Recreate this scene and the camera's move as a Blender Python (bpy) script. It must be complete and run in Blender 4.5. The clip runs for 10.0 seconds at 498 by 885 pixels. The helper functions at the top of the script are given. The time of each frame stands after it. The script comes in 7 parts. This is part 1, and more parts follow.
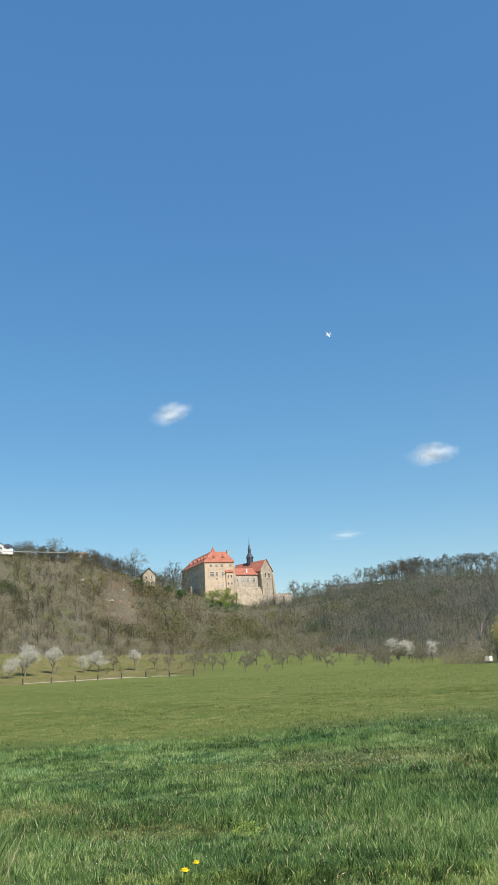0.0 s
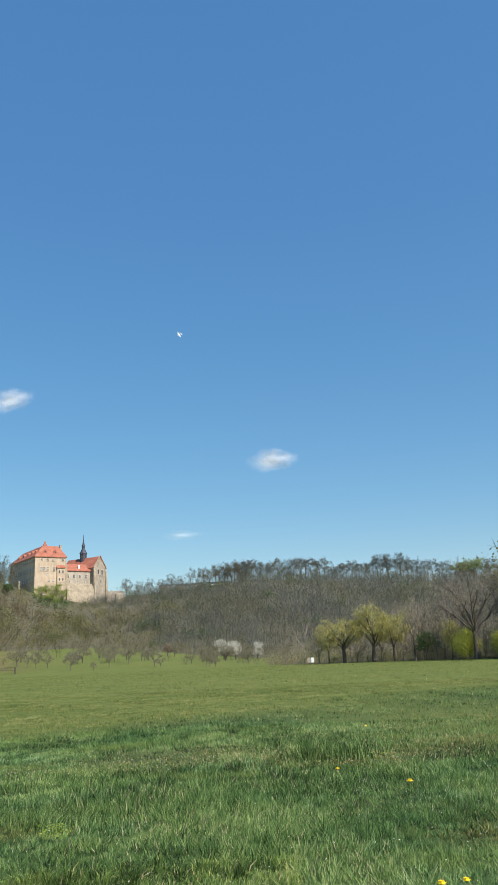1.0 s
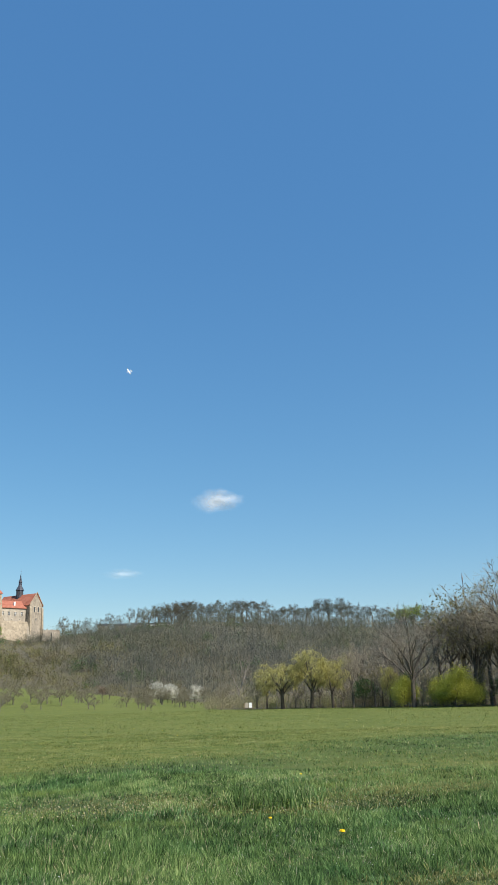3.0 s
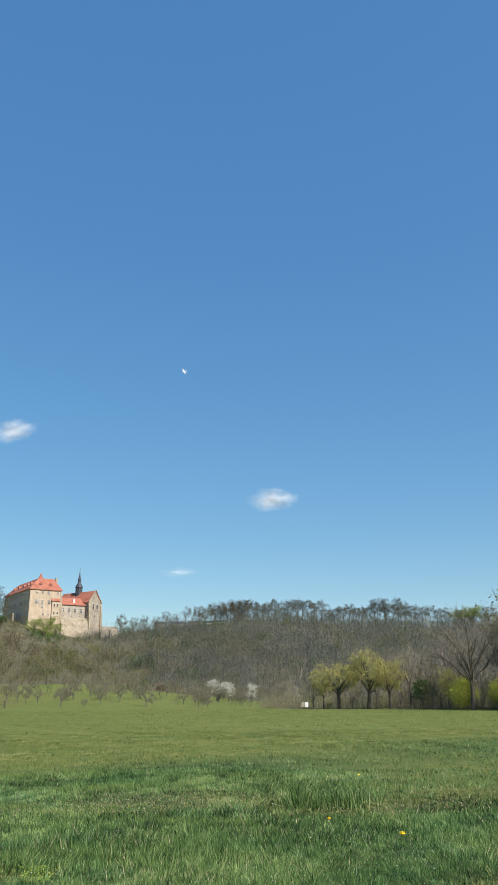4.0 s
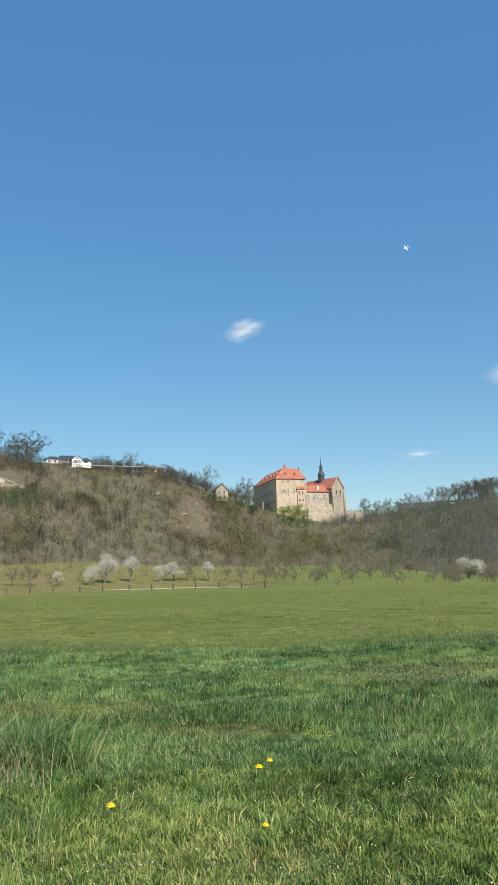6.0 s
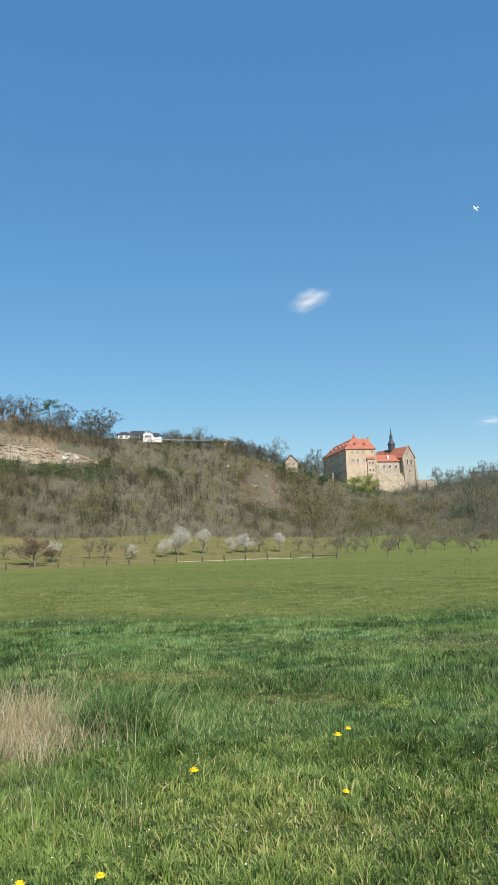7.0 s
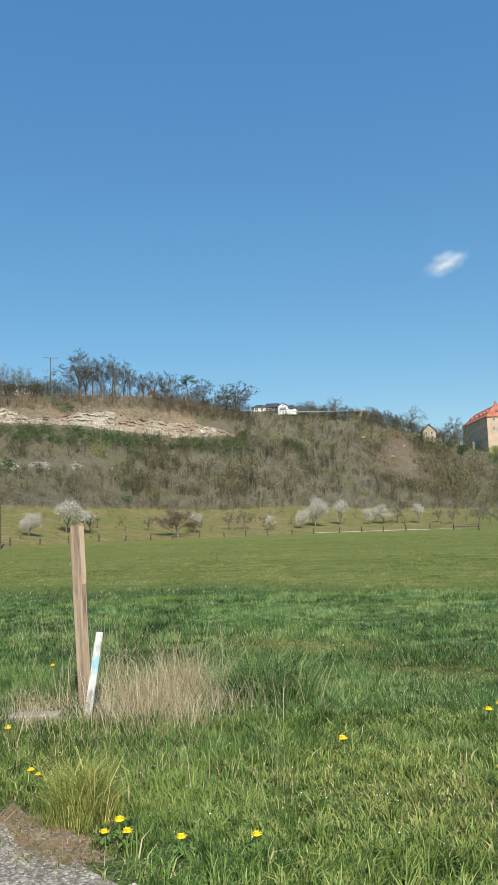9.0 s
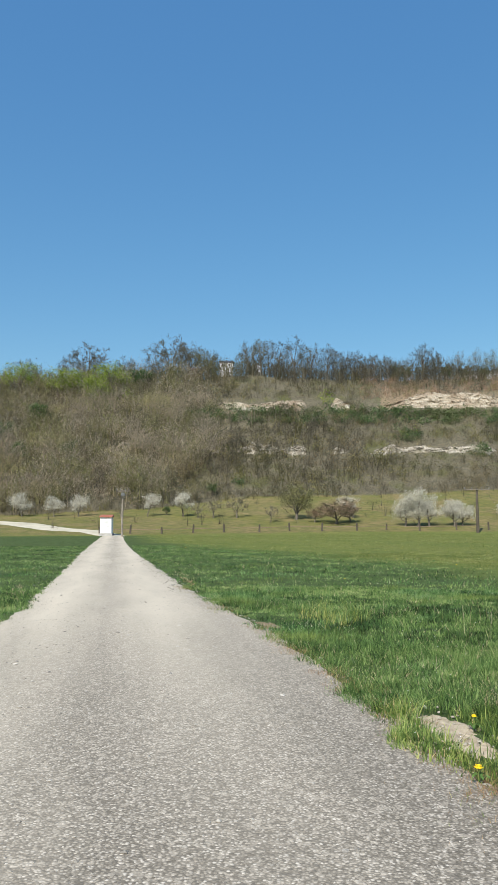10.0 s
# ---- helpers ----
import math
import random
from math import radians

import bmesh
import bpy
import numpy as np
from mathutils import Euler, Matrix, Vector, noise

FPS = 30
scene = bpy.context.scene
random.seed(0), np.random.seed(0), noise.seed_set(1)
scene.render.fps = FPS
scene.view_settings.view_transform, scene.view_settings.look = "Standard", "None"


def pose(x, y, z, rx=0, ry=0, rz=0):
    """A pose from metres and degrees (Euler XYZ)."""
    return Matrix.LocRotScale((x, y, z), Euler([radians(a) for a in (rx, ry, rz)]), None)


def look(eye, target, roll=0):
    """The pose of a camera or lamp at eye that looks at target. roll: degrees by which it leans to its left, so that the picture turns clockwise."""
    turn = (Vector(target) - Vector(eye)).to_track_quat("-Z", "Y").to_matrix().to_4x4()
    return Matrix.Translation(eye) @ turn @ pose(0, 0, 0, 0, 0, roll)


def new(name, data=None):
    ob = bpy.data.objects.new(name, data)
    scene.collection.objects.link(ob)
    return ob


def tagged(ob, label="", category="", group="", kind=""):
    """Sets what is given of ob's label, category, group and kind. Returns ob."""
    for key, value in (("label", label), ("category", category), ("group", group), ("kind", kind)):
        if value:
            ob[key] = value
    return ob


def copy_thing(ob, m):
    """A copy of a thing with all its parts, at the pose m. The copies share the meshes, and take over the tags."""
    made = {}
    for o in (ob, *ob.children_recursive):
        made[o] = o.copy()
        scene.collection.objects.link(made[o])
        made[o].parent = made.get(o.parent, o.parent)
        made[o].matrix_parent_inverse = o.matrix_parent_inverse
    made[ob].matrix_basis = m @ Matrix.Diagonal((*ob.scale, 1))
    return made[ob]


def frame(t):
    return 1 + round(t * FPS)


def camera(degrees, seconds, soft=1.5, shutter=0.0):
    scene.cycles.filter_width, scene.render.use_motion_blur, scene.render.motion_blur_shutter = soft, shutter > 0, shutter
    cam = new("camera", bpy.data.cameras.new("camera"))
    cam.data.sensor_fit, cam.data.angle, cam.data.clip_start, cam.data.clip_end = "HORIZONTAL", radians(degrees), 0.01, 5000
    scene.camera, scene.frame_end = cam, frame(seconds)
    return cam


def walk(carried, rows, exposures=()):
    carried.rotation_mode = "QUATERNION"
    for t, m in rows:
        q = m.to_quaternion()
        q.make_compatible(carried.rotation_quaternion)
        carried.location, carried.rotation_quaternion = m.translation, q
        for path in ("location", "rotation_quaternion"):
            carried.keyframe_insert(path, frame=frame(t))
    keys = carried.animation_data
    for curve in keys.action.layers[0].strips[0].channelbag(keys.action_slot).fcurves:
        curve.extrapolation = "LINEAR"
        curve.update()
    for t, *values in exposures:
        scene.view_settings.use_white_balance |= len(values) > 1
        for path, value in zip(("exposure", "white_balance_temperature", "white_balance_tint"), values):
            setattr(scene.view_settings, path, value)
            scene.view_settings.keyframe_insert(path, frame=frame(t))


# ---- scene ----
# Camera: a phone held out at arm's length by someone turning on the spot.
cam = camera(35.57, 10.0, 1.3)
EYE, REACH = 1.7, 0.3
TURNS = [  # seconds, heading to the left, upward tilt, lean to the left (degrees)
    (0.0, 0.02, 15.96, -3.33), (0.5, -6.68, 15.66, -3.16), (1.0, -11.91, 15.33, -2.50), (1.5, -17.26, 15.25, -2.54),
    (2.0, -17.52, 16.04, -1.98), (2.2, -17.43, 17.40, -1.95), (3.3, -15.86, 18.22, -1.45), (3.5, -15.72, 18.14, -1.42),
    (4.0, -11.87, 18.19, -0.49), (4.5, -7.55, 18.10, -0.09), (5.0, -2.12, 17.99, 0.81), (5.5, 2.82, 17.14, 1.55),
]
TURNS += [
    (5.7, 4.26, 13.66, -0.05), (5.8, 4.85, 11.07, -0.67), (6.0, 5.74, 10.10, -1.56), (6.2, 6.04, 9.65, -1.69),
    (7.3, 12.07, 7.99, -2.26), (7.5, 12.14, 7.92, -2.29), (8.0, 12.39, 7.48, -2.69), (8.5, 16.14, 6.96, -2.42),
    (9.0, 21.01, 6.43, -2.01), (9.5, 32.52, 5.73, -1.37), (9.7, 39.00, 5.67, -0.60), (9.8, 43.29, 5.62, -0.06),
    (9.9, 48.63, 5.75, -0.31), (10.0, 55.20, 5.86, 0.06),
]


def heading(az, tilt=0.0):
    a, e = radians(az), radians(tilt)
    return Vector((-math.sin(a) * math.cos(e), math.cos(a) * math.cos(e), math.sin(e)))


def row(t, az, tilt, lean):
    eye = heading(az) * REACH + Vector((0, 0, EYE))
    return t, look(eye, eye + heading(az, tilt) * 10, lean)


walk(cam, [row(*r) for r in TURNS])

# ---- light: clear spring sky, sun behind the camera and to its right ----
SUN_AZ, SUN_EL = 33.0, 44.0       # the shadows run towards SUN_AZ
world = bpy.data.worlds.new("sky")
scene.world = world
world.use_nodes = True
wn = world.node_tree
sky = wn.nodes.new("ShaderNodeTexSky")
sky.sky_type, sky.sun_disc = "NISHITA", False
sky.sun_elevation, sky.sun_rotation = radians(SUN_EL), radians(180 - SUN_AZ)
sky.altitude, sky.air_density, sky.dust_density, sky.ozone_density = 100, 1.0, 0.35, 2.5
wn.nodes["Background"].inputs["Strength"].default_value = 0.12
clear = wn.nodes.new("ShaderNodeHueSaturation")
clear.inputs["Saturation"].default_value = 1.32
wn.links.new(sky.outputs[0], clear.inputs["Color"])
# a thin spring haze: it evens out the sky from the horizon upwards
thin, haze = wn.nodes.new("ShaderNodeMix"), wn.nodes.new("ShaderNodeMix")
for node, blend, tint in ((thin, "MULTIPLY", (0.645, 0.54, 0.355, 1)), (haze, "ADD", (0.33, 0.85, 2.08, 1))):
    node.data_type, node.blend_type = "RGBA", blend
    node.inputs[0].default_value, node.inputs[7].default_value = 1.0, tint
wn.links.new(clear.outputs[0], thin.inputs[6])
wn.links.new(thin.outputs[2], haze.inputs[6])
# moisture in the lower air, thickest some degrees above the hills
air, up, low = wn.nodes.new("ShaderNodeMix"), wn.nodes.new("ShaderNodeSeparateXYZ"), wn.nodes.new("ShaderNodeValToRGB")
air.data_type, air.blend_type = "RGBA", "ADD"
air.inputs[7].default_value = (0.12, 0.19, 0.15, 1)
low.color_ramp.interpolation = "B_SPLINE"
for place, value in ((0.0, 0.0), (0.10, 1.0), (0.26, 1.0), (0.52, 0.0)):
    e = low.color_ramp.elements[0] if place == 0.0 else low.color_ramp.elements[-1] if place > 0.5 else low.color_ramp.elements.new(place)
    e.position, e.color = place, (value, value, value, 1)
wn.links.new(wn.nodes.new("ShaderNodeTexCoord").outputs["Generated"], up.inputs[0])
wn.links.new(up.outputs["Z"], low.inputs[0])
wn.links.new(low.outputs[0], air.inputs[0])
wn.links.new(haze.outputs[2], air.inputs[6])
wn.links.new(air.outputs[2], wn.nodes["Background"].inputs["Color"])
lamp = bpy.data.lights.new("sun", "SUN")
lamp.energy, lamp.angle, lamp.color = 4.2, radians(0.53), (1.0, 0.95, 0.87)
sun = new("sun", lamp)
sun_from = -heading(SUN_AZ) * math.cos(radians(SUN_EL)) + Vector((0, 0, math.sin(radians(SUN_EL))))
sun.matrix_world = look(sun_from * 100, (0, 0, 0))
scene.view_settings.exposure = 0.52

# ---- materials ----


class Nodes:
    """A short hand for node materials."""

    def __init__(self, name):
        self.mat = bpy.data.materials.new(name)
        self.mat.use_nodes = True
        self.tree = self.mat.node_tree
        self.bsdf = self.tree.nodes["Principled BSDF"]
        self.bsdf.inputs["Specular IOR Level"].default_value = 0.25

    def add(self, kind, **values):
        n = self.tree.nodes.new("ShaderNode" + kind)
        for key, v in values.items():
            n.inputs[key.replace("_", " ")].default_value = v
        return n

    def link(self, a, b):
        self.tree.links.new(a, b)

    def coords(self, kind="Object"):
        if kind == "Position":
            return self.tree.nodes.new("ShaderNodeNewGeometry").outputs["Position"]
        return self.tree.nodes.new("ShaderNodeTexCoord").outputs[kind]

    def noise(self, scale, detail=3.0, rough=0.55, at=None, stretch=None):
        n = self.add("TexNoise", Scale=scale, Detail=detail, Roughness=rough)
        src = at if at is not None else self.coords()
        if stretch:
            m = self.add("Mapping", Scale=stretch)
            self.link(src, m.inputs["Vector"])
            src = m.outputs[0]
        self.link(src, n.inputs["Vector"])
        return n.outputs["Fac"]

    def ramp(self, fac, *stops):
        n = self.tree.nodes.new("ShaderNodeValToRGB")
        el = n.color_ramp.elements
        while len(el) < len(stops):
            el.new(0.5)
        for e, (p, c) in zip(el, stops):
            e.position, e.color = p, (*c, 1) if len(c) == 3 else c
        self.link(fac, n.inputs[0])
        return n.outputs[0]

    def mix(self, fac, a, b, blend="MIX"):
        n = self.tree.nodes.new("ShaderNodeMix")
        n.data_type, n.blend_type = "RGBA", blend
        for sock, v in ((n.inputs[0], fac), (n.inputs[6], a), (n.inputs[7], b)):
            if isinstance(v, (int, float)):
                sock.default_value = v
            elif isinstance(v, tuple):
                sock.default_value = (*v, 1)
            else:
                self.link(v, sock)
        return n.outputs[2]

    def math(self, op, a, b=0.0, clamp=False):
        n = self.tree.nodes.new("ShaderNodeMath")
        n.operation, n.use_clamp = op, clamp
        for sock, v in zip(n.inputs, (a, b)):
            if isinstance(v, (int, float)):
                sock.default_value = v
            else:
                self.link(v, sock)
        return n.outputs[0]

    def attr(self, name):
        n = self.tree.nodes.new("ShaderNodeAttribute")
        n.attribute_name = name
        return n

    def colour(self, c, rough=0.8, metal=0.0):
        if isinstance(c, tuple):
            self.bsdf.inputs["Base Color"].default_value = (*c, 1)
        else:
            self.link(c, self.bsdf.inputs["Base Color"])
        self.bsdf.inputs["Roughness"].default_value = rough
        self.bsdf.inputs["Metallic"].default_value = metal
        return self

    def bump(self, height, strength=0.4, distance=0.02):
        n = self.add("Bump", Strength=strength, Distance=distance)
        self.link(height, n.inputs["Height"])
        self.link(n.outputs[0], self.bsdf.inputs["Normal"])
        return self


def plain(name, a, b, scale=4.0, rough=0.8, bump=0.0, metal=0.0, stretch=None, fine=None):
    """Two tones mixed by noise at two scales, with a fine relief."""
    n = Nodes(name)
    big = n.noise(scale, 4, stretch=stretch)
    small = n.noise(fine or scale * 9, 3, stretch=stretch)
    f = n.math("ADD", n.math("MULTIPLY", big, 0.65), n.math("MULTIPLY", small, 0.35))
    n.colour(n.ramp(f, (0.36, a), (0.64, b)), rough, metal)
    if bump:
        n.bump(small, bump, 0.02)
    return n.mat


def leafy(name, stops, patch=0.0, patch_colour=(0.1, 0.1, 0.05), clear=0.35, gloss=0.25, patch_low=0.5, cool=None, vary=0.0):
    """Thin growth: each blade or twig by its own tone, in drifts over the ground, with light coming through."""
    n = Nodes(name)
    tone = n.attr("tone").outputs["Fac"]
    c = n.ramp(tone, *stops)
    if patch:
        f = n.noise(patch, 3, at=n.coords("Position"))
        c = n.mix(n.ramp(f, (patch_low, (0, 0, 0)), (patch_low + 0.12, (0.85, 0.85, 0.85))), c, patch_colour)
    if cool:
        f = n.noise(cool[0], 4, 0.6, at=n.coords("Position"))
        c = n.mix(n.ramp(f, (0.50, (0, 0, 0)), (0.62, (0.8, 0.8, 0.8))), c, n.mix(1.0, c, cool[1], "MULTIPLY"))
    if vary:
        own = n.tree.nodes.new("ShaderNodeObjectInfo").outputs["Random"]
        c = n.mix(1.0, c, n.ramp(own, (0.0, (1 - vary, 1 - vary, 1 - vary)), (0.5, (1.0, 0.99, 0.98)), (1.0, (1 + vary, 1 + vary * 0.9, 1 + vary * 0.6))), "MULTIPLY")
    n.colour(c, 0.65)
    n.bsdf.inputs["Specular IOR Level"].default_value = gloss
    if clear:
        t = n.tree.nodes.new("ShaderNodeBsdfTranslucent")
        n.link(c, t.inputs["Color"])
        m = n.add("MixShader", Fac=clear)
        n.link(n.bsdf.outputs[0], m.inputs[1])
        n.link(t.outputs[0], m.inputs[2])
        n.link(m.outputs[0], n.tree.nodes["Material Output"].inputs["Surface"])
    return n.mat


def ground_material():
    n = Nodes("open_ground")
    at = n.coords("Position")
    cover = n.attr("cover")
    sep = n.tree.nodes.new("ShaderNodeSeparateColor")
    n.link(cover.outputs["Color"], sep.inputs[0])
    rough = n.noise(0.12, 5, 0.65, at)
    fine = n.noise(1.7, 5, 0.7, at)
    streak = n.noise(0.09, 4, 0.6, at, (0.35, 1.6, 1))
    tiny = n.noise(14.0, 3, 0.7, at)
    field = n.mix(n.ramp(streak, (0.38, (0, 0, 0)), (0.62, (1, 1, 1))), (0.158, 0.182, 0.044), (0.225, 0.217, 0.060))
    field = n.mix(n.ramp(fine, (0.36, (0, 0, 0)), (0.62, (0.85, 0.85, 0.85))), field, (0.082, 0.132, 0.032))
    field = n.mix(n.ramp(n.noise(4.5, 4, 0.75, at), (0.52, (0, 0, 0)), (0.66, (0.6, 0.6, 0.6))), field, (0.285, 0.270, 0.095))
    field = n.mix(n.ramp(tiny, (0.55, (0, 0, 0)), (0.72, (0.55, 0.55, 0.55))), field, (0.085, 0.120, 0.034))
    lush = n.mix(n.ramp(fine, (0.35, (0, 0, 0)), (0.7, (1, 1, 1))), (0.050, 0.076, 0.026), (0.096, 0.138, 0.047))
    lush = n.mix(n.ramp(tiny, (0.55, (0, 0, 0)), (0.75, (0.6, 0.6, 0.6))), lush, (0.10, 0.115, 0.050))
    meadow = n.mix(n.ramp(rough, (0.40, (0, 0, 0)), (0.60, (1, 1, 1))), (0.195, 0.185, 0.056), (0.275, 0.208, 0.098))
    clod = n.noise(0.6, 5, 0.7, at)
    meadow = n.mix(n.ramp(clod, (0.42, (0, 0, 0)), (0.62, (0.75, 0.75, 0.75))), meadow, (0.100, 0.125, 0.038))
    meadow = n.mix(n.ramp(fine, (0.40, (0, 0, 0)), (0.66, (0.6, 0.6, 0.6))), meadow, (0.115, 0.105, 0.045))
    litter = n.mix(n.ramp(fine, (0.40, (0, 0, 0)), (0.60, (1, 1, 1))), (0.085, 0.076, 0.052), (0.165, 0.147, 0.100))
    litter = n.mix(n.ramp(rough, (0.52, (0, 0, 0)), (0.66, (0.7, 0.7, 0.7))), litter, (0.105, 0.110, 0.050))
    earth = n.mix(n.ramp(fine, (0.35, (0, 0, 0)), (0.65, (1, 1, 1))), (0.17, 0.115, 0.070), (0.31, 0.235, 0.155))
    near = n.attr("near").outputs["Fac"]
    c = n.mix(near, field, lush)

    def soft(s):
        return n.ramp(n.math("ADD", s, n.math("MULTIPLY", n.math("SUBTRACT", fine, 0.5), 0.7)), (0.42, (0, 0, 0)), (0.58, (1, 1, 1)))

    c = n.mix(soft(sep.outputs[0]), c, meadow)
    c = n.mix(soft(sep.outputs[1]), c, litter)
    c = n.mix(soft(sep.outputs[2]), c, earth)
    n.colour(c, 0.95)
    n.bsdf.inputs["Specular IOR Level"].default_value = 0.1
    n.bump(n.math("ADD", fine, n.math("MULTIPLY", tiny, 0.2)), 0.7, 0.35)
    return n.mat


def gravel_material():
    """Crushed limestone on a lane: grey stones, two pale dusty wheel tracks along its length."""
    n = Nodes("gravel")
    at = n.coords()
    sep = n.tree.nodes.new("ShaderNodeSeparateXYZ")
    n.link(at, sep.inputs[0])
    v = n.add("TexVoronoi", Scale=58.0)
    n.link(at, v.inputs["Vector"])
    v2 = n.add("TexVoronoi", Scale=30.0)
    n.link(at, v2.inputs["Vector"])
    stone = n.ramp(v.outputs["Color"], (0.16, (0.112, 0.098, 0.079)), (0.44, (0.275, 0.241, 0.193)), (0.66, (0.408, 0.360, 0.295)), (0.92, (0.652, 0.594, 0.512)))
    stone = n.mix(n.ramp(v.outputs["Distance"], (0.36, (0, 0, 0)), (0.62, (0.7, 0.7, 0.7))), stone, (0.076, 0.065, 0.050))
    stone = n.mix(n.ramp(v2.outputs["Color"], (0.66, (0, 0, 0)), (0.84, (0.40, 0.40, 0.40))), stone, (0.510, 0.450, 0.372))
    stone = n.mix(n.ramp(v2.outputs["Color"], (0.18, (0.4, 0.4, 0.4)), (0.36, (0, 0, 0))), stone, (0.112, 0.097, 0.078))
    wander = n.math("MULTIPLY", n.math("SUBTRACT", n.noise(0.25, 3, at=at), 0.5), 0.9)
    q = n.math("ABSOLUTE", n.math("SUBTRACT", n.math("ABSOLUTE", n.math("ADD", n.math("ADD", sep.outputs[0], 0.12), wander)), 0.95))
    dust = n.math("ADD", q, n.math("MULTIPLY", n.math("SUBTRACT", n.noise(1.6, 5, 0.7, at, (1, 0.10, 1)), 0.5), 0.9))
    fade = n.ramp(n.math("MULTIPLY", sep.outputs[1], 0.02), (0.06, (0.16, 0.16, 0.16)), (0.14, (0.38, 0.38, 0.38)), (0.30, (1.0, 1.0, 1.0)))
    track = n.math("MULTIPLY", n.ramp(dust, (0.10, (0.90, 0.90, 0.90)), (1.0, (0.42, 0.42, 0.42))), fade)
    left = n.math("ADD", n.math("MULTIPLY", sep.outputs[0], 0.25), n.math("MULTIPLY", n.noise(1.1, 4, 0.6, at, (1, 0.2, 1)), 0.45))
    left = n.ramp(n.math("ADD", left, 0.3), (0.10, (0.70, 0.70, 0.70)), (0.62, (0, 0, 0)))
    track = n.math("MAXIMUM", track, left)
    pale = n.mix(n.noise(30, 3, 0.7, at), (0.489, 0.431, 0.338), (0.663, 0.589, 0.474))
    c = n.mix(track, stone, pale)
    patch = n.ramp(n.noise(0.9, 4, 0.6, at, (1, 0.15, 1)), (0.3, (0.90, 0.90, 0.88)), (0.7, (1.08, 1.07, 1.05)))
    n.colour(n.mix(1.0, c, patch, "MULTIPLY"), 0.92)
    n.bump(n.math("SUBTRACT", 1.0, v.outputs["Distance"]), 0.55, 0.007)
    return n.mat


def stone_material():
    """Loose chippings, each of its own grey."""
    n = Nodes("loose_stone")
    own = n.tree.nodes.new("ShaderNodeNewGeometry").outputs["Random Per Island"]
    c = n.ramp(own, (0.0, (0.10, 0.09, 0.075)), (0.45, (0.30, 0.275, 0.235)), (0.8, (0.46, 0.425, 0.36)), (1.0, (0.64, 0.60, 0.53)))
    n.colour(n.mix(0.4, c, n.ramp(n.noise(60, 3), (0.35, (0.2, 0.18, 0.15)), (0.65, (0.5, 0.47, 0.41)))), 0.92)
    return n.mat


def rock_material():
    n = Nodes("limestone")
    at = n.coords("Position")
    beds = n.noise(0.5, 6, 0.7, at, (0.5, 0.5, 3.5))
    grain = n.noise(2.2, 5, 0.7, at)
    c = n.ramp(beds, (0.30, (0.17, 0.14, 0.10)), (0.42, (0.36, 0.305, 0.225)), (0.58, (0.50, 0.445, 0.355)), (0.76, (0.62, 0.58, 0.50)))
    c = n.mix(n.ramp(n.noise(0.10, 4, 0.6, at), (0.42, (0, 0, 0)), (0.56, (0.72, 0.72, 0.72))), c, (0.25, 0.175, 0.115))
    c = n.mix(n.ramp(grain, (0.56, (0, 0, 0)), (0.68, (0.7, 0.7, 0.7))), c, (0.13, 0.105, 0.075))
    n.colour(c, 0.95).bump(grain, 0.8, 0.5)
    return n.mat


def wall_material(name, low, high, block=0.0):
    """Weathered plaster or rubble stone, streaked downwards by rain."""
    n = Nodes(name)
    at = n.coords()
    a = n.noise(0.35, 5, 0.6, at)
    s = n.noise(0.8, 4, 0.6, at, (1, 1, 0.22))
    f = n.math("ADD", n.math("MULTIPLY", a, 0.5), n.math("MULTIPLY", s, 0.5))
    c = n.ramp(f, (0.36, low), (0.62, high))
    if block:
        v = n.add("TexVoronoi", Scale=block)
        n.link(at, v.inputs["Vector"])
        c = n.mix(0.35, c, n.ramp(v.outputs["Color"], (0.2, tuple(x * 0.55 for x in low)), (0.8, high)))
    n.colour(c, 0.92).bump(n.noise(3.0, 4, 0.7, at), 0.5, 0.1)
    return n.mat


def tile_material(name, a, b):
    n = Nodes(name)
    at = n.coords()
    w = n.add("TexWave", Scale=2.6, Distortion=0.6)
    w.bands_direction = "Z"
    n.link(at, w.inputs["Vector"])
    f = n.math("ADD", n.math("MULTIPLY", n.noise(0.5, 5, 0.65, at), 0.8), n.math("MULTIPLY", n.noise(6.0, 2, 0.5, at), 0.2))
    n.colour(n.ramp(f, (0.36, a), (0.62, b)), 0.8).bump(w.outputs["Fac"], 0.3, 0.06)
    return n.mat


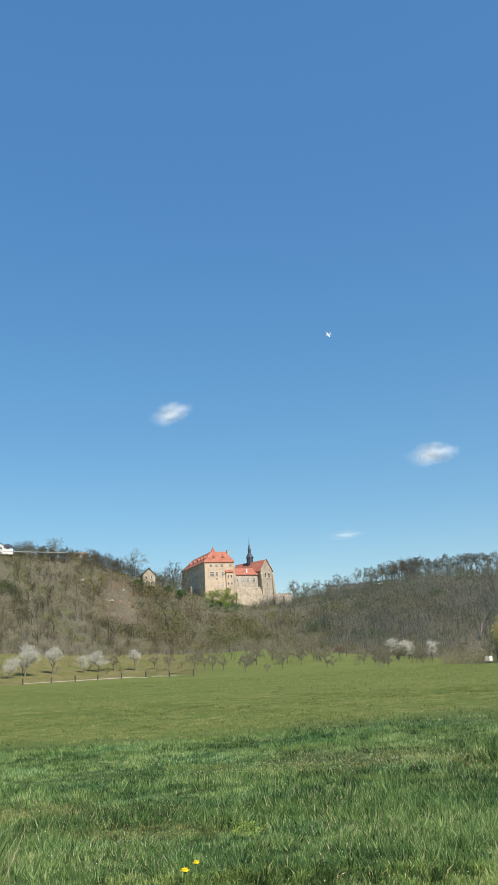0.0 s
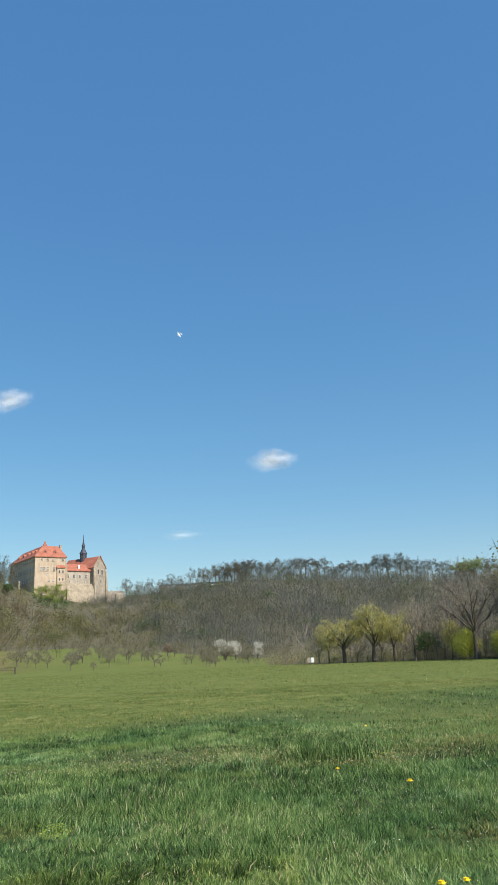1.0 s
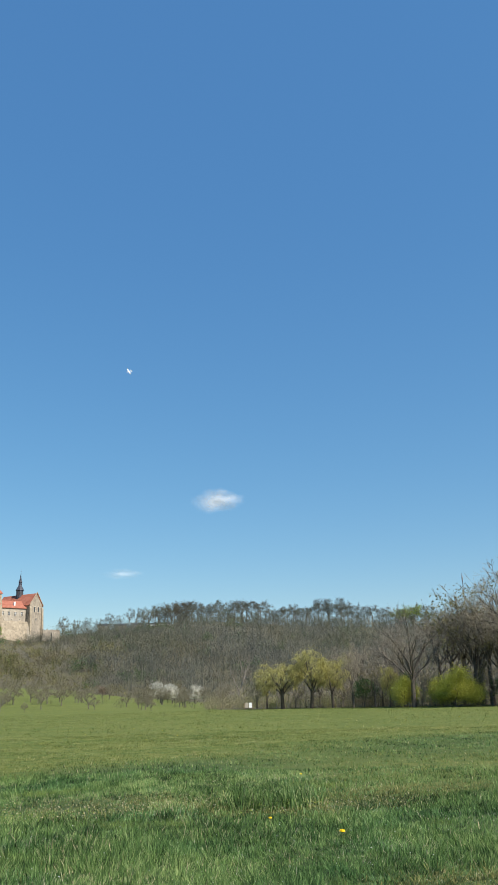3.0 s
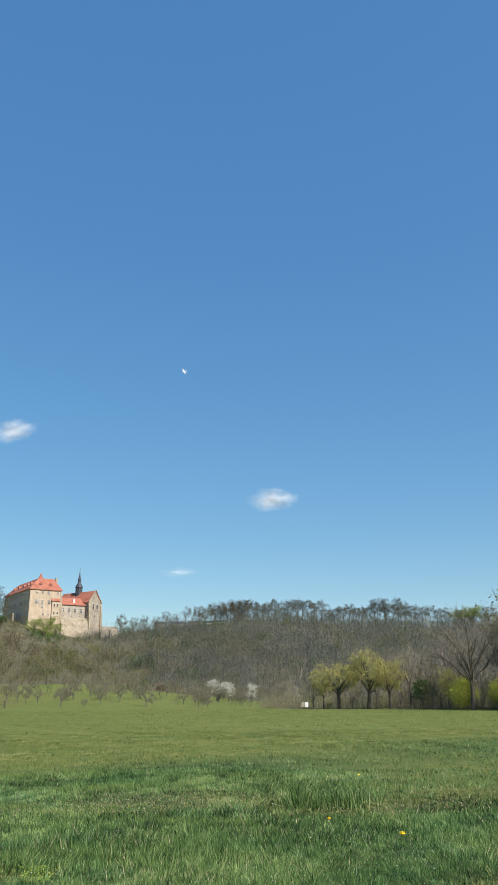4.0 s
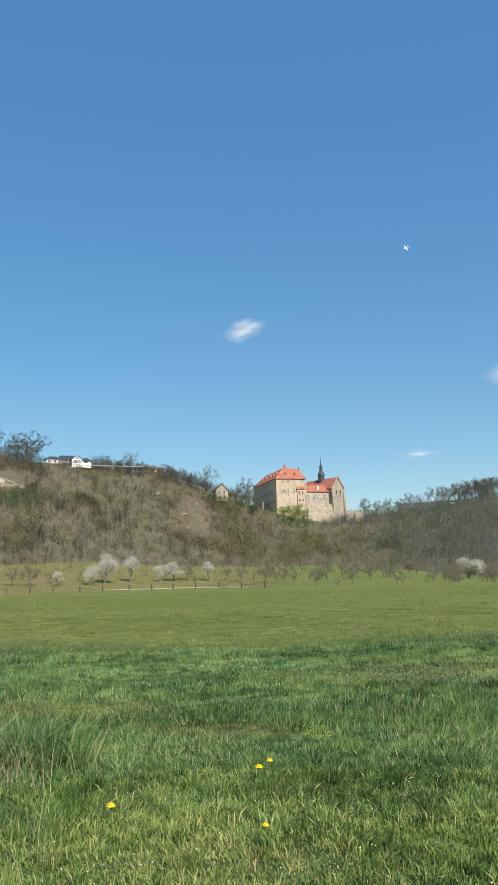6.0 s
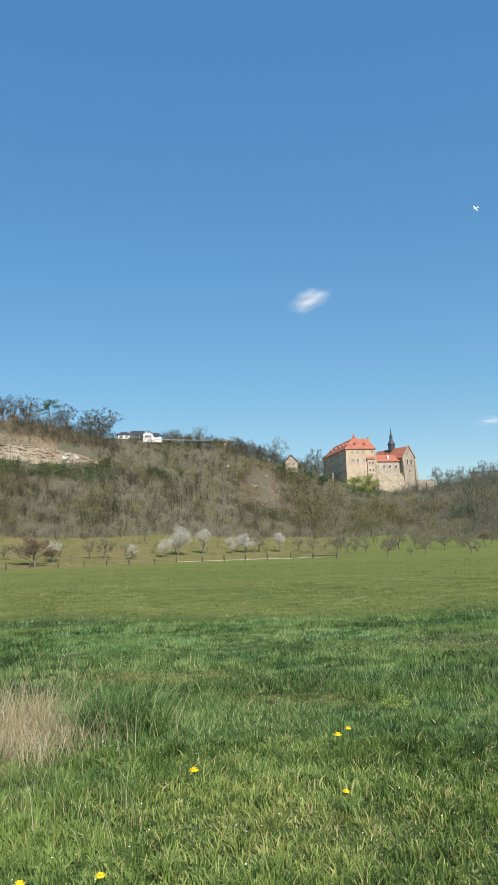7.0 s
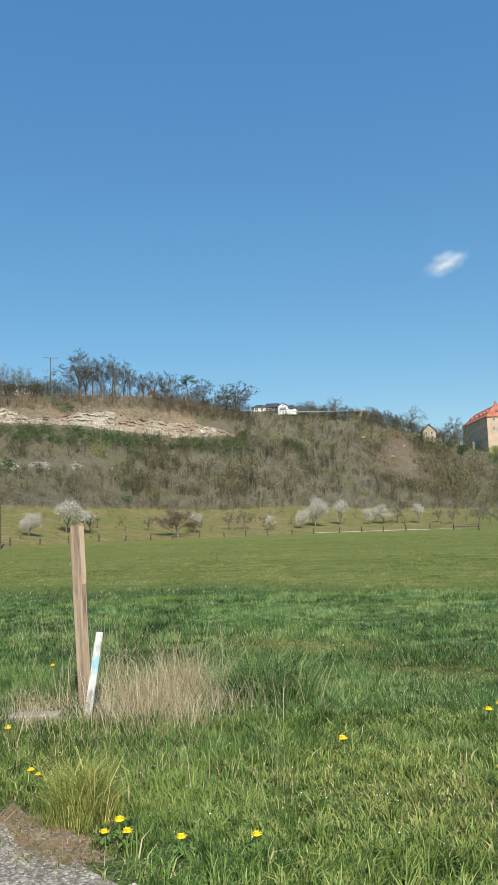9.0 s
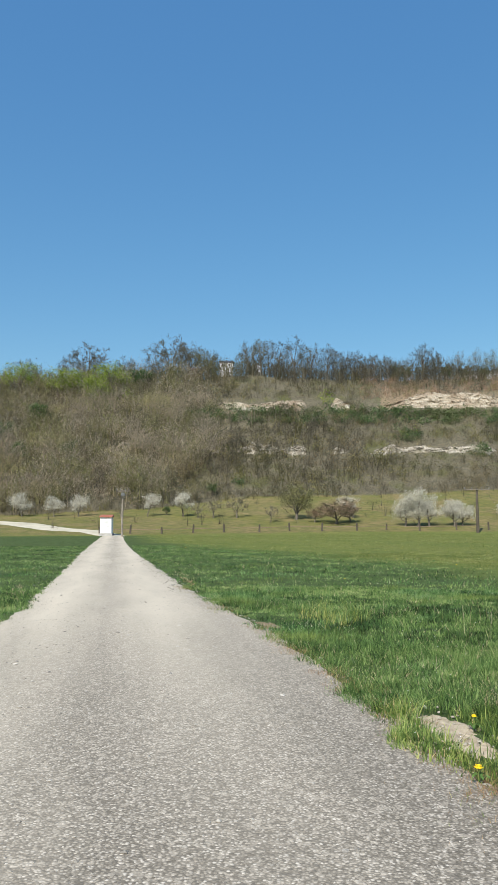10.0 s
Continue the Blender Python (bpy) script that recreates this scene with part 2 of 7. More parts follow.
def cloud_material():
    """Water droplets: thick in the middle, thinning to nothing in wisps at the rim."""
    n = Nodes("cloud_vapour")
    at = n.coords()
    length = n.tree.nodes.new("ShaderNodeVectorMath")
    length.operation = "LENGTH"
    flat = n.add("Mapping", Scale=(1, 0, 1))
    n.link(at, flat.inputs["Vector"])
    n.link(flat.outputs[0], length.inputs[0])
    broad = n.noise(1.2, 2, 0.4, at, (1.5, 0.2, 0.9))
    wisp = n.noise(3.5, 4, 0.55, at, (1.6, 0.2, 0.9))
    d = n.math("ADD", n.math("SUBTRACT", 0.78, length.outputs["Value"]), n.math("MULTIPLY", n.math("SUBTRACT", broad, 0.5), 0.9))
    d = n.math("ADD", d, n.math("MULTIPLY", n.math("SUBTRACT", wisp, 0.5), 0.30))
    alpha = n.ramp(d, (0.02, (0, 0, 0)), (0.30, (0.22, 0.22, 0.22)), (0.80, (0.75, 0.75, 0.75)))
    rim = n.ramp(length.outputs["Value"], (0.65, (1, 1, 1)), (0.97, (0, 0, 0)))
    n.link(n.math("MULTIPLY", n.math("MULTIPLY", alpha, rim), n.attr("thick").outputs["Fac"]), n.bsdf.inputs["Alpha"])
    n.colour((0.93, 0.92, 0.92), 1.0)
    n.bsdf.inputs["Specular IOR Level"].default_value = 0.0
    return n.mat


def soil_material():
    """Trodden earth with rusty dead moss and a little green."""
    n = Nodes("bare_brown_soil")
    at = n.coords("Position")
    a, b = n.noise(7.0, 5, 0.7, at), n.noise(45.0, 4, 0.7, at)
    c = n.ramp(b, (0.36, (0.10, 0.075, 0.05)), (0.5, (0.26, 0.195, 0.13)), (0.64, (0.42, 0.35, 0.265)))
    c = n.mix(n.ramp(a, (0.46, (0, 0, 0)), (0.60, (0.75, 0.75, 0.75))), c, (0.27, 0.165, 0.085))
    c = n.mix(n.ramp(n.noise(11.0, 4, 0.6, at), (0.56, (0, 0, 0)), (0.66, (0.7, 0.7, 0.7))), c, (0.13, 0.14, 0.045))
    n.colour(c, 0.95).bump(b, 0.9, 0.03)
    return n.mat


M = {
    "ground": ground_material(),
    "gravel": gravel_material(),
    "rock": rock_material(),
    "stones": stone_material(),
    "tile_old": tile_material("old_brown_tiles", (0.26, 0.15, 0.10), (0.40, 0.26, 0.18)),
    "rock_pale": plain("whitish_limestone", (0.20, 0.175, 0.135), (0.46, 0.42, 0.345), 0.9, 0.95, 0.6, stretch=(0.4, 0.4, 2.5)),
    "rock_white": plain("weathered_white_limestone", (0.33, 0.295, 0.235), (0.58, 0.54, 0.46), 0.8, 0.95, 0.6),
    "pebble": plain("pale_pebble", (0.30, 0.265, 0.21), (0.52, 0.475, 0.40), 14, 0.9, 0.4),
    "soil": soil_material(),
    "sand": plain("pale_sand", (0.34, 0.27, 0.18), (0.58, 0.49, 0.36), 9, 0.95, 0.8),
    "track": plain("pale_track", (0.42, 0.38, 0.28), (0.60, 0.55, 0.43), 0.4, 0.95, fine=3),
    "grass": leafy("meadow_grass", ((0.0, (0.014, 0.032, 0.007)), (0.3, (0.067, 0.132, 0.033)), (0.62, (0.166, 0.272, 0.072)), (0.93, (0.337, 0.430, 0.148)), (1.0, (0.580, 0.490, 0.286))), patch=0.45, patch_colour=(0.22, 0.285, 0.070), patch_low=0.57, gloss=0.3, clear=0.3, cool=(0.42, (0.74, 0.95, 1.10))),
    "verge_grass": leafy("verge_grass", ((0.0, (0.021, 0.036, 0.009)), (0.3, (0.077, 0.134, 0.028)), (0.62, (0.193, 0.278, 0.059)), (0.93, (0.407, 0.456, 0.133)), (1.0, (0.673, 0.531, 0.275))), patch=0.5, patch_colour=(0.266, 0.335, 0.079), patch_low=0.54, gloss=0.3, clear=0.3, cool=(0.6, (0.84, 0.97, 1.05))),
    "weed": leafy("low_weeds", ((0.0, (0.10, 0.11, 0.035)), (0.5, (0.24, 0.235, 0.075)), (0.85, (0.34, 0.33, 0.11)), (1.0, (0.46, 0.40, 0.20))), clear=0.35),
    "short": leafy("short_grass", ((0.0, (0.088, 0.118, 0.030)), (0.5, (0.212, 0.240, 0.062)), (0.9, (0.375, 0.372, 0.118)), (1.0, (0.54, 0.47, 0.24))), patch=0.30, patch_colour=(0.140, 0.188, 0.050), patch_low=0.50, clear=0.4),
    "tussock": leafy("tussock_grass", ((0.0, (0.090, 0.123, 0.026)), (0.5, (0.270, 0.308, 0.074)), (0.9, (0.520, 0.502, 0.147)), (1.0, (1.000, 0.774, 0.333))), clear=0.3),
    "straw": leafy("dry_straw", ((0.0, (0.266, 0.202, 0.103)), (0.5, (0.488, 0.401, 0.230)), (1.0, (0.722, 0.624, 0.429))), clear=0.25),
    "rust": leafy("withered_moss", ((0.0, (0.176, 0.101, 0.054)), (0.5, (0.324, 0.196, 0.101)), (1.0, (0.486, 0.338, 0.176))), clear=0.2),
    "twig": leafy("bare_twigs", ((0.0, (0.072, 0.062, 0.043)), (0.30, (0.115, 0.102, 0.071)), (0.7, (0.176, 0.158, 0.114)), (1.0, (0.325, 0.299, 0.229))), patch=0.045, patch_colour=(0.146, 0.136, 0.077), patch_low=0.50, clear=0.5, gloss=0.1, vary=0.18),
    "orchard_twig": leafy("orchard_twigs", ((0.0, (0.128, 0.112, 0.075)), (0.5, (0.225, 0.203, 0.135)), (1.0, (0.330, 0.300, 0.210))), clear=0.1, gloss=0.1),
    # aerial haze put into the colour: twigs greyer, bluer and lower in contrast
    "hazed_twig": leafy("hazed_bare_twigs", ((0.0, (0.110, 0.112, 0.099)), (0.4, (0.154, 0.156, 0.130)), (0.8, (0.205, 0.205, 0.163)), (1.0, (0.297, 0.296, 0.232))), patch=0.03, patch_colour=(0.163, 0.167, 0.106), patch_low=0.52, clear=0.5, gloss=0.1, vary=0.15),
    "green_haze": leafy("first_green_twigs", ((0.0, (0.104, 0.116, 0.055)), (0.5, (0.220, 0.223, 0.095)), (1.0, (0.418, 0.388, 0.168))), patch=0.06, patch_colour=(0.198, 0.182, 0.124), clear=0.4, gloss=0.1),
    "belt_twig": leafy("brown_belt_twigs", ((0.0, (0.215, 0.179, 0.137)), (0.5, (0.358, 0.305, 0.231)), (1.0, (0.520, 0.448, 0.341))), patch=0.10, patch_colour=(0.351, 0.325, 0.150), patch_low=0.56, clear=0.5, gloss=0.1, vary=0.15),
    "brush": leafy("brown_brush", ((0.0, (0.178, 0.163, 0.093)), (0.5, (0.332, 0.291, 0.170)), (1.0, (0.459, 0.399, 0.245))), patch=0.12, patch_colour=(0.289, 0.297, 0.093), clear=0.5, gloss=0.1),
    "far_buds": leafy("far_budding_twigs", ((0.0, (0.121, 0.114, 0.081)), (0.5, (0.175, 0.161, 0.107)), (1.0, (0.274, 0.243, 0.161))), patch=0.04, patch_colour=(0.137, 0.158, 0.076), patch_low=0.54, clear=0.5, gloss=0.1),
    "twig_buds": leafy("budding_twigs", ((0.0, (0.089, 0.094, 0.043)), (0.4, (0.184, 0.174, 0.073)), (1.0, (0.360, 0.320, 0.134))), patch=0.05, patch_colour=(0.260, 0.206, 0.129), clear=0.5, gloss=0.1),
    "evergreen": leafy("evergreen_leaves", ((0.0, (0.029, 0.060, 0.021)), (0.5, (0.065, 0.124, 0.039)), (1.0, (0.143, 0.202, 0.068))), patch=0.08, patch_colour=(0.091, 0.117, 0.039), clear=0.1),
    "fresh": leafy("fresh_leaves", ((0.0, (0.112, 0.179, 0.025)), (0.5, (0.224, 0.302, 0.043)), (1.0, (0.381, 0.437, 0.078))), clear=0.35),
    "bush_leaf": leafy("yellow_green_leaves", ((0.0, (0.365, 0.378, 0.063)), (0.5, (0.575, 0.561, 0.105)), (1.0, (0.785, 0.744, 0.183))), clear=0.5),
    "willow": leafy("willow_leaves", ((0.0, (0.323, 0.302, 0.090)), (0.5, (0.482, 0.437, 0.156)), (1.0, (0.670, 0.598, 0.278))), clear=0.5),
    "russet": leafy("russet_buds", ((0.0, (0.203, 0.123, 0.080)), (0.5, (0.362, 0.239, 0.160)), (1.0, (0.551, 0.406, 0.290))), clear=0.2),
    "blossom": leafy("white_blossom", ((0.0, (0.46, 0.43, 0.33)), (0.3, (0.60, 0.57, 0.47)), (1.0, (0.75, 0.72, 0.63))), clear=0.4),
    "bark": plain("grey_bark", (0.100, 0.086, 0.068), (0.225, 0.198, 0.158), 1.5, 0.95, 0.6, stretch=(3, 3, 0.6)),
    "bark_dark": plain("dark_bark", (0.055, 0.046, 0.036), (0.13, 0.11, 0.085), 1.5, 0.95, 0.6, stretch=(3, 3, 0.6)),
    "bark_belt": plain("brown_bark", (0.075, 0.062, 0.050), (0.17, 0.145, 0.115), 1.5, 0.95, 0.6, stretch=(3, 3, 0.6)),
    "bark_pale": plain("pale_bark", (0.17, 0.145, 0.115), (0.35, 0.31, 0.26), 1.5, 0.95, 0.6, stretch=(3, 3, 0.6)),
    "cloud": cloud_material(),
    "ochre": wall_material("ochre_plaster", (0.41, 0.31, 0.22), (0.57, 0.45, 0.325)),
    "grey_plaster": wall_material("grey_plaster", (0.31, 0.265, 0.21), (0.47, 0.41, 0.33)),
    "rubble": wall_material("rubble_stone", (0.28, 0.225, 0.16), (0.48, 0.395, 0.285), 1.2),
    "rubble_grey": wall_material("grey_rubble_stone", (0.24, 0.20, 0.155), (0.44, 0.375, 0.29), 1.3),
    "tiles": tile_material("red_clay_tiles", (0.31, 0.105, 0.066), (0.44, 0.168, 0.108)),
    "slate": plain("dark_slate", (0.030, 0.034, 0.045), (0.085, 0.092, 0.115), 1.0, 0.5, 0.3),
    "glass": plain("dark_window_glass", (0.05, 0.05, 0.052), (0.11, 0.108, 0.105), 2.0, 0.12),
    "frame": plain("pale_stone_frame", (0.52, 0.43, 0.33), (0.64, 0.55, 0.43), 3.0, 0.85),
    "white": plain("white_render", (0.72, 0.71, 0.69), (0.83, 0.82, 0.80), 1.5, 0.85),
    "concrete": plain("grey_concrete", (0.30, 0.29, 0.27), (0.46, 0.45, 0.42), 3.0, 0.9, 0.3),
    "wood": plain("weathered_wood", (0.145, 0.105, 0.07), (0.30, 0.225, 0.155), 2.0, 0.9, 0.5, stretch=(6, 6, 0.5)),
    "metal": plain("dull_metal", (0.16, 0.16, 0.16), (0.27, 0.27, 0.27), 3.0, 0.5, metal=0.6),
    "white_plane": plain("white_foam", (0.80, 0.80, 0.80), (0.88, 0.88, 0.88), 3.0, 0.5),
    "dark_plane": plain("black_foil", (0.02, 0.02, 0.022), (0.05, 0.05, 0.05), 3.0, 0.4),
}

# ---- mesh helpers ----


def mesh_of(name, verts, faces, mat=None, tone=None, smooth=False):
    """A mesh from arrays of corners and of triangles (or quads)."""
    verts = np.asarray(verts, dtype=np.float32).reshape(-1, 3)
    faces = np.asarray(faces, dtype=np.int32)
    me = bpy.data.meshes.new(name)
    k = faces.shape[1]
    me.vertices.add(len(verts))
    me.vertices.foreach_set("co", verts.ravel())
    me.loops.add(faces.size)
    me.loops.foreach_set("vertex_index", faces.ravel())
    me.polygons.add(len(faces))
    me.polygons.foreach_set("loop_start", np.arange(0, faces.size, k, dtype=np.int32))
    me.polygons.foreach_set("use_smooth", np.full(len(faces), smooth))
    if tone is not None:
        me.attributes.new("tone", "FLOAT", "POINT").data.foreach_set("value", np.asarray(tone, dtype=np.float32))
    me.update(calc_edges=True)
    if mat:
        me.materials.append(M[mat])
    return me


def part(name, data, mat, parent=None, label=""):
    """Links a bmesh or a mesh as one object, under its thing or part."""
    if isinstance(data, bmesh.types.BMesh):
        me = bpy.data.meshes.new(name)
        bmesh.ops.recalc_face_normals(data, faces=data.faces)
        data.to_mesh(me)
        data.free()
        me.materials.append(M[mat])
    else:
        me = data
    ob = new(name, me)
    if parent is not None:
        ob.parent = parent
    return tagged(ob, label)


def thing(name, x, y, z, turn=0.0, label="", category="", group=""):
    ob = new(name)
    ob.matrix_world = pose(x, y, z, 0, 0, turn)
    return tagged(ob, label, category, group)


def box(bm, x0, y0, z0, x1, y1, z1, bevel=0.0):
    c = bmesh.ops.create_cube(bm, size=1)["verts"]
    for v in c:
        v.co = Vector(((x0 + x1) / 2 + v.co.x * (x1 - x0), (y0 + y1) / 2 + v.co.y * (y1 - y0), (z0 + z1) / 2 + v.co.z * (z1 - z0)))
    if bevel:
        bmesh.ops.bevel(bm, geom=list({e for v in c for e in v.link_edges}), offset=bevel, segments=1, affect="EDGES")
    return bm


def solid(bm, low, high):
    """A closed body between two rings of as many corners."""
    a, b = [bm.verts.new(p) for p in low], [bm.verts.new(p) for p in high]
    k = len(a)
    bm.faces.new(a[::-1]), bm.faces.new(b)
    for i in range(k):
        bm.faces.new((a[i], a[(i + 1) % k], b[(i + 1) % k], b[i]))
    return bm


def shape(bm, corners, faces):
    vs = [bm.verts.new(c) for c in corners]
    for f in faces:
        bm.faces.new([vs[i] for i in f])
    return bm


def lathe(bm, rings, sides=8, x=0.0, y=0.0):
    """Rings of (radius, height) round an upright axis."""
    loops = []
    for r, z in rings:
        loops.append([bm.verts.new((x + r * math.cos(2 * math.pi * i / sides), y + r * math.sin(2 * math.pi * i / sides), z)) for i in range(sides)])
    bm.faces.new(loops[0][::-1]), bm.faces.new(loops[-1])
    for a, b in zip(loops, loops[1:]):
        for i in range(sides):
            bm.faces.new((a[i], a[(i + 1) % sides], b[(i + 1) % sides], b[i]))
    return bm


def polar(az, r):
    a = radians(az)
    return -math.sin(a) * r, math.cos(a) * r


# ---- the lie of the land ----
AZ = [-60, -35, -27, -20, -12, -8, -3, 0, 4, 8, 12, 17, 22, 26, 30, 38, 46, 55, 62, 72, 90]
R_EDGE = [90, 96, 106, 117, 124, 124, 130, 134, 145, 188, 178, 166, 162, 160, 152, 122, 120, 115, 112, 112, 120]
Z_EDGE = [0, 0, 0, 0, 0, 0, 0, 0, 0, 0, 0, 0, 0, 0, 0, 0, 0, -0.2, -0.3, -0.35, -0.3]
R_WOOD = [200, 230, 230, 230, 225, 245, 260, 262, 262, 258, 250, 240, 232, 225, 212, 180, 176, 172, 168, 165, 175]
E_WOOD = [-0.3, -0.2, -0.2, -0.2, -0.2, 0.15, 0.8, 1.0, 0.95, 1.1, 1.25, 1.65, 1.6, 1.65, 1.9, 2.3, 2.0, 1.9, 1.0, 0.5, 0.5]
R_TOP = [520, 500, 490, 480, 470, 460, 440, 415, 395, 335, 320, 300, 285, 272, 262, 250, 245, 240, 238, 236, 250]
E_TOP = [4.0, 4.9, 4.45, 4.8, 5.35, 4.95, 4.5, 4.1, 4.9, 6.2, 7.8, 8.5, 8.8, 9.8, 10.05, 10.1, 10.3, 10.8, 10.2, 9.2, 8]


def wave(x, y, size, k):
    """A soft random surface, about -1 to 1."""
    a = np.sin(x / size * 1.31 + y / size * 0.53 + 1.7 * k) + np.sin(y / size * 1.47 - x / size * 0.41 + 2.9 * k)
    return 0.36 * (a + np.sin((x + y) / size * 0.93 + 0.7 * k) * np.sin((x - y) / size * 1.09 + k) * 1.2)


def land(x, y):
    """Height, and how far up the slope: 0 in the field, 1 at the wood's foot, 2 at the brow."""
    x, y = np.asarray(x, float), np.asarray(y, float)
    r, az = np.hypot(x, y), np.degrees(np.arctan2(-x, y))
    e, ze = np.interp(az, AZ, R_EDGE), np.interp(az, AZ, Z_EDGE)
    w, t = np.interp(az, AZ, R_WOOD), np.interp(az, AZ, R_TOP)
    zw = EYE + w * np.tan(np.radians(np.interp(az, AZ, E_WOOD)))
    zt = EYE + t * np.tan(np.radians(np.interp(az, AZ, E_TOP)))
    side = np.clip(np.minimum((az + 110) / 45, (130 - az) / 35), 0, 1)
    side = side * side * (3 - 2 * side)
    u = np.clip(r / e, 0, 1)
    m = np.clip((r - e) / (w - e), 0, 1)
    s = np.clip((r - w) / (t - w), 0, 1)
    z = ze * u ** 2 + (zw - ze) * m ** 1.25
    z = z + (zt - zw) * (0.82 * s + 0.18 * s * s * (3 - 2 * s))
    z = z + np.minimum(np.maximum(r - t, 0) * 0.02, 6)
    z = z + s * (1 - s) * 4 * wave(x, y, 11, 1) * 1.1 + m * wave(x, y, 9, 3) * 0.12
    return z * side, m + s


def height(x, y):
    return float(land(x, y)[0])


ROAD_AZ = 64.8
RC, RS = math.cos(radians(ROAD_AZ)), math.sin(radians(ROAD_AZ))


def on_road(x, y):
    """Along the lane, and across it (to the field's side)."""
    return -RS * x + RC * y, RC * x + RS * y


def lane_half(s):
    return np.interp(s, [-40, 0, 8, 13, 18, 23, 33, 48, 75, 120], [2.3, 2.3, 2.2, 2.08, 1.85, 1.68, 1.60, 1.42, 1.30, 1.40])


def lane_mid(s):
    """How far the lane's middle strays to the field's side."""
    return np.interp(s, [-40, 5, 12, 22, 48, 75, 116], [0.08, 0.10, 0.25, 0.05, -0.45, -0.60, -0.50])


def lush_zone(x, y):
    """1 where the grass is tall and bluish, near the lane; 0 in the shorn field beyond."""
    line = np.interp(x, [-110, -80, -60, -46, -32, -24, -17, -13, -8.5, -5, -1.5, 2, 8.5, 21, 33, 80], [56, 42, 33, 28, 26, 26, 21.5, 21.5, 22, 21, 20.5, 23, 28.5, 33, 46, 75])
    line = line + wave(x, y, 2.2, 5) * 0.9 + wave(x, y, 7, 8) * 1.2
    thin = np.clip((x - 2) / 5, 0, 1) * np.clip((y - 12) / 3, 0, 1) * np.clip(0.45 + 0.6 * wave(x, y, 3.2, 11), 0.05, 0.8)
    return np.clip((line - y) / 4.5 + 0.5, 0, 1) * (1 - thin)


def build_ground():
    az = np.concatenate([np.arange(-180, -62, 4), np.arange(-62, 92, 0.6), np.arange(92, 180, 4)])
    rr = np.concatenate([[0.6, 2], np.arange(3, 30, 1.0), np.arange(30, 100, 3), np.arange(100, 340, 2.5), np.arange(340, 560, 6), np.geomspace(560, 4800, 22)])
    A, R = np.meshgrid(np.radians(az), rr, indexing="ij")
    X, Y = -np.sin(A) * R, np.cos(A) * R
    Z, stage = land(X, Y)
    na, nr = A.shape
    verts = np.stack([X, Y, Z], -1).reshape(-1, 3)
    i, j = np.meshgrid(np.arange(na), np.arange(nr - 1), indexing="ij")
    i2 = (i + 1) % na
    quads = np.stack([i * nr + j, i2 * nr + j, i2 * nr + j + 1, i * nr + j + 1], -1).reshape(-1, 4)[:, ::-1]
    verts = np.vstack([verts, [[0, 0, 0]]])
    hub = len(verts) - 1
    k = np.arange(na)
    fan = np.stack([np.full(na, hub), ((k + 1) % na) * nr, k * nr, k * nr], -1)
    me = mesh_of("ground", verts, quads, "ground", smooth=True)
    bm = bmesh.new()
    bm.from_mesh(me)
    bm.verts.ensure_lookup_table()
    for a, b, c, _ in fan:
        bm.faces.new((bm.verts[int(a)], bm.verts[int(c)], bm.verts[int(b)]))
    bmesh.ops.recalc_face_normals(bm, faces=bm.faces)
    bm.to_mesh(me)
    bm.free()
    deg = np.degrees(A)
    meadow = np.clip((stage - 0.02) / 0.10, 0, 1) * np.interp(deg, [3, 12], [0.40, 1.0])
    meadow = np.maximum(meadow, (1 - lush_zone(X, Y)) * (R > 14) * np.interp(deg, [-5, 22], [0.30, 0.41]))
    wood = np.clip((stage - 0.93) / 0.12, 0, 1) * ((stage < 1.999) | (deg < -9) | (deg > 24))
    wood = np.maximum(wood, np.clip((stage - 0.03) / 0.05, 0, 1) * np.clip((-12.5 - deg) / 2, 0, 1))
    top = (stage >= 1.999) & (deg > 9) & (deg < 36)
    earth = np.clip(np.minimum((stage - 1.62) / 0.05, (1.92 - stage) / 0.05), 0, 1) * ((deg > 25.0) & (deg < 46)) * (0.50 + 0.10 * wave(X, Y, 6, 2))
    scree = np.clip(1.15 - np.hypot((deg - 9.6 - 1.5 * (stage - 1.52)) / 1.5, (stage - 1.54) / 0.27), 0, 1)
    earth = np.maximum(earth, np.clip(scree * 0.8, 0, 0.43) * np.clip(0.85 + 0.75 * wave(X, Y, 3.4, 7) + 0.4 * wave(X, Y, 9, 5), 0, 1.1))
    cover = np.stack([meadow, wood + 0.0 * top, earth, np.ones_like(meadow)], -1).reshape(-1, 4)
    cover = np.vstack([cover, [[0, 0, 0, 1]]]).astype(np.float32)
    me.attributes.new("cover", "FLOAT_COLOR", "POINT").data.foreach_set("color", cover.ravel())
    near = np.append((lush_zone(X, Y) * (stage < 0.01)).ravel(), 1).astype(np.float32)
    me.attributes.new("near", "FLOAT", "POINT").data.foreach_set("value", near)
    ob = new("ground", me)
    tagged(ob, "flat green meadow rising to a scrubby hillside", "ground", kind="structure")


build_ground()


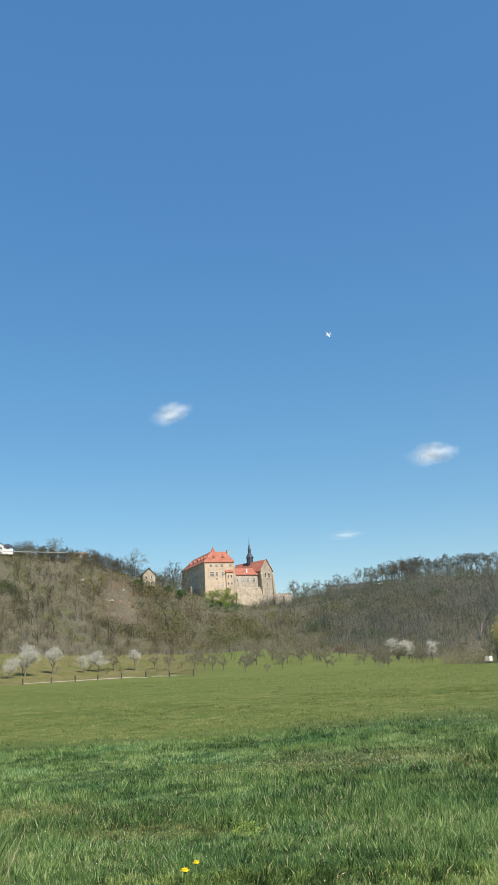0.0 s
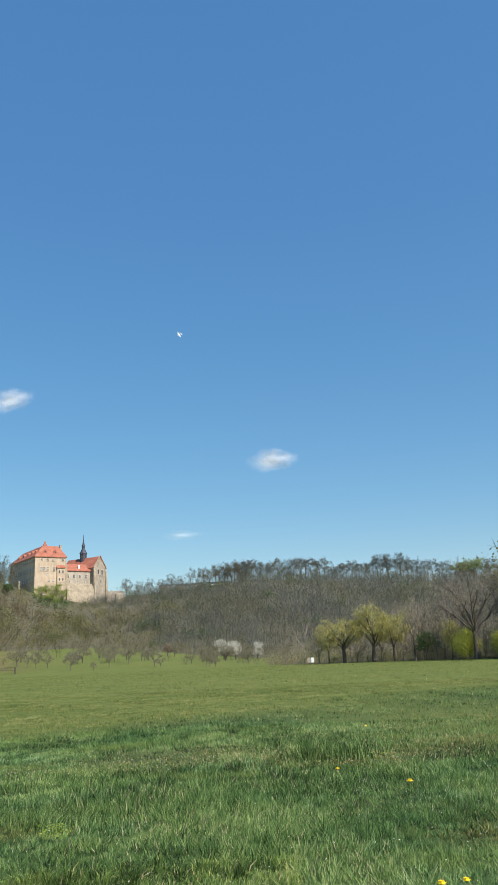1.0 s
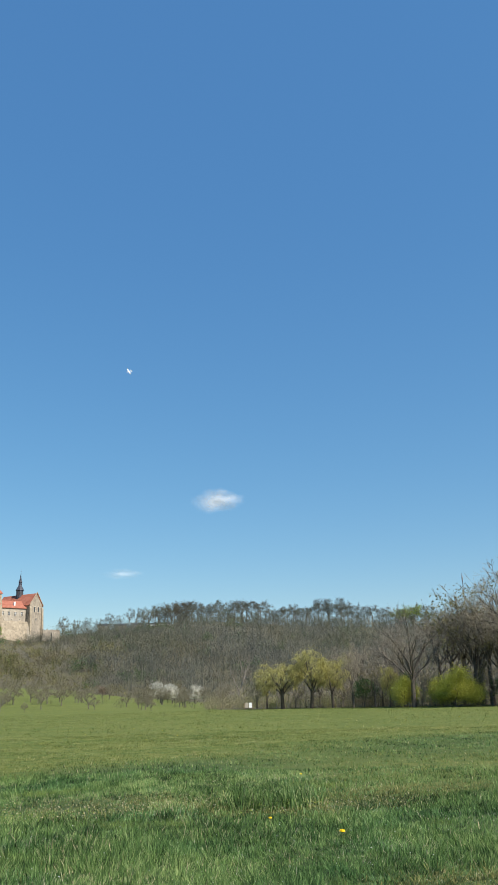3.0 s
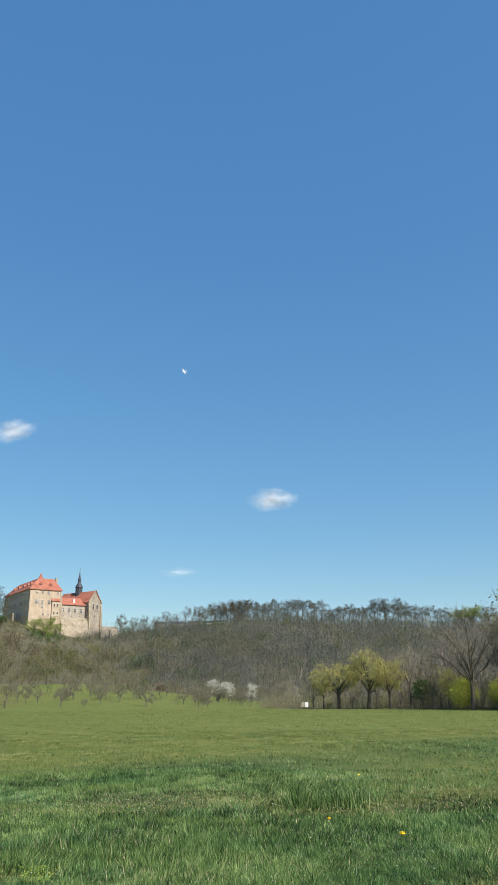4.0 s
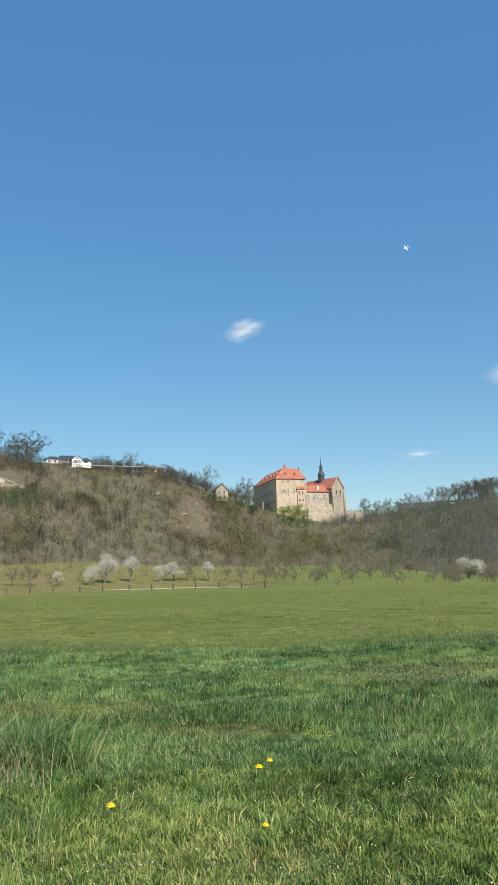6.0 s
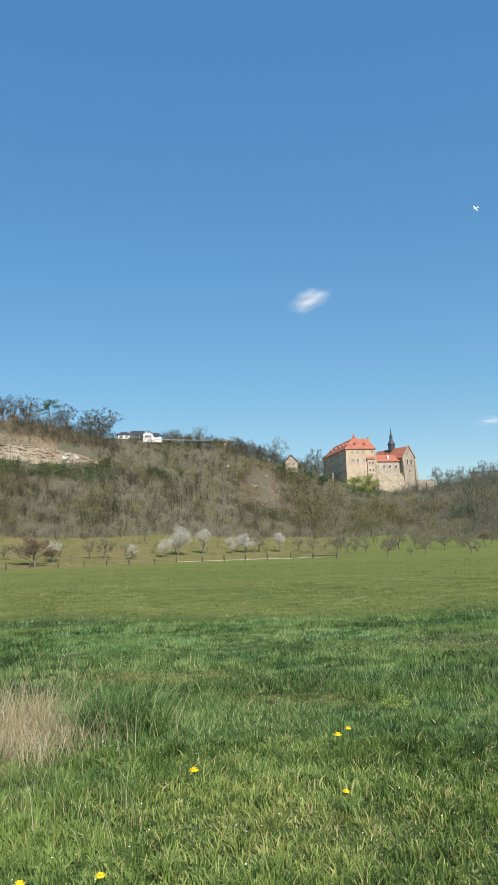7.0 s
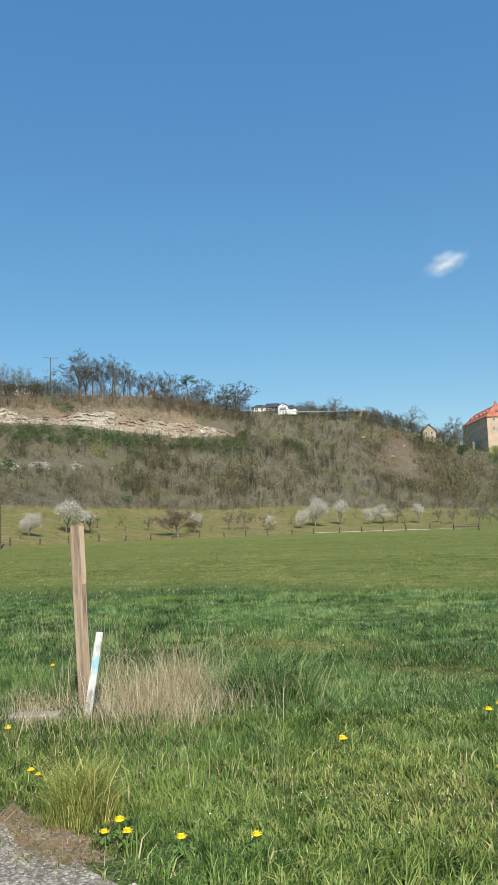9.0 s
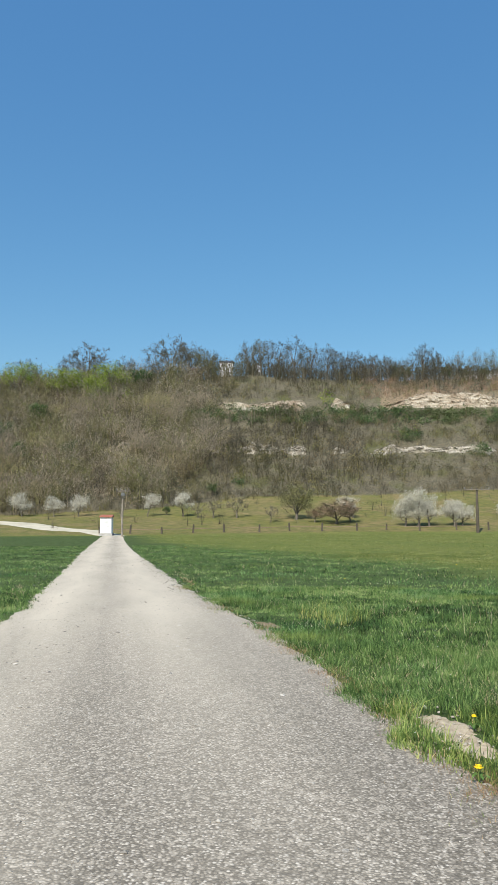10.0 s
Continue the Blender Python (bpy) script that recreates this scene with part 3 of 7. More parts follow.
def ribbon(name, pts, widths, lift, mat, label, steps=1.5, cols=7, ragged=0.15, local=None):
    """A track laid over the land along a line of points."""
    P = [Vector((*p, 0)) for p in pts]
    along, widths_at = [], []
    for a, b, w0, w1 in zip(P, P[1:], widths, widths[1:]):
        k = max(1, int((b - a).length / steps))
        for i in range(k):
            along.append(a.lerp(b, i / k)), widths_at.append(w0 + (w1 - w0) * i / k)
    along.append(P[-1]), widths_at.append(widths[-1])
    verts = []
    for i, p in enumerate(along):
        d = (along[min(i + 1, len(along) - 1)] - along[max(i - 1, 0)]).normalized()
        side = Vector((d.y, -d.x, 0))
        for c in range(cols):
            q = 2 * c / (cols - 1) - 1
            w = widths_at[i] / 2 + ragged * (0.5 * noise.noise((p.x * 0.5, p.y * 0.5, 3.0 + np.sign(q))) + 0.5 * noise.noise((p.x * 2.7, p.y * 2.7, 9.0 + np.sign(q))))
            v = p + side * q * w
            verts.append((v.x, v.y, height(v.x, v.y) + lift * (1 - 0.8 * abs(q) ** 3)))
    n = len(along)
    faces = [(i * cols + c, (i + 1) * cols + c, (i + 1) * cols + c + 1, i * cols + c + 1) for i in range(n - 1) for c in range(cols - 1)]
    verts = np.array(verts)
    if local is not None:
        inv = np.array(local.inverted())
        verts = verts @ inv[:3, :3].T + inv[:3, 3]
    ob = new(name, mesh_of(name, verts, np.array(faces)[:, ::-1], mat, smooth=True))
    if local is not None:
        ob.matrix_world = local
    return tagged(ob, label, name.replace("_", " "), kind="structure")


def lane_point(s, q=0.0):
    return -RS * s + RC * q, RC * s + RS * q


LANE = (-30, 0, 6, 9, 12, 15, 18, 22, 28, 36, 48, 62, 80, 116)
ribbon("gravel_lane", [lane_point(s, float(lane_mid(s))) for s in LANE], [2.0 * float(lane_half(s)) + 0.15 for s in LANE], 0.05, "gravel",
       "pale grey crushed-stone lane with dusty wheel tracks", 0.18, 15, 0.24, pose(0, 0, 0, 0, 0, ROAD_AZ))
ribbon("farm_track", [lane_point(112), polar(66.6, 123), polar(69, 128), polar(71.5, 141), polar(75, 152), polar(84, 170)],
       [3.4, 4, 5, 5.5, 5, 4], 0.06, "track", "pale dirt track bending away below the orchard", 1.5, 5, 0.3)
ribbon("orchard_path", [polar(a, np.interp(a, AZ, R_EDGE) + 8) for a in (16.5, 15, 13, 11, 9, 7.5, 6)], [0.1, 0.35, 0.6, 0.8, 0.7, 0.5, 0.1], 0.06, "track",
       "pale footpath along the orchard fence", 1.5, 5, 0.3)

# ---- rock faces across the slope ----


def rock_face(az0, az1, low, high, label, seed, broken=0.0, mat="rock"):
    """Bedded limestone standing out of the slope; low and high are heights above the eye, in degrees."""
    n = int(abs(az1 - az0) / 0.09)
    beds = 11
    verts = []
    for i in range(n + 1):
        a = az0 + (az1 - az0) * i / n
        t, w = np.interp(a, AZ, R_TOP), np.interp(a, AZ, R_WOOD)
        e0 = low(a) + 0.10 * noise.noise((a * 0.8, seed, 0))
        e1 = high(a) + 0.14 * noise.noise((a * 0.6, seed, 5)) + 0.12 * noise.noise((a * 2.6, seed, 7)) + 0.10 * noise.noise((a * 8.0, seed, 9)) - 0.05
        end = min(1.0, 9.0 * min(i, n - i) / n)
        gap = max(0.0, noise.noise((a * 0.45, seed, 11)) + 0.42) if broken else 1.0
        e1 = e0 + (e1 - e0) * end * (min(1.0, gap * 2.2) if broken else 1.0)
        # where the sight line at that angle meets the slope
        rs = np.linspace(w, t + 4, 60)
        x, y = polar(a, 1)
        el = np.degrees(np.arctan2(land(x * rs, y * rs)[0] - EYE, rs))
        r0 = float(np.interp(e0, np.maximum.accumulate(el), rs))
        z0, z1 = EYE + r0 * math.tan(radians(e0)), EYE + r0 * math.tan(radians(e1))
        for b in range(beds + 1):
            f = b / beds
            out = 0.9 * noise.noise((a * 1.3, b * 1.7, seed)) + 0.9 * noise.noise((a * 9.0, b * 3.3, seed + 2)) + (0.25 if b % 3 == 1 else 0.0)
            back = -0.6 + f * 1.6 + (2.6 if b == beds else 0) + (-1.4 if b == 0 else 0)
            r = r0 + back - max(0, out) * 0.9
            X, Y = polar(a, r)
            sink = 2.2 if b == 0 else 0.4 * (1 - f) + (0 if not broken else 2.0 * (1 - min(1.0, gap * 2.2)))
            verts.append((X, Y, z0 - sink + (z1 - z0) * f + 0.30 * noise.noise((a * 3, b * 0.7, seed + 4)) + 0.2 * noise.noise((a * 11, b, seed + 6))))
    k = beds + 1
    faces = [(i * k + b, (i + 1) * k + b, (i + 1) * k + b + 1, i * k + b + 1) for i in range(n) for b in range(beds)]
    ob = new("rock_face", mesh_of("rock_face", verts, np.array(faces)[:, ::-1], mat))
    tagged(ob, label, "cliff", "limestone cliffs", "structure")


rock_face(46.6, 21.2, lambda a: np.interp(a, [21.4, 23.3, 24.8, 28.5, 33.8, 38.9, 45], [6.85, 7.2, 7.15, 7.55, 8.1, 8.25, 8.4]),
          lambda a: np.interp(a, [21.4, 23.3, 25, 26.9, 29.3, 31.8, 33.8, 35.2, 37.0, 38.5, 42, 44.5, 46], [7.25, 7.8, 8.1, 8.3, 8.5, 9.2, 9.0, 8.55, 8.6, 9.3, 9.5, 8.85, 8.65]),
          "long pale limestone cliff with reddish earth under the hilltop trees", 3)
rock_face(58.5, 47.3, lambda a: np.interp(a, [47, 58], [8.35, 8.15]), lambda a: np.interp(a, [47, 58], [9.2, 8.95]), "broken grey limestone cliff half hidden by scrub", 14, 1)
rock_face(59.5, 47.5, lambda a: 5.15, lambda a: np.interp(a, [47, 54, 59], [5.55, 5.8, 5.7]), "low whitish limestone ledge among bare scrub", 21, 1, "rock_pale")
rock_face(46.5, 31.0, lambda a: np.interp(a, [31, 46], [4.95, 5.1]), lambda a: np.interp(a, [31, 38, 46], [5.3, 5.5, 5.75]), "thin whitish limestone ledge among bare scrub", 33, 1, "rock_pale")
rock_face(66.0, 61.5, lambda a: 5.55, lambda a: 6.0, "small limestone ledge among bare scrub", 41, 1, "rock_pale")



def boulder(az, el, w, h, seed):
    """A pale block fallen from the cliff, lodged in the slope."""
    rs = np.linspace(float(np.interp(az, AZ, R_WOOD)), float(np.interp(az, AZ, R_TOP)), 90)
    x, y = polar(az, 1)
    e = np.maximum.accumulate(np.degrees(np.arctan2(land(x * rs, y * rs)[0] - EYE, rs)))
    r = float(np.interp(el, e, rs))
    bm = bmesh.new()
    bmesh.ops.create_icosphere(bm, subdivisions=3, radius=1)
    for v in bm.verts:
        k = 1 + 0.28 * noise.noise(v.co * 1.3 + Vector((seed, 0, 0))) + 0.10 * noise.noise(v.co * 4 + Vector((seed, 3, 0)))
        flat = [math.copysign(min(abs(c), 0.72), c) for c in v.co]
        v.co = Vector((flat[0] * w * k, flat[1] * w * 0.8 * k, flat[2] * h * k))
    ob = part("boulder", bm, "rock_white", None, "large whitish limestone block below the cliff")
    ob.matrix_world = pose(x * r, y * r, height(x * r, y * r) + h * 0.45, 4 * seed % 20, 7, az + 11 * seed)
    tagged(ob, category="boulder", group="fallen limestone blocks")


for k, (az, el, w, h) in enumerate(((56.5, 8.35, 1.1, 0.9), (55.4, 8.15, 1.7, 0.85), (54.9, 8.25, 0.9, 0.7), (56.0, 8.2, 0.8, 0.5), (59.3, 5.55, 1.0, 0.9), (54.7, 5.6, 1.4, 0.8), (47.9, 8.3, 1.0, 0.8), (24.4, 7.2, 1.6, 1.0), (23.6, 7.25, 1.3, 0.8), (8.1, 6.45, 0.9, 0.7), (8.6, 6.3, 0.6, 0.6), (7.8, 6.2, 0.7, 0.5), (9.2, 6.6, 0.7, 0.5), (8.9, 5.9, 0.5, 0.5), (10.6, 4.9, 1.3, 0.4), (9.7, 5.6, 0.6, 0.5), (12.6, 6.4, 0.9, 0.6))):
    boulder(az, el, w, h, k + 1.0)

# ---- woody growth ----


def cone_strip(a, b, ra, rb, sides=4):
    """Corners and triangles of a tapered stick."""
    a, b = np.asarray(a, float), np.asarray(b, float)
    d = b - a
    d = d / (np.linalg.norm(d) + 1e-9)
    u = np.cross(d, (0.3, 0.2, 0.93) if abs(d[2]) < 0.9 else (1, 0, 0))
    u /= np.linalg.norm(u)
    v = np.cross(d, u)
    ang = np.arange(sides) * 2 * np.pi / sides
    ring = np.outer(np.cos(ang), u) + np.outer(np.sin(ang), v)
    verts = np.vstack([a + ring * ra, b + ring * rb])
    k = np.arange(sides)
    n = (k + 1) % sides
    return verts, np.vstack([np.stack([k, n, n + sides], 1), np.stack([k, n + sides, k + sides], 1)])


def gather(pieces):
    verts, tris, base = [], [], 0
    for v, t in pieces:
        verts.append(v), tris.append(t + base)
        base += len(v)
    return np.vstack(verts), np.vstack(tris)


def limb(rng, p, d, length, r, out, tips, level, droop=0.0, sides=4, fork=(6, 4, 4), spread=0.75, kink=0.22, first=0.35):
    """A crooked branch with smaller ones growing from it."""
    segs = (4, 3, 2, 1)[level]
    pts, dirs = [np.array(p, float)], []
    d = np.array(d, float)
    for i in range(segs):
        d = d + rng.normal(0, kink, 3) * (0.6 if level == 0 else 1) + np.array([0, 0, -droop * level + (0.10 if level else 0.05)])
        d /= np.linalg.norm(d)
        pts.append(pts[-1] + d * length / segs), dirs.append(d)
    rad = [r * (1 - 0.62 * i / segs) for i in range(segs + 1)]
    if level == len(fork):
        rad[-1] = r * 0.2
    for i in range(segs):
        out[min(level, 1)].append(cone_strip(pts[i], pts[i + 1], rad[i], rad[i + 1], max(3, sides - level)))
    if level >= len(fork):
        tips.append((pts[-1], dirs[-1], length))
        return
    for c in range(fork[level]):
        f = first + (1 - first) * (c + rng.uniform(0.1, 0.9)) / fork[level] if level == 0 else rng.uniform(0.35, 1.0)
        k = min(int(f * segs), segs - 1)
        q = pts[k] + (pts[k + 1] - pts[k]) * (f * segs - k)
        ang = rng.uniform(0, 2 * np.pi) if level else c * 2.4 + rng.uniform(-0.5, 0.5)
        up = dirs[k]
        side = np.array([np.cos(ang), np.sin(ang), 0.15])
        nd = up * (1 - spread) + side * spread + np.array([0, 0, 0.28])
        reach = rng.uniform(0.42, 0.66) * (1.15 - 0.4 * f if level == 0 else 1)
        limb(rng, q, nd / np.linalg.norm(nd), length * reach, rad[k] * rng.uniform(0.45, 0.62), out, tips, level + 1, droop, sides, fork, spread, kink, first)
    tips.append((pts[-1], dirs[-1], length * 0.5))


def needle(a, b, r):
    """One thin triangle from a thick end to a point."""
    d = b - a
    side = np.cross(d, (0.31 + d[1], 0.77 - d[0], 0.5 + d[2] * 0.3))
    side = side / (np.linalg.norm(side) + 1e-9) * r
    return np.array([a - side, a + side, b]), np.array([[0, 1, 2]])


def dome(rng, h, r, out, tips, limbs=7, wide=0.34, base=0.22, subs=5, twigs=5, tilt=0.0):
    """A trunk whose limbs rise into a rounded crown: limbs, branches and twigs each reach for their own place in it."""
    rad = np.array([wide, wide, (1 - base) * 0.5]) * h
    mid = np.array([tilt * h * 0.5, 0, h * (1 + base) * 0.5])
    foot, fork = np.array([0, 0, -0.3]), np.array([tilt * h * base, 0, h * (base + 0.10)])
    out[0].append(cone_strip(foot, fork, r * 1.25, r * 0.8, 6))
    for i in range(limbs):
        a = i * 2.4 + rng.uniform(-0.35, 0.35)
        zc = -0.50 + 1.45 * (i + rng.uniform(0.2, 0.8)) / limbs
        rho = math.sqrt(max(0.0, 1 - zc * zc))
        end = mid + rad * np.array([rho * math.cos(a), rho * math.sin(a), zc]) * rng.uniform(0.62, 0.86)
        start = foot + (fork - foot) * (0.68 + 0.32 * (i + 0.5) / limbs)
        gap = end - start
        bow = start + gap * np.array([0.30, 0.30, 0.55]) + rng.normal(0, 0.025 * h, 3)
        f = np.linspace(0, 1, 5)[:, None]
        line = (1 - f) ** 2 * start + 2 * f * (1 - f) * bow + f ** 2 * end
        line[1:-1] += rng.normal(0, 0.011 * h, (3, 3))
        thick = r * rng.uniform(0.42, 0.60) * np.linspace(1, 0.22, 5)
        for k in range(4):
            out[1].append(cone_strip(line[k], line[k + 1], thick[k], thick[k + 1], 3))
        for j in range(subs):
            g = 0.34 + 0.66 * (j + rng.uniform(0, 1)) / subs
            k = min(int(g * 4), 3)
            p = line[k] + (line[k + 1] - line[k]) * (g * 4 - k)
            q = end + rad * rng.normal(0, 0.30, 3)
            u = (q - mid) / rad
            u *= min(1.0, 0.90 / (np.linalg.norm(u) + 1e-9))
            q = mid + rad * u
            q = p + (q - p) * min(1.0, 0.30 * h / (np.linalg.norm(q - p) + 1e-9))
            knee = p + (q - p) * 0.5 + rng.normal(0, 0.018 * h, 3) + np.array([0, 0, 0.012 * h])
            t0 = thick[k] * 0.5
            out[1].append(cone_strip(p, knee, t0, t0 * 0.6, 3))
            out[1].append(needle(knee, q, t0 * 0.6))
            for w in range(twigs):
                m = knee + (q - knee) * rng.uniform(-0.5, 1.0)
                d = (m - mid) / rad * 0.55 + rng.normal(0, 0.55, 3) + np.array([0, 0, 0.35])
                d /= np.linalg.norm(d)
                ln = h * rng.uniform(0.05, 0.11)
                out[1].append(needle(m, m + d * ln, t0 * 0.4))
                tips.append((m + d * ln, d, ln))


def sprays(rng, tips, per, length, width, droop=0.0, wild=0.7):
    """Thin shoots at the ends of the branches, one triangle each."""
    P = np.array([t[0] for t in tips])
    D = np.array([t[1] for t in tips])
    L = np.array([t[2] for t in tips])
    idx = np.repeat(np.arange(len(P)), per)
    n = len(idx)
    start = P[idx] - D[idx] * (rng.random((n, 1)) * L[idx][:, None] * 0.9)
    d = D[idx] + rng.normal(0, wild, (n, 3)) + np.array([0, 0, 0.25 - droop])
    d /= np.linalg.norm(d, axis=1)[:, None]
    ln = length * rng.uniform(0.5, 1.3, (n, 1))
    side = np.cross(d, rng.normal(0, 1, (n, 3)))
    side /= np.linalg.norm(side, axis=1)[:, None]
    verts = np.stack([start - side * width, start + side * width, start + d * ln], 1).reshape(-1, 3)
    return verts, np.arange(3 * n).reshape(-1, 3), np.repeat(rng.beta(3, 3, n), 3)


def flakes(rng, tips, per, reach, size, squash=1.0):
    """Leaves or petals in small clumps round the branch ends."""
    P = np.array([t[0] for t in tips])
    D = np.array([t[1] for t in tips])
    L = np.array([t[2] for t in tips])
    idx = np.repeat(np.arange(len(P)), per)
    n = len(idx)
    c = P[idx] - D[idx] * (rng.random((n, 1)) * L[idx][:, None] * 0.8) + rng.normal(0, reach, (n, 3)) * np.array([1, 1, squash])
    u = rng.normal(0, 1, (n, 3))
    v = np.cross(u, rng.normal(0, 1, (n, 3)))
    u /= np.linalg.norm(u, axis=1)[:, None]
    v /= np.linalg.norm(v, axis=1)[:, None]
    s = size * rng.uniform(0.5, 1.4, (n, 1))
    verts = np.stack([c - u * s, c + u * s * 0.6 - v * s * 0.7, c + u * s * 0.8 + v * s * 0.8], 1).reshape(-1, 3)
    return verts, np.arange(3 * n).reshape(-1, 3), np.repeat(rng.random(n), 3)


SIZE = {}


def tree(kind, seed, h, label, category="tree", crown="twig", bark="bark", fork=(7, 4, 4), spread=0.75, trunk=0.03, first=0.35, shoots=(5, 0.9, 0.014), leaves=None, droop=0.0, stem=0.62, kink=0.2, lean=0.0, weep=None, clean=0.18, head=None):
    """A tree of trunk, branches and crown, standing at its foot."""
    rng = np.random.default_rng(seed)
    out, tips = ([], []), []
    if head:
        dome(rng, h, h * trunk, out, tips, *head, tilt=lean)
    else:
        limb(rng, (0, 0, -0.3), (lean, 0, 1), h * stem, h * trunk, out, tips, 0, droop, 5, fork, spread, kink, first)
    ob = thing(kind, 0, 0, 0, 0, label, category)
    v, t = gather(out[0])
    part("trunk", mesh_of("trunk", v, t, bark, smooth=True), bark, ob)
    v, t = gather(out[1])
    part("branchwork", mesh_of("branchwork", v, t, bark, smooth=True), bark, ob)
    high = max(p[0][2] for p in tips)
    tips = [p for p in tips if p[0][2] > clean * high]
    if shoots:
        v, t, tone = sprays(rng, tips, shoots[0], shoots[1], shoots[2], droop * 3)
        part("crown" if not leaves else "spray", mesh_of("spray", v, t, crown if not leaves or crown == "twig_buds" else "twig", tone), "twig", ob)["kind"] = "stuff"
    if weep:
        v, t, tone = sprays(rng, tips, *weep, droop=1.5, wild=0.35)
        part("foliage", mesh_of("foliage", v, t, crown, tone), crown, ob)
    if leaves:
        v, t, tone = flakes(rng, tips, *leaves)
        part("crown", mesh_of("crown", v, t, crown, tone), crown, ob)
    SIZE[label] = max(max(v.co.z for v in o.data.vertices) for o in ob.children)
    ob["grown"] = SIZE[label]
    return ob


def plant(proto, az, r, scale=1.0, turn=None, label="", group="", dz=0.0, girth=1.0):
    """A copy of a tree at a heading and a distance, on the land."""
    x, y = polar(az, r)
    turn = (az * 37.0) % 360 if turn is None else turn
    ob = copy_thing(proto, pose(x, y, height(x, y) + dz, 0, 0, turn) @ Matrix.Scale(scale, 4))
    ob.scale = (scale * girth, scale * girth, scale)
    return tagged(ob, label, group=group)


def drop_proto(ob):
    for o in (*ob.children_recursive, ob):
        bpy.data.objects.remove(o)


# protos, about ten metres tall
bare = [tree("bare_tree", 10 + i, 10, "tall leafless tree with fine grey-brown twigs", crown="twig", trunk=0.017, shoots=(6, 0.75, 0.020), lean=l, head=s_)
        for i, (s_, l) in enumerate([((7, 0.22, 0.34, 5, 5), 0.08), ((6, 0.27, 0.28, 5, 5), -0.10), ((8, 0.30, 0.30, 5, 5), 0.0), ((6, 0.19, 0.42, 5, 5), 0.14)])]
dense = [tree("bare_tree", 30 + i, 10, "round-headed leafless tree full of fine twigs", crown="twig", shoots=(12, 0.62, 0.022), trunk=0.021, head=(10, 0.42, 0.16, 5, 5)) for i in range(2)]
budding = [tree("budding_tree", 40 + i, 10, "tree in thin yellow-green first leaf", crown="twig_buds", shoots=(4, 0.8, 0.020), leaves=(7, 0.30, 0.080), trunk=0.018, head=(8, 0.36, 0.18, 5, 4)) for i in range(2)]
white = [tree("cherry_tree", 50 + i, 6, "orchard cherry tree in full white blossom", crown="blossom", fork=(8, 5, 3), spread=0.85, first=0.3, trunk=0.026, shoots=None, leaves=(28, 0.31, 0.066), stem=0.56, kink=0.26, clean=0.22) for i in range(3)]
thin_white = [tree("cherry_tree", 60 + i, 6, "slender orchard tree thinly covered with white blossom", crown="blossom", fork=(7, 4, 3), spread=0.7, first=0.35, trunk=0.024, shoots=None, leaves=(13, 0.28, 0.10), stem=0.58) for i in range(2)]
fruit = [tree("fruit_tree", 70 + i, 5, "small leafless orchard tree with a crooked crown", crown="orchard_twig", trunk=0.024, shoots=(15, 0.50, 0.017), lean=0.16 * i - 0.24, head=(7, 0.46, 0.20, 5, 4)) for i in range(4)]
red_bush = [tree("russet_tree", 80, 6, "orchard tree with reddish-brown buds", crown="russet", fork=(9, 5, 3), spread=0.8, first=0.2, trunk=0.024, shoots=(9, 0.6, 0.014), leaves=(10, 0.30, 0.065), stem=0.52)]
green_tree = [tree("green_tree", 84, 7, "dark green leafy tree in the orchard", crown="evergreen", shoots=None, leaves=(12, 0.30, 0.15), trunk=0.03, head=(9, 0.36, 0.12, 5, 4))]
leafing = [tree("green_tree", 85, 7, "grey-green leafing tree in the orchard", crown="green_haze", shoots=(4, 0.6, 0.014), leaves=(20, 0.32, 0.10), trunk=0.03, head=(9, 0.38, 0.07, 5, 4))]
willow = [tree("willow", 90 + i, 10, "willow with hanging yellow-green shoots", crown="willow", bark="bark_dark", trunk=0.026, shoots=None, leaves=(7, 0.36, 0.085, 1.3), weep=(14, 1.1, 0.024), clean=0.36, head=(8, 0.40, 0.24, 6, 5), lean=0.1 - 0.2 * i) for i in range(2)]
bright_bush = [tree("leafy_bush", 95 + i, 5, "rounded bush in bright yellow-green leaf", "bush", crown="bush_leaf", fork=(11, 6, 3), spread=0.95, first=0.03, trunk=0.02, shoots=None, leaves=(46, 0.36, 0.062), stem=0.62) for i in range(2)]
pine = [tree("pine_tree", 99, 9, "dark pine with a flat clumped crown", crown="evergreen", fork=(7, 4, 3), spread=0.85, first=0.55, trunk=0.025, shoots=None, leaves=(16, 0.3, 0.14, 0.6), stem=0.8)]
lime = [tree("leafy_tree", 97 + i, 10, "broad tree in fresh bright green leaf", crown="fresh", shoots=(1, 0.8, 0.012), leaves=(22, 0.42, 0.11), head=(9, 0.40, 0.14, 5, 4)) for i in range(1)]
belt_bare = [tree("bare_tree", 140 + i, 10, "tall leafless tree with a haze of brown twigs", crown="belt_twig", bark="bark_belt", trunk=0.018, shoots=(7, 0.60, 0.010), lean=0.08 - 0.08 * i, head=s_)
             for i, s_ in enumerate(((8, 0.24, 0.34, 6, 6), (9, 0.32, 0.26, 6, 6), (10, 0.44, 0.22, 6, 6)))]
# crowns take the twig colour with distance haze mixed in
skyline = [tree("bare_tree", 130 + i, 10, "tall leafless forest tree on the far brow", crown="hazed_twig", trunk=0.013, shoots=(7, 0.85, 0.034), head=s_, lean=0.06 * i - 0.06)
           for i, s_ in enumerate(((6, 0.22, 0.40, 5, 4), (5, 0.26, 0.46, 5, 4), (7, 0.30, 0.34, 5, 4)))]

rnd = random.Random(5)


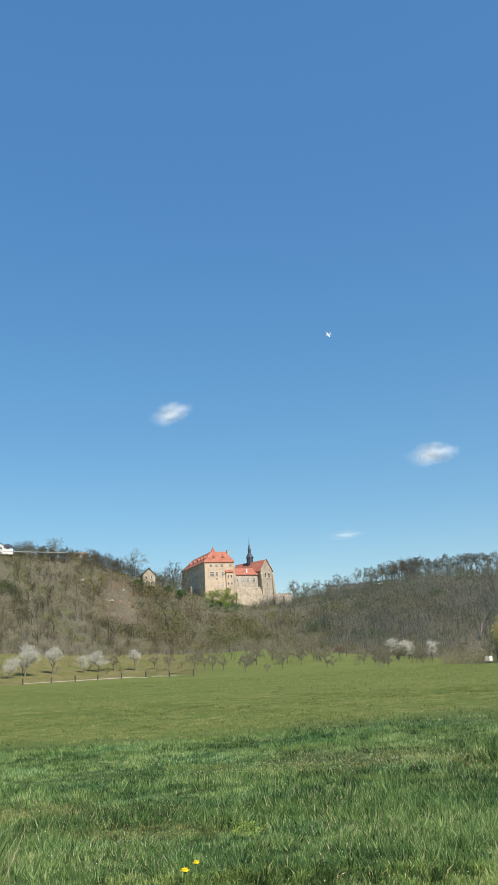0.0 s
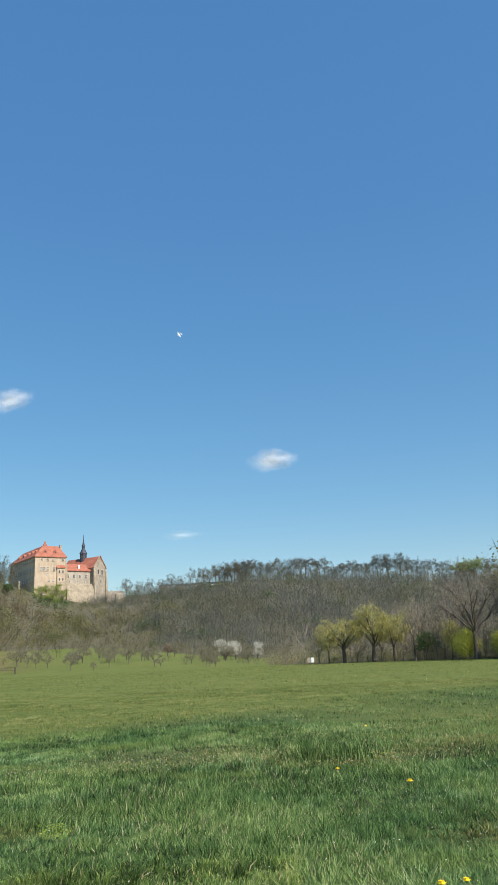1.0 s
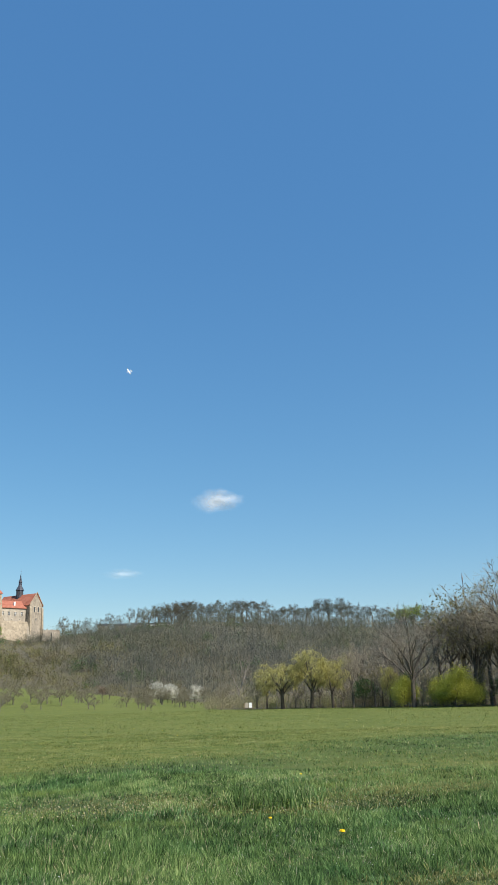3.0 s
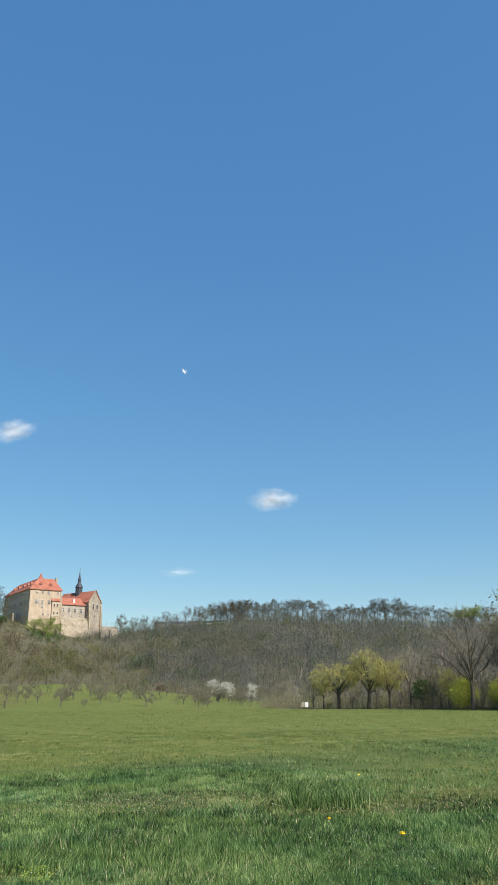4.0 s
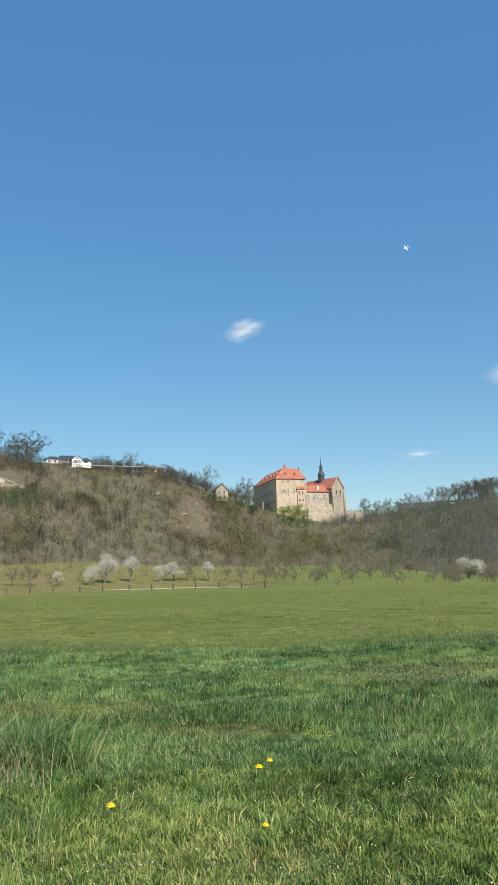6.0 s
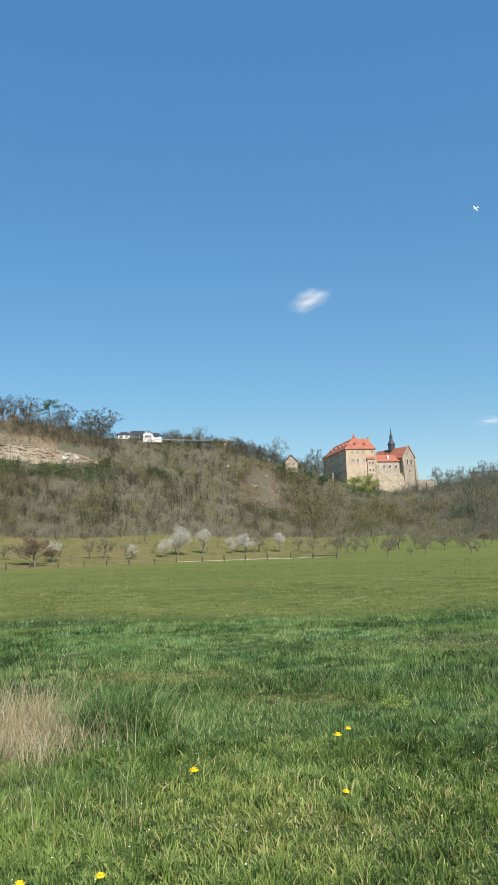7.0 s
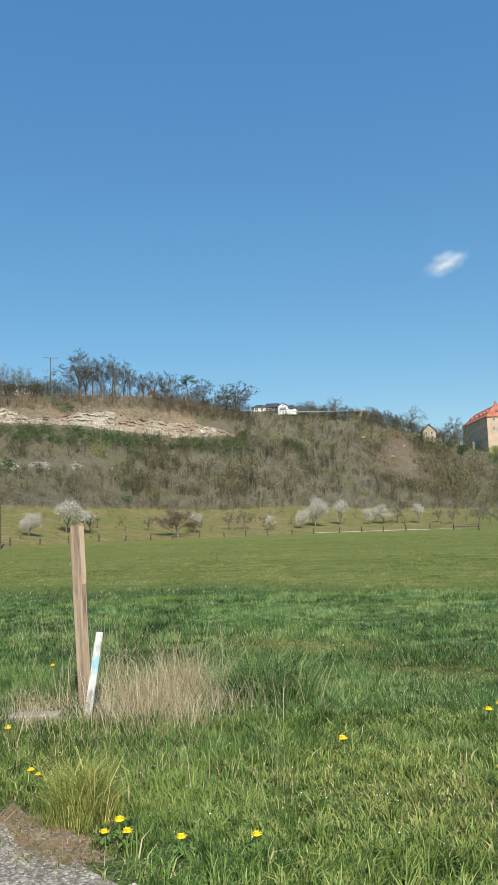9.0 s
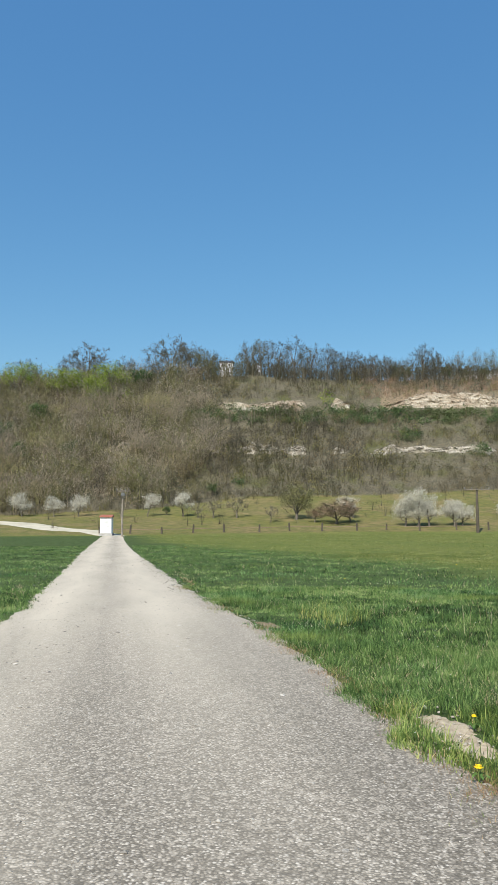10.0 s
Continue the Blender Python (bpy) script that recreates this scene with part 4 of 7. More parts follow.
def slope_r(az, el):
    """How far off the ground at that heading stands so high above the eye."""
    rs = np.linspace(float(np.interp(az, AZ, R_EDGE)), float(np.interp(az, AZ, R_TOP)) + 2, 90)
    x, y = polar(az, 1)
    e = np.maximum.accumulate(np.degrees(np.arctan2(land(x * rs, y * rs)[0] - EYE, rs)))
    return float(np.interp(el, e, rs))


def stand(protos, az, r, top, girth=1.0, group="", label=""):
    """A tree whose top stands so many degrees above the eye."""
    x, y = polar(az, r)
    p = rnd.choice(protos)
    h = max(2.0, EYE + r * math.tan(radians(top)) - height(x, y)) * 1.10
    plant(p, az, r, h / p["grown"], group=group, girth=girth, label=label)


ridge = "trees along the hill's brow"
# the brow, from the far bend of the lane to the castle
for az, el in ((71.5, 11.4), (69, 11.6), (67, 12.7), (64.5, 12.0), (62.3, 12.6), (61.0, 13.4), (59.6, 13.0), (58.2, 12.7), (55.4, 13.2), (54.2, 13.5), (53.0, 13.2), (51.8, 13.4), (50.6, 12.9), (49.4, 12.8), (48.2, 12.5), (47.0, 12.4), (45.9, 12.2), (44.9, 12.1), (43.2, 12.2), (42.4, 12.85), (41.6, 12.1), (33.3, 13.05), (32.4, 12.3), (31.8, 12.66), (30.8, 12.8), (29.7, 12.1), (28.7, 11.6), (27.9, 11.8), (26.9, 11.7), (16.4, 9.3)):
    top = float(np.interp(az, AZ, R_TOP))
    r = top + rnd.uniform(1, 8)
    stand(dense if az in (67, 16.4, 61.0, 71.5, 33.3, 59.6) else bare + dense if az < 34 else bare, az, r, el, 1.5 if az in (67, 61.0) else rnd.uniform(1.0, 1.35), ridge)
    if az > 20:
        stand(bare + dense, az - rnd.uniform(0.35, 0.8), r + rnd.uniform(2, 9), el - rnd.uniform(0.2, 1.0), 1.0, ridge)
for az, el, wide in ((24.3, 11.15, 1.35), (24.7, 10.6, 1.2), (21.9, 10.85, 1.9), (22.6, 10.4, 1.2), (23.2, 10.2, 1.2), (21.6, 10.2, 1.2), (13.4, 8.6, 1.1), (12.4, 8.4, 1.1), (11.6, 8.5, 1.1), (10.8, 8.35, 1.1), (10.0, 8.0, 1.1), (6.1, 7.5, 1.0), (6.8, 6.8, 1.1), (5.5, 7.0, 1.0), (9.3, 7.6, 1.1), (7.2, 6.5, 1.1), (17.2, 9.0, 1.0), (14.0, 8.7, 1.1), (12.9, 8.4, 1.2), (11.2, 8.0, 1.2), (10.4, 7.6, 1.2), (15.4, 8.9, 1.1)):
    stand(dense, az, float(np.interp(az, AZ, R_TOP)) + 1, el, wide, ridge)
for az, el, wide in ((14.6, 9.45, 1.2), (8.9, 8.45, 1.3), (39.9, 12.1, 1.0), (38.6, 12.2, 1.0), (37.3, 12.0, 1.0)):
    stand(budding, az, float(np.interp(az, AZ, R_TOP)) + 3, el, wide, ridge)
for k in range(20):
    az = 7.4 + k * 0.50 + rnd.uniform(-0.2, 0.2)
    stand(dense + budding[:1], az, float(np.interp(az, AZ, R_TOP)) - rnd.uniform(-1, 8), float(np.interp(az, AZ, E_TOP)) + rnd.uniform(0.25, 0.85), rnd.uniform(1.2, 1.7), ridge)
# thin trees among the huts on the far ridge
for az, el in ((-2.6, 5.7), (-3.5, 5.5), (-4.3, 5.65), (-5.1, 5.6), (-5.8, 5.95), (-6.5, 5.8), (-7.2, 6.3), (-7.7, 6.25), (-8.2, 6.3), (-9.0, 6.5), (-9.9, 6.6), (-10.4, 6.7)):
    stand(bare[:3] + dense, az, float(np.interp(az, AZ, R_TOP)) + 12, el, 1.0, "trees on the far ridge")
for k in range(60):
    az = -10.9 - k * 0.30 + rnd.uniform(-0.13, 0.13)
    el = float(np.interp(-az, [11.8, 12.9, 14.2, 16.4, 17.7, 19.0, 20.8, 22.8, 23.6, 24.9, 27, 30], [6.75, 6.9, 6.7, 6.5, 6.3, 6.3, 6.5, 6.4, 6.0, 5.8, 5.7, 6.0]))
    stand(skyline, az, float(np.interp(az, AZ, R_TOP)) + rnd.uniform(-4, 10), el + rnd.uniform(-0.45, 0.2), rnd.uniform(1.1, 1.6), "trees on the far brow")
    if k % 2:
        stand(skyline, az + 0.2, float(np.interp(az, AZ, R_TOP)) - rnd.uniform(12, 40), el - rnd.uniform(0.5, 1.1), rnd.uniform(1.1, 1.5), "trees on the far brow")
for az, el in ((-8.6, 6.2), (-9.3, 6.5), (-9.7, 6.3), (-10.2, 6.6), (-10.7, 6.6), (-11.1, 6.7)):
    stand(dense, az, float(np.interp(az, AZ, R_TOP)) + rnd.uniform(-3, 4), el, 1.5, "trees on the far ridge")
for az, el in ((-26.7, 5.75), (-27.5, 5.95)):
    stand(lime, az, float(np.interp(az, AZ, R_TOP)) - 2, el, 1.6, "trees on the far brow")
# the bright green tree under the castle's front
for az, r, el, wide in ((3.3, 383, 5.35, 1.7), (2.5, 381, 5.45, 1.8), (1.9, 384, 5.05, 1.6), (2.7, 374, 4.8, 1.8), (2.2, 372, 4.5, 1.7)):
    stand(lime, az, r, el, wide, label="tree in bright green leaf below the castle wall")
# fresh green in the woods towards the bend of the lane
for az, el, tall, wide in ((71.8, 8.4, 2.8, 1.3), (65.4, 8.8, 2.7, 1.3), (70.6, 8.0, 2.4, 1.3), (67.6, 8.6, 2.3, 1.3), (73.8, 7.8, 2.8, 1.3), (66.4, 8.2, 2.2, 1.2), (69.2, 8.4, 2.5, 1.2), (72.8, 5.8, 2.4, 1.2), (66.7, 5.0, 2.2, 1.3), (69.5, 2.0, 2.1, 1.3), (70.9, 2.2, 1.8, 1.3), (67.8, 2.2, 1.7, 1.2)):
    stand(lime if el > 8 else budding, az, slope_r(az, el), el + tall, wide, "woods above the lane")
for az, el, tall in ((63.4, 9.4, 1.7), (62.7, 9.8, 1.2), (70.4, 6.6, 1.8), (72.6, 5.4, 1.6), (74.2, 4.6, 2.0), (57.9, 1.9, 0.9), (68.3, 4.4, 1.4), (71.8, 4.0, 1.6)):
    stand(green_tree, az, slope_r(az, el), el + tall, 1.1, "woods above the lane", "dark green tree on the wooded slope")
for az, el, tall in ((8.6, 5.6, 0.8), (6.6, 5.0, 0.8), (5.6, 4.7, 0.8), (21.4, 6.6, 0.7)):
    stand(green_tree, az, slope_r(az, el), el + tall, 1.3, "evergreens on the slope", "dark green bushy tree on the slope")
plant(pine[0], 25.4, 276, 1.0, group=ridge)
for az, r, s in ((44.2, 250, 0.85), (43.6, 251, 0.8), (40.7, 252, 0.75), (39.6, 254, 0.75), (38.2, 254, 0.7), (36.3, 256, 0.7)):
    plant(green_tree[0], az, r, s, group=ridge, label="dark green conifer on the hill's brow")

# the orchard and the meadow's edge
orchard = "orchard trees"


def orchard_tree(protos, az, base, top, wide=0.0):
    """Foot and top given in degrees above the eye."""
    e, w = float(np.interp(az, AZ, R_EDGE)), float(np.interp(az, AZ, R_WOOD))
    rs = np.linspace(e + 3, w, 50)
    x, y = polar(az, 1)
    el = np.maximum.accumulate(np.degrees(np.arctan2(land(x * rs, y * rs)[0] - EYE, rs)))
    r = float(np.interp(base, el, rs))
    h = r * (math.tan(radians(top)) - math.tan(radians(base)))
    p = protos[rnd.randrange(len(protos))]
    wide = wide or rnd.uniform(0.95, 1.35)
    plant(p, az, r, h / p["grown"], group=orchard, girth=wide)


for az, b, t in ((71.4, 0.38, 2.2), (69.2, 0.38, 2.0), (67.5, 0.4, 2.2),  (36.9, 0.1, 2.0), (16.4, 0.09, 2.4), (17.4, 0.0, 1.5), (12.5, 0.12, 1.35), (11.4, 0.12, 1.65)):
    orchard_tree(white, az, b, t)
for az, b, t in ((62.6, 0.4, 2.3), (60.0, 0.4, 2.4), (34.4, 0.3, 2.7), (33.6, 0.2, 2.1), (14.6, 0.15, 2.05), (8.9, 0.05, 1.55), (19.6, -0.05, 1.15), (25.3, 0.0, 1.5), (47.6, 0.3, 2.1)):
    orchard_tree(thin_white, az, b, t)
for az, b, t in ((56.1, 0.3, 2.1), (57.8, 0.3, 1.9), (53.6, 0.0, 1.3), (32.7, 0.2, 1.9), (28.6, 0.25, 1.2), (22.7, 0.1, 1.5), (21.6, 0.05, 1.6), (10.4, 0.15, 1.45), (7.6, 0.1, 1.2), (6.6, 0.0, 1.1), (64.5, 0.3, 1.5), (58.9, 0.3, 1.4), (20.2, 0.2, 1.2)):
    orchard_tree(fruit, az, b, t)
for az, b, t, wide in ((43.9, -0.3, 2.0, 1.3), (43.0, -0.35, 2.6, 1.15), (42.2, -0.3, 2.15, 1.2), (40.5, -0.3, 1.9, 1.2), (39.9, -0.25, 1.7, 1.3), (-9.5, -0.2, 1.35, 1.35), (-10.3, -0.25, 1.25, 1.3), (-11.9, -0.3, 1.05, 1.2)):
    orchard_tree(white, az, b, t, wide)
for k in range(52):
    az = rnd.uniform(-14, 6.5)
    b = rnd.uniform(-0.62, 0.35) + 0.15 * (az > 3) - 0.1 * (az < -8)
    orchard_tree(fruit, az, b, b + rnd.uniform(0.7, 1.4), rnd.uniform(0.95, 1.35))
for az, b, t, wide in ((48.8, -0.1, 1.95, 2.1), (47.8, 0.0, 1.6, 1.5), (26.4, -0.35, 2.35, 1.35), (50.4, 0.0, 1.3, 1.4), (25.2, -0.1, 1.2, 1.3), (-5.5, 0.2, 1.2, 1.2)):
    orchard_tree(red_bush, az, b, t, wide)
orchard_tree(leafing, 51.7, 0.2, 3.1, 1.3)
orchard_tree(green_tree, 61.2, 0.5, 1.2)

# the tree belt on the far right of the field
belt = "trees along the field's edge"
for protos, az, back, top, wide in ((willow, -18.0, 3, 2.3, 1.4), (willow, -20.0, 3, 3.1, 1.15), (willow, -16.9, 6, 1.4, 0.9), (willow, -21.5, 4, 2.45, 1.0), (belt_bare, -22.9, 3, 2.8, 0.95), (budding, -20.6, 9, 2.0, 1.2), (budding, -16.2, 6, 1.3, 1.2), (budding, -24.4, 5, 2.0, 1.1), (willow, -25.4, 4, 1.85, 0.6),
                                    (belt_bare[2:], -27.0, 2, 5.6, 1.25), (belt_bare, -25.6, 14, 4.0, 1.2), (belt_bare, -23.6, 16, 3.4, 1.2), (belt_bare, -22.3, 20, 3.2, 1.2), (belt_bare, -26.6, 18, 4.6, 1.2), (belt_bare, -28.8, 14, 5.2, 1.2), (belt_bare, -29.6, 12, 5.6, 1.1), (belt_bare, -30.4, 16, 6.1, 1.2), (belt_bare, -31.2, 10, 5.8, 1.1),
                                    (budding, -31.6, 12, 6.9, 1.3), (belt_bare, -32.2, 8, 6.2, 1.1), (belt_bare, -32.9, 12, 6.9, 1.2), (belt_bare, -33.6, 9, 7.2, 1.1), (belt_bare[1:], -34.6, 3, 8.4, 1.2), (budding, -34.6, 12, 6.4, 1.2), (belt_bare, -36.3, 6, 8.2, 1.1), (belt_bare[2:], -38, 8, 7.8, 1.1), (belt_bare, -40, 8, 7.8, 1.1)):
    stand(protos, az, float(np.interp(az, AZ, R_EDGE)) + back, top, wide, belt)
for az, back, top, wide in ((-26.4, 2, 1.36, 0.95), (-29.8, 2, 1.76, 1.15), (-29.0, 3, 1.0, 1.0), (-30.9, 3, 1.1, 1.1)):
    stand(bright_bush, az, float(np.interp(az, AZ, R_EDGE)) + back, top, wide, belt)
for az, back, top in ((-23.7, 5, 1.05), (-33.2, 5, 1.0)):
    stand(green_tree, az, float(np.interp(az, AZ, R_EDGE)) + back, top, 1.2, belt, "dark green bush under the trees")
for az, back, top in ((-24.9, 9, 1.2), (-28.4, 9, 1.2), (-32.2, 6, 1.8), (-33.6, 8, 1.6), (-18.9, 8, 1.2), (-22.2, 9, 1.3)):
    stand(budding, az, float(np.interp(az, AZ, R_EDGE)) + back, top, 1.5, belt)
# a pale bare tree that stands out at the wood's foot
pale_tree = tree("bare_tree", 15, 10, "pale-barked leafless tree in front of the wood", bark="bark_pale", fork=(7, 4, 3), spread=0.5, first=0.3, shoots=(3, 0.7, 0.015), stem=0.8)
plant(pale_tree, -14.9, 185, 1.05, group=belt)
plant(pale_tree, 13.0, 268, 0.7, group=belt)
for p in (*bare, *dense, *budding, *white, *thin_white, *fruit, *red_bush, *green_tree, *leafing, *willow, *bright_bush, *pine, *lime, *skyline, *belt_bare, pale_tree):
    drop_proto(p)

# ---- the woods on the slope ----


def shrub_proto(rng, stems, shoots, width, tall, clumps=0, size=0.034):
    """A leafless shrub or young tree a metre tall: upright stems from which shoots rise and spread."""
    tri, tone, axes = [], [], []
    for s in range(stems):
        a = s * 2.4 + rng.uniform(-0.5, 0.5)
        lean = rng.uniform(0.06, 0.42) * (0.5 if tall else 1)
        base = np.array([np.cos(a), np.sin(a), 0]) * 0.05
        top = np.array([np.cos(a) * lean, np.sin(a) * lean, rng.uniform(0.70, 0.98)])
        side = np.array([-np.sin(a), np.cos(a), 0]) * width * (1.5 if tall else 1.2)
        tri += [base - side, base + side, top]
        tone += [rng.uniform(0.15, 0.6) if rng.random() < 0.75 else 0.92] * 3
        axes.append((base, top))
    low = 0.40 if tall else 0.12
    for k in range(shoots):
        base, top = axes[k % stems]
        f = low + (1 - low) * rng.random() ** 0.8
        p = base + (top - base) * f
        a = rng.uniform(0, 2 * np.pi)
        out = rng.uniform(0.25, 1.0)
        d = np.array([np.cos(a) * out, np.sin(a) * out, rng.uniform(0.25, 1.0)])
        d = d / np.linalg.norm(d) * rng.uniform(0.14, 0.34) * (1.15 - 0.55 * f)
        sd = np.cross(d, rng.normal(0, 1, 3))
        sd = sd / np.linalg.norm(sd) * width * rng.uniform(0.7, 1.3)
        tri += [p - sd, p + sd, p + d]
        tone += [0.25 + 0.5 * rng.beta(4, 4)] * 3
    for k in range(clumps):
        base, top = axes[rng.integers(0, stems)]
        f = rng.uniform(low, 1.0)
        c = base + (top - base) * f + rng.normal(0, 0.10, 3) * (1, 1, 0.6)
        u, v = rng.normal(0, 1, 3), rng.normal(0, 1, 3)
        s = size * rng.uniform(0.5, 1.4)
        u, v = u / np.linalg.norm(u) * s, v / np.linalg.norm(v) * s
        tri += [c - u, c + v, c + u]
        tone += [0.25 + 0.5 * rng.beta(4, 4)] * 3
    return np.array(tri), np.array(tone)


def crown_proto(rng, trunks, twigs, flecks, size, width, low=0.1):
    """A leafless crown a metre tall: an uneven dome filled with fine twigs and buds over thin trunks."""
    tri, tone = [], []
    lumps = rng.normal(0, 1, (8, 3)) * (0.20, 0.20, 0.17) + (0, 0, 0.50)
    for s in range(trunks):
        a = rng.uniform(0, 2 * np.pi)
        base = np.array([np.cos(a), np.sin(a), 0]) * rng.uniform(0.0, 0.14)
        top = base + np.array([np.cos(a) * rng.uniform(0, 0.25), np.sin(a) * rng.uniform(0, 0.25), rng.uniform(0.6, 0.95)])
        side = np.array([-np.sin(a), np.cos(a), 0]) * width * 1.5
        tri.append([base - side, base + side, top])
        tone.append(rng.uniform(0.2, 0.6) if rng.random() < 0.85 else 0.9)
    p = lumps[rng.integers(0, 8, twigs)] + rng.normal(0, 0.13, (twigs, 3))
    p[:, 2] = np.maximum(p[:, 2], low * rng.uniform(0.3, 1.5, twigs))
    d = p - (0, 0, 0.15)
    d = d / np.linalg.norm(d, axis=1)[:, None] + rng.normal(0, 0.40, (twigs, 3))
    d = d / np.linalg.norm(d, axis=1)[:, None] * rng.uniform(0.07, 0.19, (twigs, 1))
    sd = np.cross(d, rng.normal(0, 1, (twigs, 3)))
    sd = sd / np.linalg.norm(sd, axis=1)[:, None] * width * rng.uniform(0.6, 1.2, (twigs, 1))
    tri += list(np.stack([p - sd, p + sd, p + d], 1))
    q = lumps[rng.integers(0, 8, flecks)] + rng.normal(0, 0.14, (flecks, 3))
    q[:, 2] = np.maximum(q[:, 2], low * rng.uniform(0.3, 1.5, flecks))
    u, v = rng.normal(0, 1, (flecks, 3)), rng.normal(0, 1, (flecks, 3))
    s = size * rng.uniform(0.5, 1.4, (flecks, 1))
    u, v = u / np.linalg.norm(u, axis=1)[:, None] * s, v / np.linalg.norm(v, axis=1)[:, None] * s
    tri += list(np.stack([q - u, q + v, q + u], 1))
    tone += list(0.25 + 0.5 * rng.beta(4, 4, twigs + flecks))
    return np.array(tri).reshape(-1, 3), np.repeat(np.array(tone), 3)


def leaf_proto(rng, n, size):
    """A leafy bush a metre tall: uneven clumps of small leaves."""
    c = rng.normal(0, 1, (9, 3)) * (0.22, 0.22, 0.2) + (0, 0, 0.5)
    p = c[rng.integers(0, 9, n)] + rng.normal(0, 0.13, (n, 3))
    u, v = rng.normal(0, 1, (n, 3)), rng.normal(0, 1, (n, 3))
    u /= np.linalg.norm(u, axis=1)[:, None]
    v /= np.linalg.norm(v, axis=1)[:, None]
    s = size * rng.uniform(0.5, 1.4, (n, 1))
    return np.stack([p - u * s, p + v * s, p + u * s], 1).reshape(-1, 3), np.repeat(rng.random(n), 3)


def thicket(name, protos, places, mat, label, seed, vary=0.14):
    """Many shrubs joined into one: places are x, y, height, girth."""
    rng = np.random.default_rng(seed)
    V, T = [], []
    pick = rng.integers(0, len(protos), len(places))
    for k, (pv, pt) in enumerate(protos):
        q = places[pick == k]
        if not len(q):
            continue
        z = land(q[:, 0], q[:, 1])[0]
        a = rng.uniform(0, 2 * np.pi, len(q))
        c, s = np.cos(a)[:, None], np.sin(a)[:, None]
        h, g = q[:, 2][:, None], q[:, 3][:, None]
        x = (pv[None, :, 0] * c - pv[None, :, 1] * s) * g + q[:, 0][:, None]
        y = (pv[None, :, 0] * s + pv[None, :, 1] * c) * g + q[:, 1][:, None]
        V.append(np.stack([x, y, pv[None, :, 2] * h + z[:, None] - 0.15], -1).reshape(-1, 3))
        own = rng.normal(0, vary, (len(q), 1))
        T.append(np.clip(pt[None, :] + own, 0, 1).ravel())
    V, T = np.vstack(V), np.concatenate(T)
    ob = new(name, mesh_of(name, V, np.arange(len(V)).reshape(-1, 3), mat, T))
    return tagged(ob, label, "woodland", kind="stuff")


def scatter(seed, n, az0, az1, lo, hi, keep=None):
    """Random places on the slope between two stages of it."""
    rng = np.random.default_rng(seed)
    az = rng.uniform(az0, az1, n)
    w, t, e = np.interp(az, AZ, R_WOOD), np.interp(az, AZ, R_TOP), np.interp(az, AZ, R_EDGE)
    st = rng.uniform(lo, hi, n)
    r = np.where(st < 1, e + (w - e) * st, w + (t - w) * (st - 1))
    r = np.where(st > 2, t + (st - 2) * 60, r)
    x, y = -np.sin(np.radians(az)) * r, np.cos(np.radians(az)) * r
    el = np.degrees(np.arctan2(land(x, y)[0] - EYE, r))
    ok = np.ones(n, bool) if keep is None else keep(az, st, el, x, y)
    return x[ok], y[ok], az[ok], st[ok], el[ok], rng


def in_rock(az, el):
    """True just below or on the pale cliffs, which no shrub hides."""
    up = (az > 22) & (az < 47) & (el > np.interp(az, [22, 30, 34, 47], [6.5, 7.1, 7.7, 7.9])) & (el < np.interp(az, [22, 30, 40, 47], [7.7, 9.0, 9.1, 8.9]))
    mid = (az > 48) & (az < 59) & (el > 7.9) & (el < 9.0)
    low = (az > 30) & (az < 66) & (el > 4.75) & (el < 5.45)
    return up, mid, low


def slope_keep(rng_seed):
    def keep(az, st, el, x, y):
        rng = np.random.default_rng(rng_seed)
        up, mid, low = in_rock(az, el)
        k = rng.random(len(az))
        bare_patch = np.hypot((az - 9.9) / 1.2, (st - 1.52) / 0.26) < 1
        castle = (az > -2.0) & (az < 6.2) & (st > 1.955)
        return ~(((az < -5.5 + 3.5 * wave(x, y, 12, 3)) & (st > 1.05)) | ((az < -2) & (st > 1.5)) | (up & (k < 0.78)) | (mid & (k < 0.78)) | (low & (k < 0.66)) | (bare_patch & (k < 0.30)) | castle)
    return keep


prng = np.random.default_rng(77)
scrub = [crown_proto(prng, 4, 54, 28, 0.034, 0.0100) for _ in range(7)]
round_crowns = [crown_proto(prng, 3, 54, 50, 0.032, 0.0085) for _ in range(7)]
tall_crowns = [crown_proto(prng, 3, 130, 90, 0.024, 0.0065, 0.2) for _ in range(6)]
budded_scrub = [crown_proto(prng, 3, 40, 56, 0.048, 0.0095) for _ in range(6)]
poles = [shrub_proto(prng, 3, 56, 0.0075, True, 12, 0.024) for _ in range(6)]
bushes = [leaf_proto(prng, 90, 0.068) for _ in range(5)]

x, y, az, st, el, rng = scatter(1, 7200, -11, 76, 0.95, 1.97, slope_keep(1))
hh = rng.uniform(1.7, 4.4, len(x)) * np.where(st < 1.10, 0.7, 1) * np.where((el > 6.3) & (az < 47), 0.75, 1.0) * np.interp(az, [0, 30, 45, 55, 70], [1.35, 1.0, 0.9, 1.05, 1.25])
hh = hh * np.clip(1 + 0.30 * wave(x, y, 6, 12) + 0.25 * wave(x, y, 19, 27), 0.5, 1.8)
hh = hh * np.where((az > -2.5) & (az < 6.5) & (st > 1.75), 0.7, 1.0) * np.where((az > -1.9) & (az < 4.3) & (st > 1.55), np.where(az > 1.3, 0.38, 0.5), 1.0)
girth = hh * rng.uniform(1.05, 1.65, len(x))
budded = rng.random(len(x)) < np.clip(0.90 - np.abs(az - 1) * 0.045, 0.30, 0.80) + 0.10 * wave(x, y, 14, 5)
spot = np.stack([x, y, hh, girth], 1)
